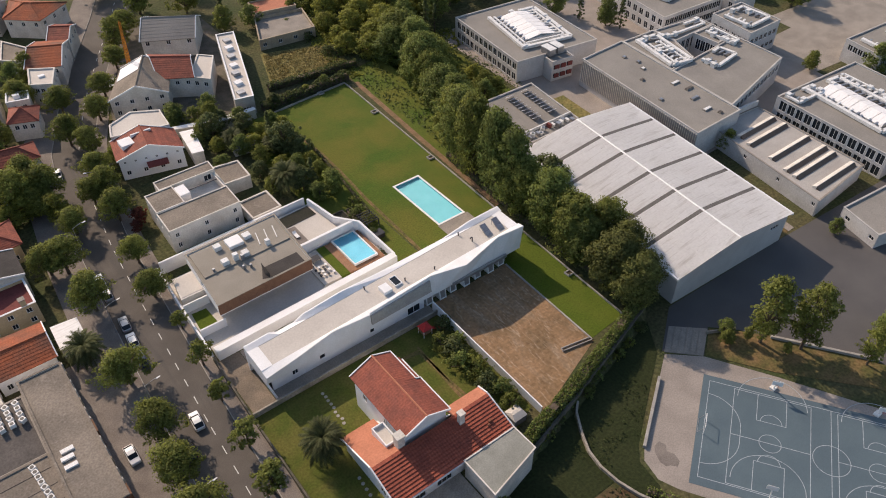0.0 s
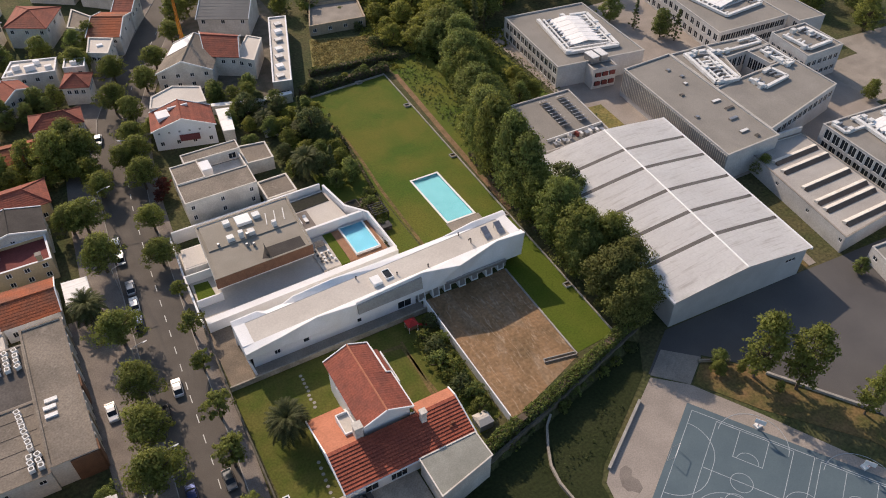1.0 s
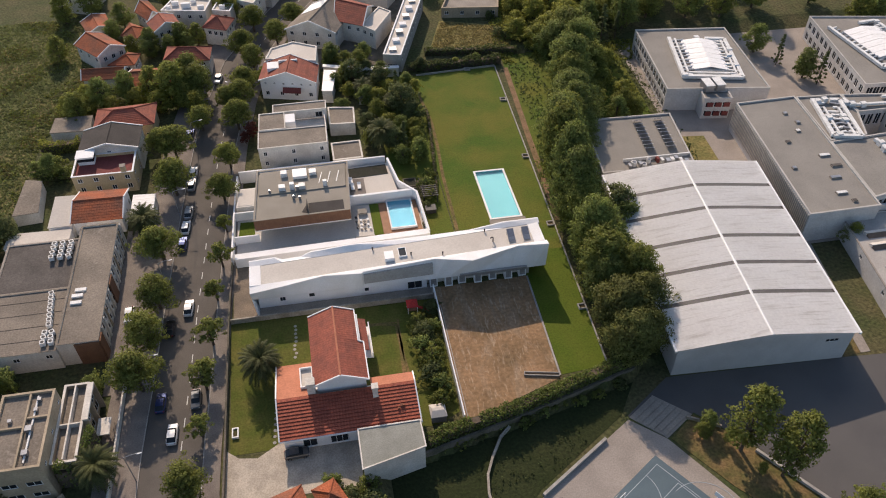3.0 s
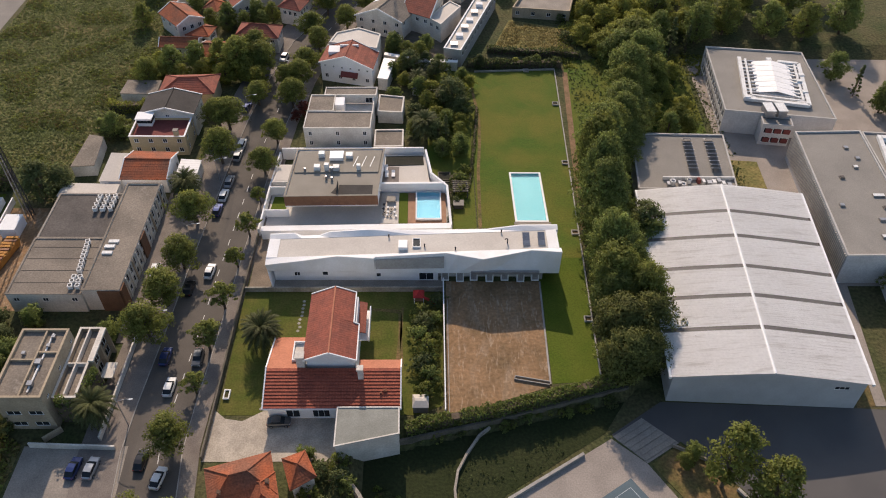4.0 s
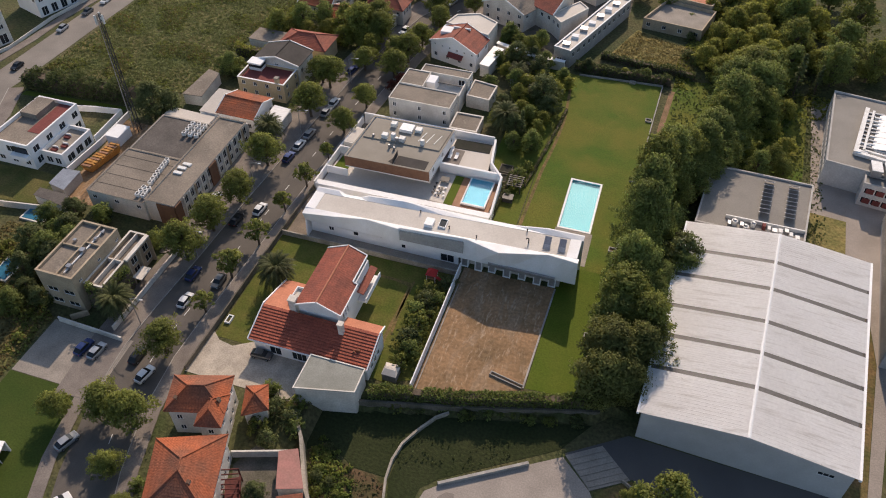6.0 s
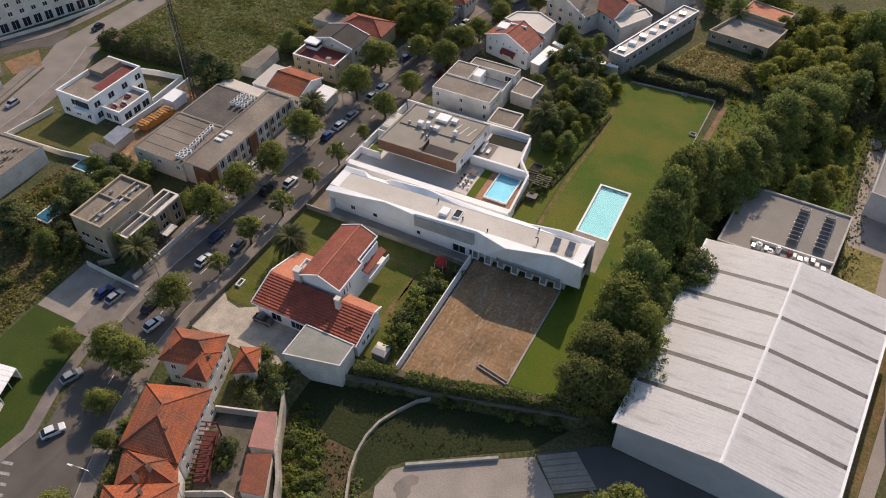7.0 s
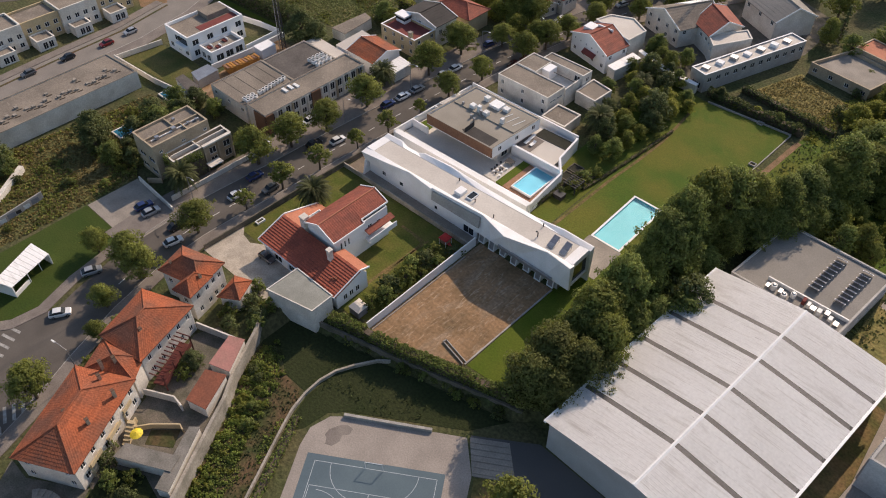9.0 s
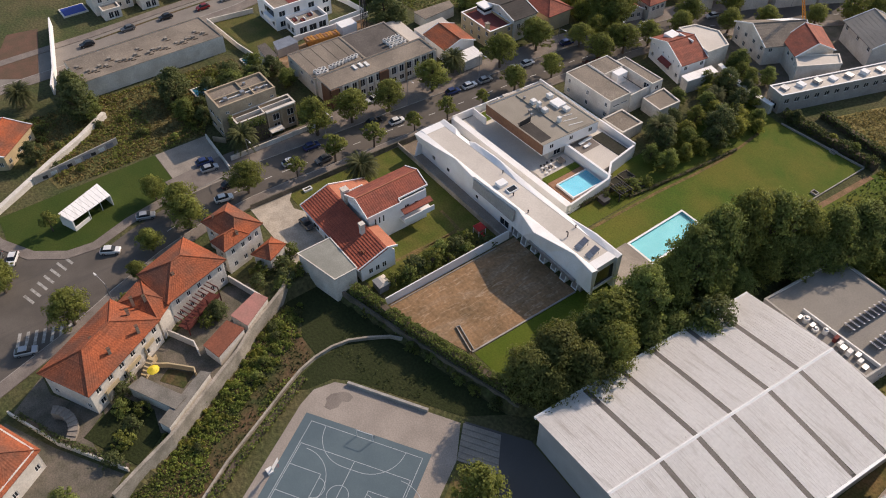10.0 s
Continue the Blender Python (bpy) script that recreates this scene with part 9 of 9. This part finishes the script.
def hoop(u, v, s):
    """A basketball stand behind the line; s: the way it faces along the court."""
    x, y = court_pt(u - s * 1.0, v)
    bx_, by_ = court_pt(u + s * 0.5, v)
    d = Vector((bx_ - x, by_ - y)).normalized()
    n = Vector((-d.y, d.x))
    ob = thing("basketball_stand", x, y, LZ, "white basketball stand with a square backboard", "basketball hoop", "basketball stands")
    part("base", bx(B(), x - 0.6, y - 0.5, LZ, x + 0.6, y + 0.5, LZ + 0.5), DUCT, ob)
    part("pole", tube(B(), (x, y, LZ), (bx_ - d.x * 0.2, by_ - d.y * 0.2, LZ + 3.2), 0.12), DUCT, ob)
    q = [Vector((bx_, by_)) + n * k for k in (-0.9, 0.9)]
    part("backboard", hull8(B(), [(*q[0], LZ + 2.8), (*q[1], LZ + 2.8), (*q[1], LZ + 3.9), (*q[0], LZ + 3.9)], [(*(q[0] + d * 0.06), LZ + 2.8), (*(q[1] + d * 0.06), LZ + 2.8), (*(q[1] + d * 0.06), LZ + 3.9), (*(q[0] + d * 0.06), LZ + 3.9)]), FRAMEW, ob)
    bm = B()
    c = Vector((bx_, by_)) + d * 0.4
    for i in range(10):
        a0, a1 = i * 0.628, (i + 1) * 0.628
        tube(bm, (c.x + 0.23 * math.cos(a0), c.y + 0.23 * math.sin(a0), LZ + 3.05), (c.x + 0.23 * math.cos(a1), c.y + 0.23 * math.sin(a1), LZ + 3.05), 0.025, n=5)
    part("rim", bm, REDPAINT, ob)


for v in (12.1, 29.5):
    hoop(0.6, v, 1)
    hoop(CW - 0.3, v, -1)


def goal(v, s):
    ob = thing("goal", *court_pt(CW / 2, v), LZ, "white handball goal with a square frame", "goal", "goals")
    z = LZ + 0.06
    a, b = court_pt(CW / 2 - 1.5, v), court_pt(CW / 2 + 1.5, v)
    c, d = court_pt(CW / 2 - 1.5, v - s * 1.0), court_pt(CW / 2 + 1.5, v - s * 1.0)
    for p in (a, b):
        part("post", tube(B(), (*p, z), (*p, z + 2.0), 0.05), FRAMEW, ob)
    part("crossbar", tube(B(), (*a, z + 2.0), (*b, z + 2.0), 0.05), FRAMEW, ob)
    for p, q in ((a, c), (b, d)):
        part("stay", tube(B(), (*p, z + 2.0), (*q, z + 0.02), 0.03, n=5), METAL, ob)
    part("ground_bar", tube(B(), (*c, z + 0.03), (*d, z + 0.03), 0.03, n=5), METAL, ob)


goal(1.2, 1)
goal(42.6, -1)


def open_shed():
    pts = [(1.8, 9.2), (5.5, 10.8), (2.1, 20.0), (-2.9, 19.0)]
    ob = thing("bus_shelter", 1, 13, 0.06, "white shelter with a ribbed white metal roof", "shelter")
    p = [Vector(q) for q in pts]
    wall(ob, p[0], p[1], 0.06, 2.7, WHITE, (), 0.25)
    wall(ob, p[2], p[3], 0.06, 2.7, WHITE, (), 0.25)
    d = (p[3] - p[0]).normalized()
    wall(ob, p[3] - d * 0.26, p[0] + d * 0.26, 0.06, 2.7, WHITE, (), 0.25)
    wall(ob, p[1] + d * 0.26, p[1] + d * 4.0, 0.06, 1.0, WHITE, (), 0.25)
    for k in range(10):
        a, b = p[0].lerp(p[3], k / 10), p[1].lerp(p[2], k / 10)
        a1, b1 = p[0].lerp(p[3], (k + 0.94) / 10), p[1].lerp(p[2], (k + 0.94) / 10)
        part("roof_sheet", hull8(B(), [(*a, 3.15), (*b, 2.85), (*b1, 2.85), (*a1, 3.15)], [(*a, 3.25), (*b, 2.95), (*b1, 2.95), (*a1, 3.25)]), METALROOF, ob)
    for q in (p[1] + d * 4.2, p[1] + d * 7.4):
        part("post", tube(B(), (*q, 0.06), (*q, 2.86), 0.08), FRAMEW, ob)


open_shed()
garden_wall("wall_plot_edge", [(-8.4, -2.4), (-13.4, 5.4), (-18.9, 13.6), (-24, 21.6), (-30, 29.5)], 0, [1.2, 1.5, 1.6, 1.5, 1.6], 1.1, OFFWHITE, "broad pale wall across the vacant plot")
garden_wall("wall_painted", [(-14.6, 8.4), (-17.9, 28.2)], 0, 2.0, 0.25, GREYWALL, "grey wall covered with faded paint")
for k in range(9):
    f = 0.1 + k * 0.095
    x, y = -14.6 - 3.3 * f + 0.16, 8.4 + 19.8 * f
    ob = thing("wall_painting", x, y, 0.3, "faded painted patch on the plot wall", "graffiti", "wall paintings")
    part("patch", bx(B(), x, y, 0.35, x + 0.012, y + 1.1 + 0.3 * (k % 3), 1.2 + 0.2 * (k % 3)), (DARKMETAL, LINE, SOLAR)[k % 3], ob)
house("plot_house", "cream house with an orange tiled roof", [(-38.5, 4.4), (-27, -1.6), (-22.8, 5.4), (-31, 13.4)], 0, 4.0, 5.6, CREAM, OLDTILE, "gable", 0, 0.4, {1: [(2, 1, 1, 2.2)], 2: [(3, 1, 1, 2.2)]}, 0.8)
garden_wall("wall_tennis", [(-80, 32.4), (-54.6, 25.6), (-46.4, 22.6)], 0, 3.0, 0.4, WHITE, "tall white wall beside the playing court")
garden_wall("wall_work_yard", [(-34.2, 84.0), (-33.6, 96.0), (-34.0, 108.4)], 0, 1.6, 0.3, WHITE, "white wall of the work yard")

annex("tin_shed", "grey metal shed in the work yard", [(-33.6, 77.4), (-29.0, 76.4), (-29.3, 83.0), (-33.6, 82.6)], 2.4, GREYWALL, METAL, 0.2)
annex("dark_shed", "shed with a dark flat roof", [(-34.2, 73.0), (-25.9, 71.8), (-26.8, 75.3), (-34.4, 75.5)], 2.4, OFFWHITE, DARKFELT, 0.0)
ob = thing("cargo_container", -22.9, 103.0, 0, "white cargo container in the work yard", "container")
part("box", bx(B(), -32.2, 96.6, 0.0, -28.8, 101.4, 2.6), WHITE, ob)
part("lid", bx(B(), -32.3, 96.5, 2.6, -28.7, 101.5, 2.75), FRAMEW, ob)


def rusty_skip():
    ob = thing("scrap_skip", -29, 90, 0, "long orange rusty skip heaped with timber", "skip")
    c, d, s = Vector((-29.4, 90.2)), Vector((0.16, 0.987)), Vector((0.987, -0.16))
    q = lambda u, v: tuple(c + d * u + s * v)
    low, top = [q(-4.4, -1.2), q(-4.4, 1.2), q(4.4, 1.2), q(4.4, -1.2)], [q(-4.9, -1.4), q(-4.9, 1.4), q(4.9, 1.4), q(4.9, -1.4)]
    part("bed", hull8(B(), [(*p, 0.3) for p in low], [(*p, 1.9) for p in top]), RUST, ob)
    for k in range(11):
        u = -4.5 + k * 0.9
        part("plank", beam(B(), (*q(u, -1.3), 1.98 + 0.1 * (k % 3)), (*q(u + 0.3, 1.3), 2.02 + 0.12 * ((k + 1) % 3)), 0.6, 0.14), RUST if k % 3 else WOOD, ob)
    for u in (-3.4, 3.4):
        part("leg", bx(B(), q(u, 0)[0] - 0.9, q(u, 0)[1] - 0.15, 0, q(u, 0)[0] + 0.9, q(u, 0)[1] + 0.15, 0.3), DARKMETAL, ob)


rusty_skip()
ob = thing("covered_pool", -31.5, 69.8, 0, "small garden pool under a dark blue cover", "swimming pool")
part("rim", bx(B(), -34.4, 67.4, 0, -28.6, 72.0, 0.4), OFFWHITE, ob)
part("cover", bx(B(), -34.0, 67.8, 0.4, -29.0, 71.6, 0.45), BLUETARP, ob)
for x0, y0, x1, y1, tint in ((-28.2, 51.2, -24.8, 56.6, BLUETARP), (-88.2, 37.0, -83.2, 43.2, SEABLUE)):
    ob = thing("covered_pool", (x0 + x1) / 2, (y0 + y1) / 2, 0, "small garden pool under a blue cover", "swimming pool", "covered pools")
    part("rim", bx(B(), x0 - 0.4, y0 - 0.4, 0, x1 + 0.4, y1 + 0.4, 0.4), OFFWHITE, ob)
    part("cover", bx(B(), x0, y0, 0.4, x1, y1, 0.45), tint, ob)


# garden of the red house
def swing():
    ob = thing("play_tower", 56.2, 78.9, 0.03, "small red and white garden play tower", "play tower")
    for x, y in ((55.2, 78.0), (57.0, 78.0), (57.0, 79.8), (55.2, 79.8)):
        part("post", tube(B(), (x, y, 0), (x, y, 2.0), 0.07), FRAMEW, ob)
    part("platform", bx(B(), 55.1, 77.9, 0.9, 57.1, 79.9, 1.0), WOOD, ob)
    part("canopy", hull8(B(), [(55.0, 77.8, 1.9), (57.2, 77.8, 1.9), (57.2, 80.0, 1.9), (55.0, 80.0, 1.9)], [(56.0, 78.6, 2.9), (56.2, 78.6, 2.9), (56.2, 79.2, 2.9), (56.0, 79.2, 2.9)]), REDPAINT, ob)
    part("slide", hull8(B(), [(57.1, 78.4, 1.0), (57.1, 79.1, 1.0), (57.1, 79.1, 1.1), (57.1, 78.4, 1.1)], [(59.2, 78.0, 0.05), (59.2, 78.7, 0.05), (59.2, 78.7, 0.15), (59.2, 78.0, 0.15)]), REDPAINT, ob)


swing()
ob = thing("greenhouse", 56.4, 53.7, 0, "small garden greenhouse with a pale glass roof", "greenhouse")
part("wall", bx(B(), 55.2, 52.4, 0, 57.8, 55.0, 1.8), SOLAR, ob)
part("roof", hull8(B(), [(55.1, 52.3, 1.8), (57.9, 52.3, 1.8), (57.9, 55.1, 1.8), (55.1, 55.1, 1.8)], [(55.5, 53.4, 2.3), (57.5, 53.4, 2.3), (57.5, 54.0, 2.3), (55.5, 54.0, 2.3)]), MEMBRANE, ob)
ob = thing("garden_trough", 22.4, 56.1, 0.03, "white stone garden trough on the lawn", "planter")
for q in ((21.9, 55.2, 22.1, 57.2), (22.8, 55.2, 23.0, 57.2), (22.1, 55.2, 22.8, 55.4), (22.1, 57.0, 22.8, 57.2)):
    part("side", bx(B(), q[0], q[1], 0, q[2], q[3], 0.5), FRAMEW, ob)
part("soil", bx(B(), 22.1, 55.4, 0.0, 22.8, 57.0, 0.3), SOIL, ob)
steps = random.Random(3)
for k in range(16):
    x, y = (33.6 - k * 0.05 + steps.uniform(-0.2, 0.2), 78.6 - k * 0.95) if k < 9 else (29.4 - (k - 9) * 0.1, 60.5 - (k - 9) * 1.2)
    ob = thing("stepping_stone", x, y, 0.03, "pale stepping stone in the lawn", "stepping stone", "stepping stones")
    bm = tube(B(), (x, y, 0.02), (x, y, 0.08), 0.32, n=7)
    part("slab", bm, KERB, ob)
band("lawn_path", [(52.9, 77.0), (52.7, 70.0), (53.1, 62.5)], -0.22, 0.22, 0.05, STRIPSOIL, "narrow pale garden path", "path")
band("lawn_path_cross", [(47.4, 76.6), (52.6, 76.2)], -0.18, 0.18, 0.052, STRIPSOIL, "narrow pale garden path", "path")
# villa terrace furniture
for k, (x, y) in enumerate(((48.6, 116.4), (50.1, 116.6), (48.4, 118.6))):
    ob = thing("sun_lounger", x, y, 2.05, "white sun lounger on the timber terrace", "lounger", "sun loungers")
    part("seat", bx(B(), x - 0.4, y - 1.0, 2.25, x + 0.4, y + 0.4, 2.4), WHITE, ob)
    part("backrest", hull8(B(), [(x - 0.4, y + 0.4, 2.25), (x + 0.4, y + 0.4, 2.25), (x + 0.4, y + 0.4, 2.38), (x - 0.4, y + 0.4, 2.38)], [(x - 0.4, y + 1.0, 2.6), (x + 0.4, y + 1.0, 2.6), (x + 0.4, y + 1.0, 2.72), (x - 0.4, y + 1.0, 2.72)]), WHITE, ob)
    for a in (-0.3, 0.3):
        part("leg", bx(B(), x + a - 0.04, y - 0.9, 2.05, x + a + 0.04, y + 0.3, 2.25), METAL, ob)
fur = random.Random(8)
for k in range(13):
    x, y = 48.4 + (k % 4) * 0.8 + fur.uniform(-0.2, 0.2), 103.2 + (k // 4) * 1.2 + fur.uniform(-0.3, 0.3)
    ob = thing("garden_stool", x, y, 0.96, "small patio stool beside the pool", "stool", "patio stools")
    part("seat", tube(B(), (x, y, 1.25), (x, y, 1.4), 0.3, n=10), WHITE if k % 2 else DARKMETAL, ob)
    part("foot", tube(B(), (x, y, 0.96), (x, y, 1.25), 0.12, n=8), DARKMETAL, ob)
ob = thing("garden_table", 49.8, 108.4, 0.96, "dark patio table with chairs", "table")
part("top", bx(B(), 48.8, 107.6, 1.65, 50.8, 109.2, 1.72), DARKMETAL, ob)
for a, b in ((48.95, 107.75), (50.65, 107.75), (50.65, 109.05), (48.95, 109.05)):
    part("leg", tube(B(), (a, b, 0.96), (a, b, 1.65), 0.05, n=6), DARKMETAL, ob)


def dark_pergola(x, y):
    ob = thing("garden_pergola", x, y, 0.04, "dark timber pergola frame in the garden corner", "pergola")
    for a in (0, 3.0):
        for b in (0, 3.6):
            part("post", bx(B(), x + a - 0.1, y + b - 0.1, 0, x + a + 0.1, y + b + 0.1, 2.1), DARKMETAL, ob)
    for k in range(6):
        part("slat", bx(B(), x - 0.3, y + k * 0.72 - 0.08, 2.1, x + 3.3, y + k * 0.72 + 0.08, 2.22), DARKMETAL, ob)
    for a in (0, 3.0):
        part("beam", bx(B(), x + a - 0.08, y - 0.3, 1.95, x + a + 0.08, y + 3.9, 2.09), DARKMETAL, ob)


dark_pergola(64.0, 110.6)
ob = thing("compost_box", 64.4, 107.6, 0.04, "dark compost box in the garden corner", "box")
part("case", bx(B(), 63.8, 106.8, 0.04, 66.0, 108.6, 1.1), DARKROOF, ob)
part("lid", bx(B(), 63.7, 106.7, 1.1, 66.1, 108.7, 1.2), DARKMETAL, ob)


# yards behind the orange houses
def timber_veranda():
    ob = thing("timber_veranda", 40, 20, 0, "dark red timber veranda behind the orange house", "veranda")
    a, b = Vector((42.9, 17.4)), Vector((38.6, 25.6))
    d = (b - a).normalized()
    n = Vector((d.y, -d.x))
    for k in range(12):
        p = a.lerp(b, k / 11)
        part("rafter", beam(B(), (*p, 4.3), (*(p + n * 2.6), 3.9), 0.14, 0.2), VERANDAWOOD, ob)
    for k in (0, 4, 7, 11):
        q = a.lerp(b, k / 11) + n * 2.5
        part("post", bx(B(), q.x - 0.1, q.y - 0.1, 0, q.x + 0.1, q.y + 0.1, 3.85), VERANDAWOOD, ob)
    p, q = a + n * 2.5, b + n * 2.5
    part("rail", beam(B(), (*p, 2.0), (*q, 2.0), 0.12, 0.9), VERANDAWOOD, ob)
    part("floor", hull8(B(), [(*a, 1.3), (*b, 1.3), (*q, 1.3), (*p, 1.3)], [(*a, 1.45), (*b, 1.45), (*q, 1.45), (*p, 1.45)]), VERANDAWOOD, ob)


timber_veranda()
ob = thing("parasol", 50.0, 9.9, 0.05, "open yellow garden parasol", "parasol")
part("pole", tube(B(), (50.0, 9.9, 0), (50.0, 9.9, 2.3), 0.03), METAL, ob)
part("canopy", tube(B(), (50.0, 9.9, 1.95), (50.0, 9.9, 2.4), 1.1, 0.05, 10), YELLOW, ob)
ob = thing("outside_stair", 52.6, -4.8, 0, "curved white outside stair at the end of the long house", "stair")
for k in range(10):
    a0, a1 = radians(150 - k * 13), radians(150 - (k + 1) * 13)
    c = Vector((50.8, -8.6))
    r0, r1 = 3.0, 4.6
    pts = [(c.x + r * math.cos(a), c.y + r * math.sin(a)) for a, r in ((a0, r0), (a0, r1), (a1, r1), (a1, r0))]
    part("tread", pr(B(), pts, 0, 0.25 + (9 - k) * 0.18), CONC, ob)
ob = thing("rear_balcony", 48.6, 5.0, 0, "cream rear balconies and steps of the long house", "balcony")
ld = Vector((42.6 - 51.8, 14.0 + 2.4)).normalized()
ln = Vector((ld.y, -ld.x))
for s0, s1, w in ((4.0, 7.0, 1.4), (9.0, 12.4, 1.6), (14.0, 16.4, 1.2)):
    p, q = Vector((51.8, -2.4)) + ld * s0, Vector((51.8, -2.4)) + ld * s1
    part("slab", hull8(B(), [(*(p + ln * 0.02), 2.8), (*(q + ln * 0.02), 2.8), (*(q + ln * w), 2.8), (*(p + ln * w), 2.8)], [(*(p + ln * 0.02), 3.0), (*(q + ln * 0.02), 3.0), (*(q + ln * w), 3.0), (*(p + ln * w), 3.0)]), CREAM, ob)
    part("parapet", beam(B(), (*(p + ln * w), 3.4), (*(q + ln * w), 3.4), 0.15, 0.8), CREAM, ob)
    part("pier", beam(B(), (*(p + ln * (w - 0.2)), 0), (*(p + ln * (w - 0.2)), 2.8), 0.3, 0.3), CREAM, ob)
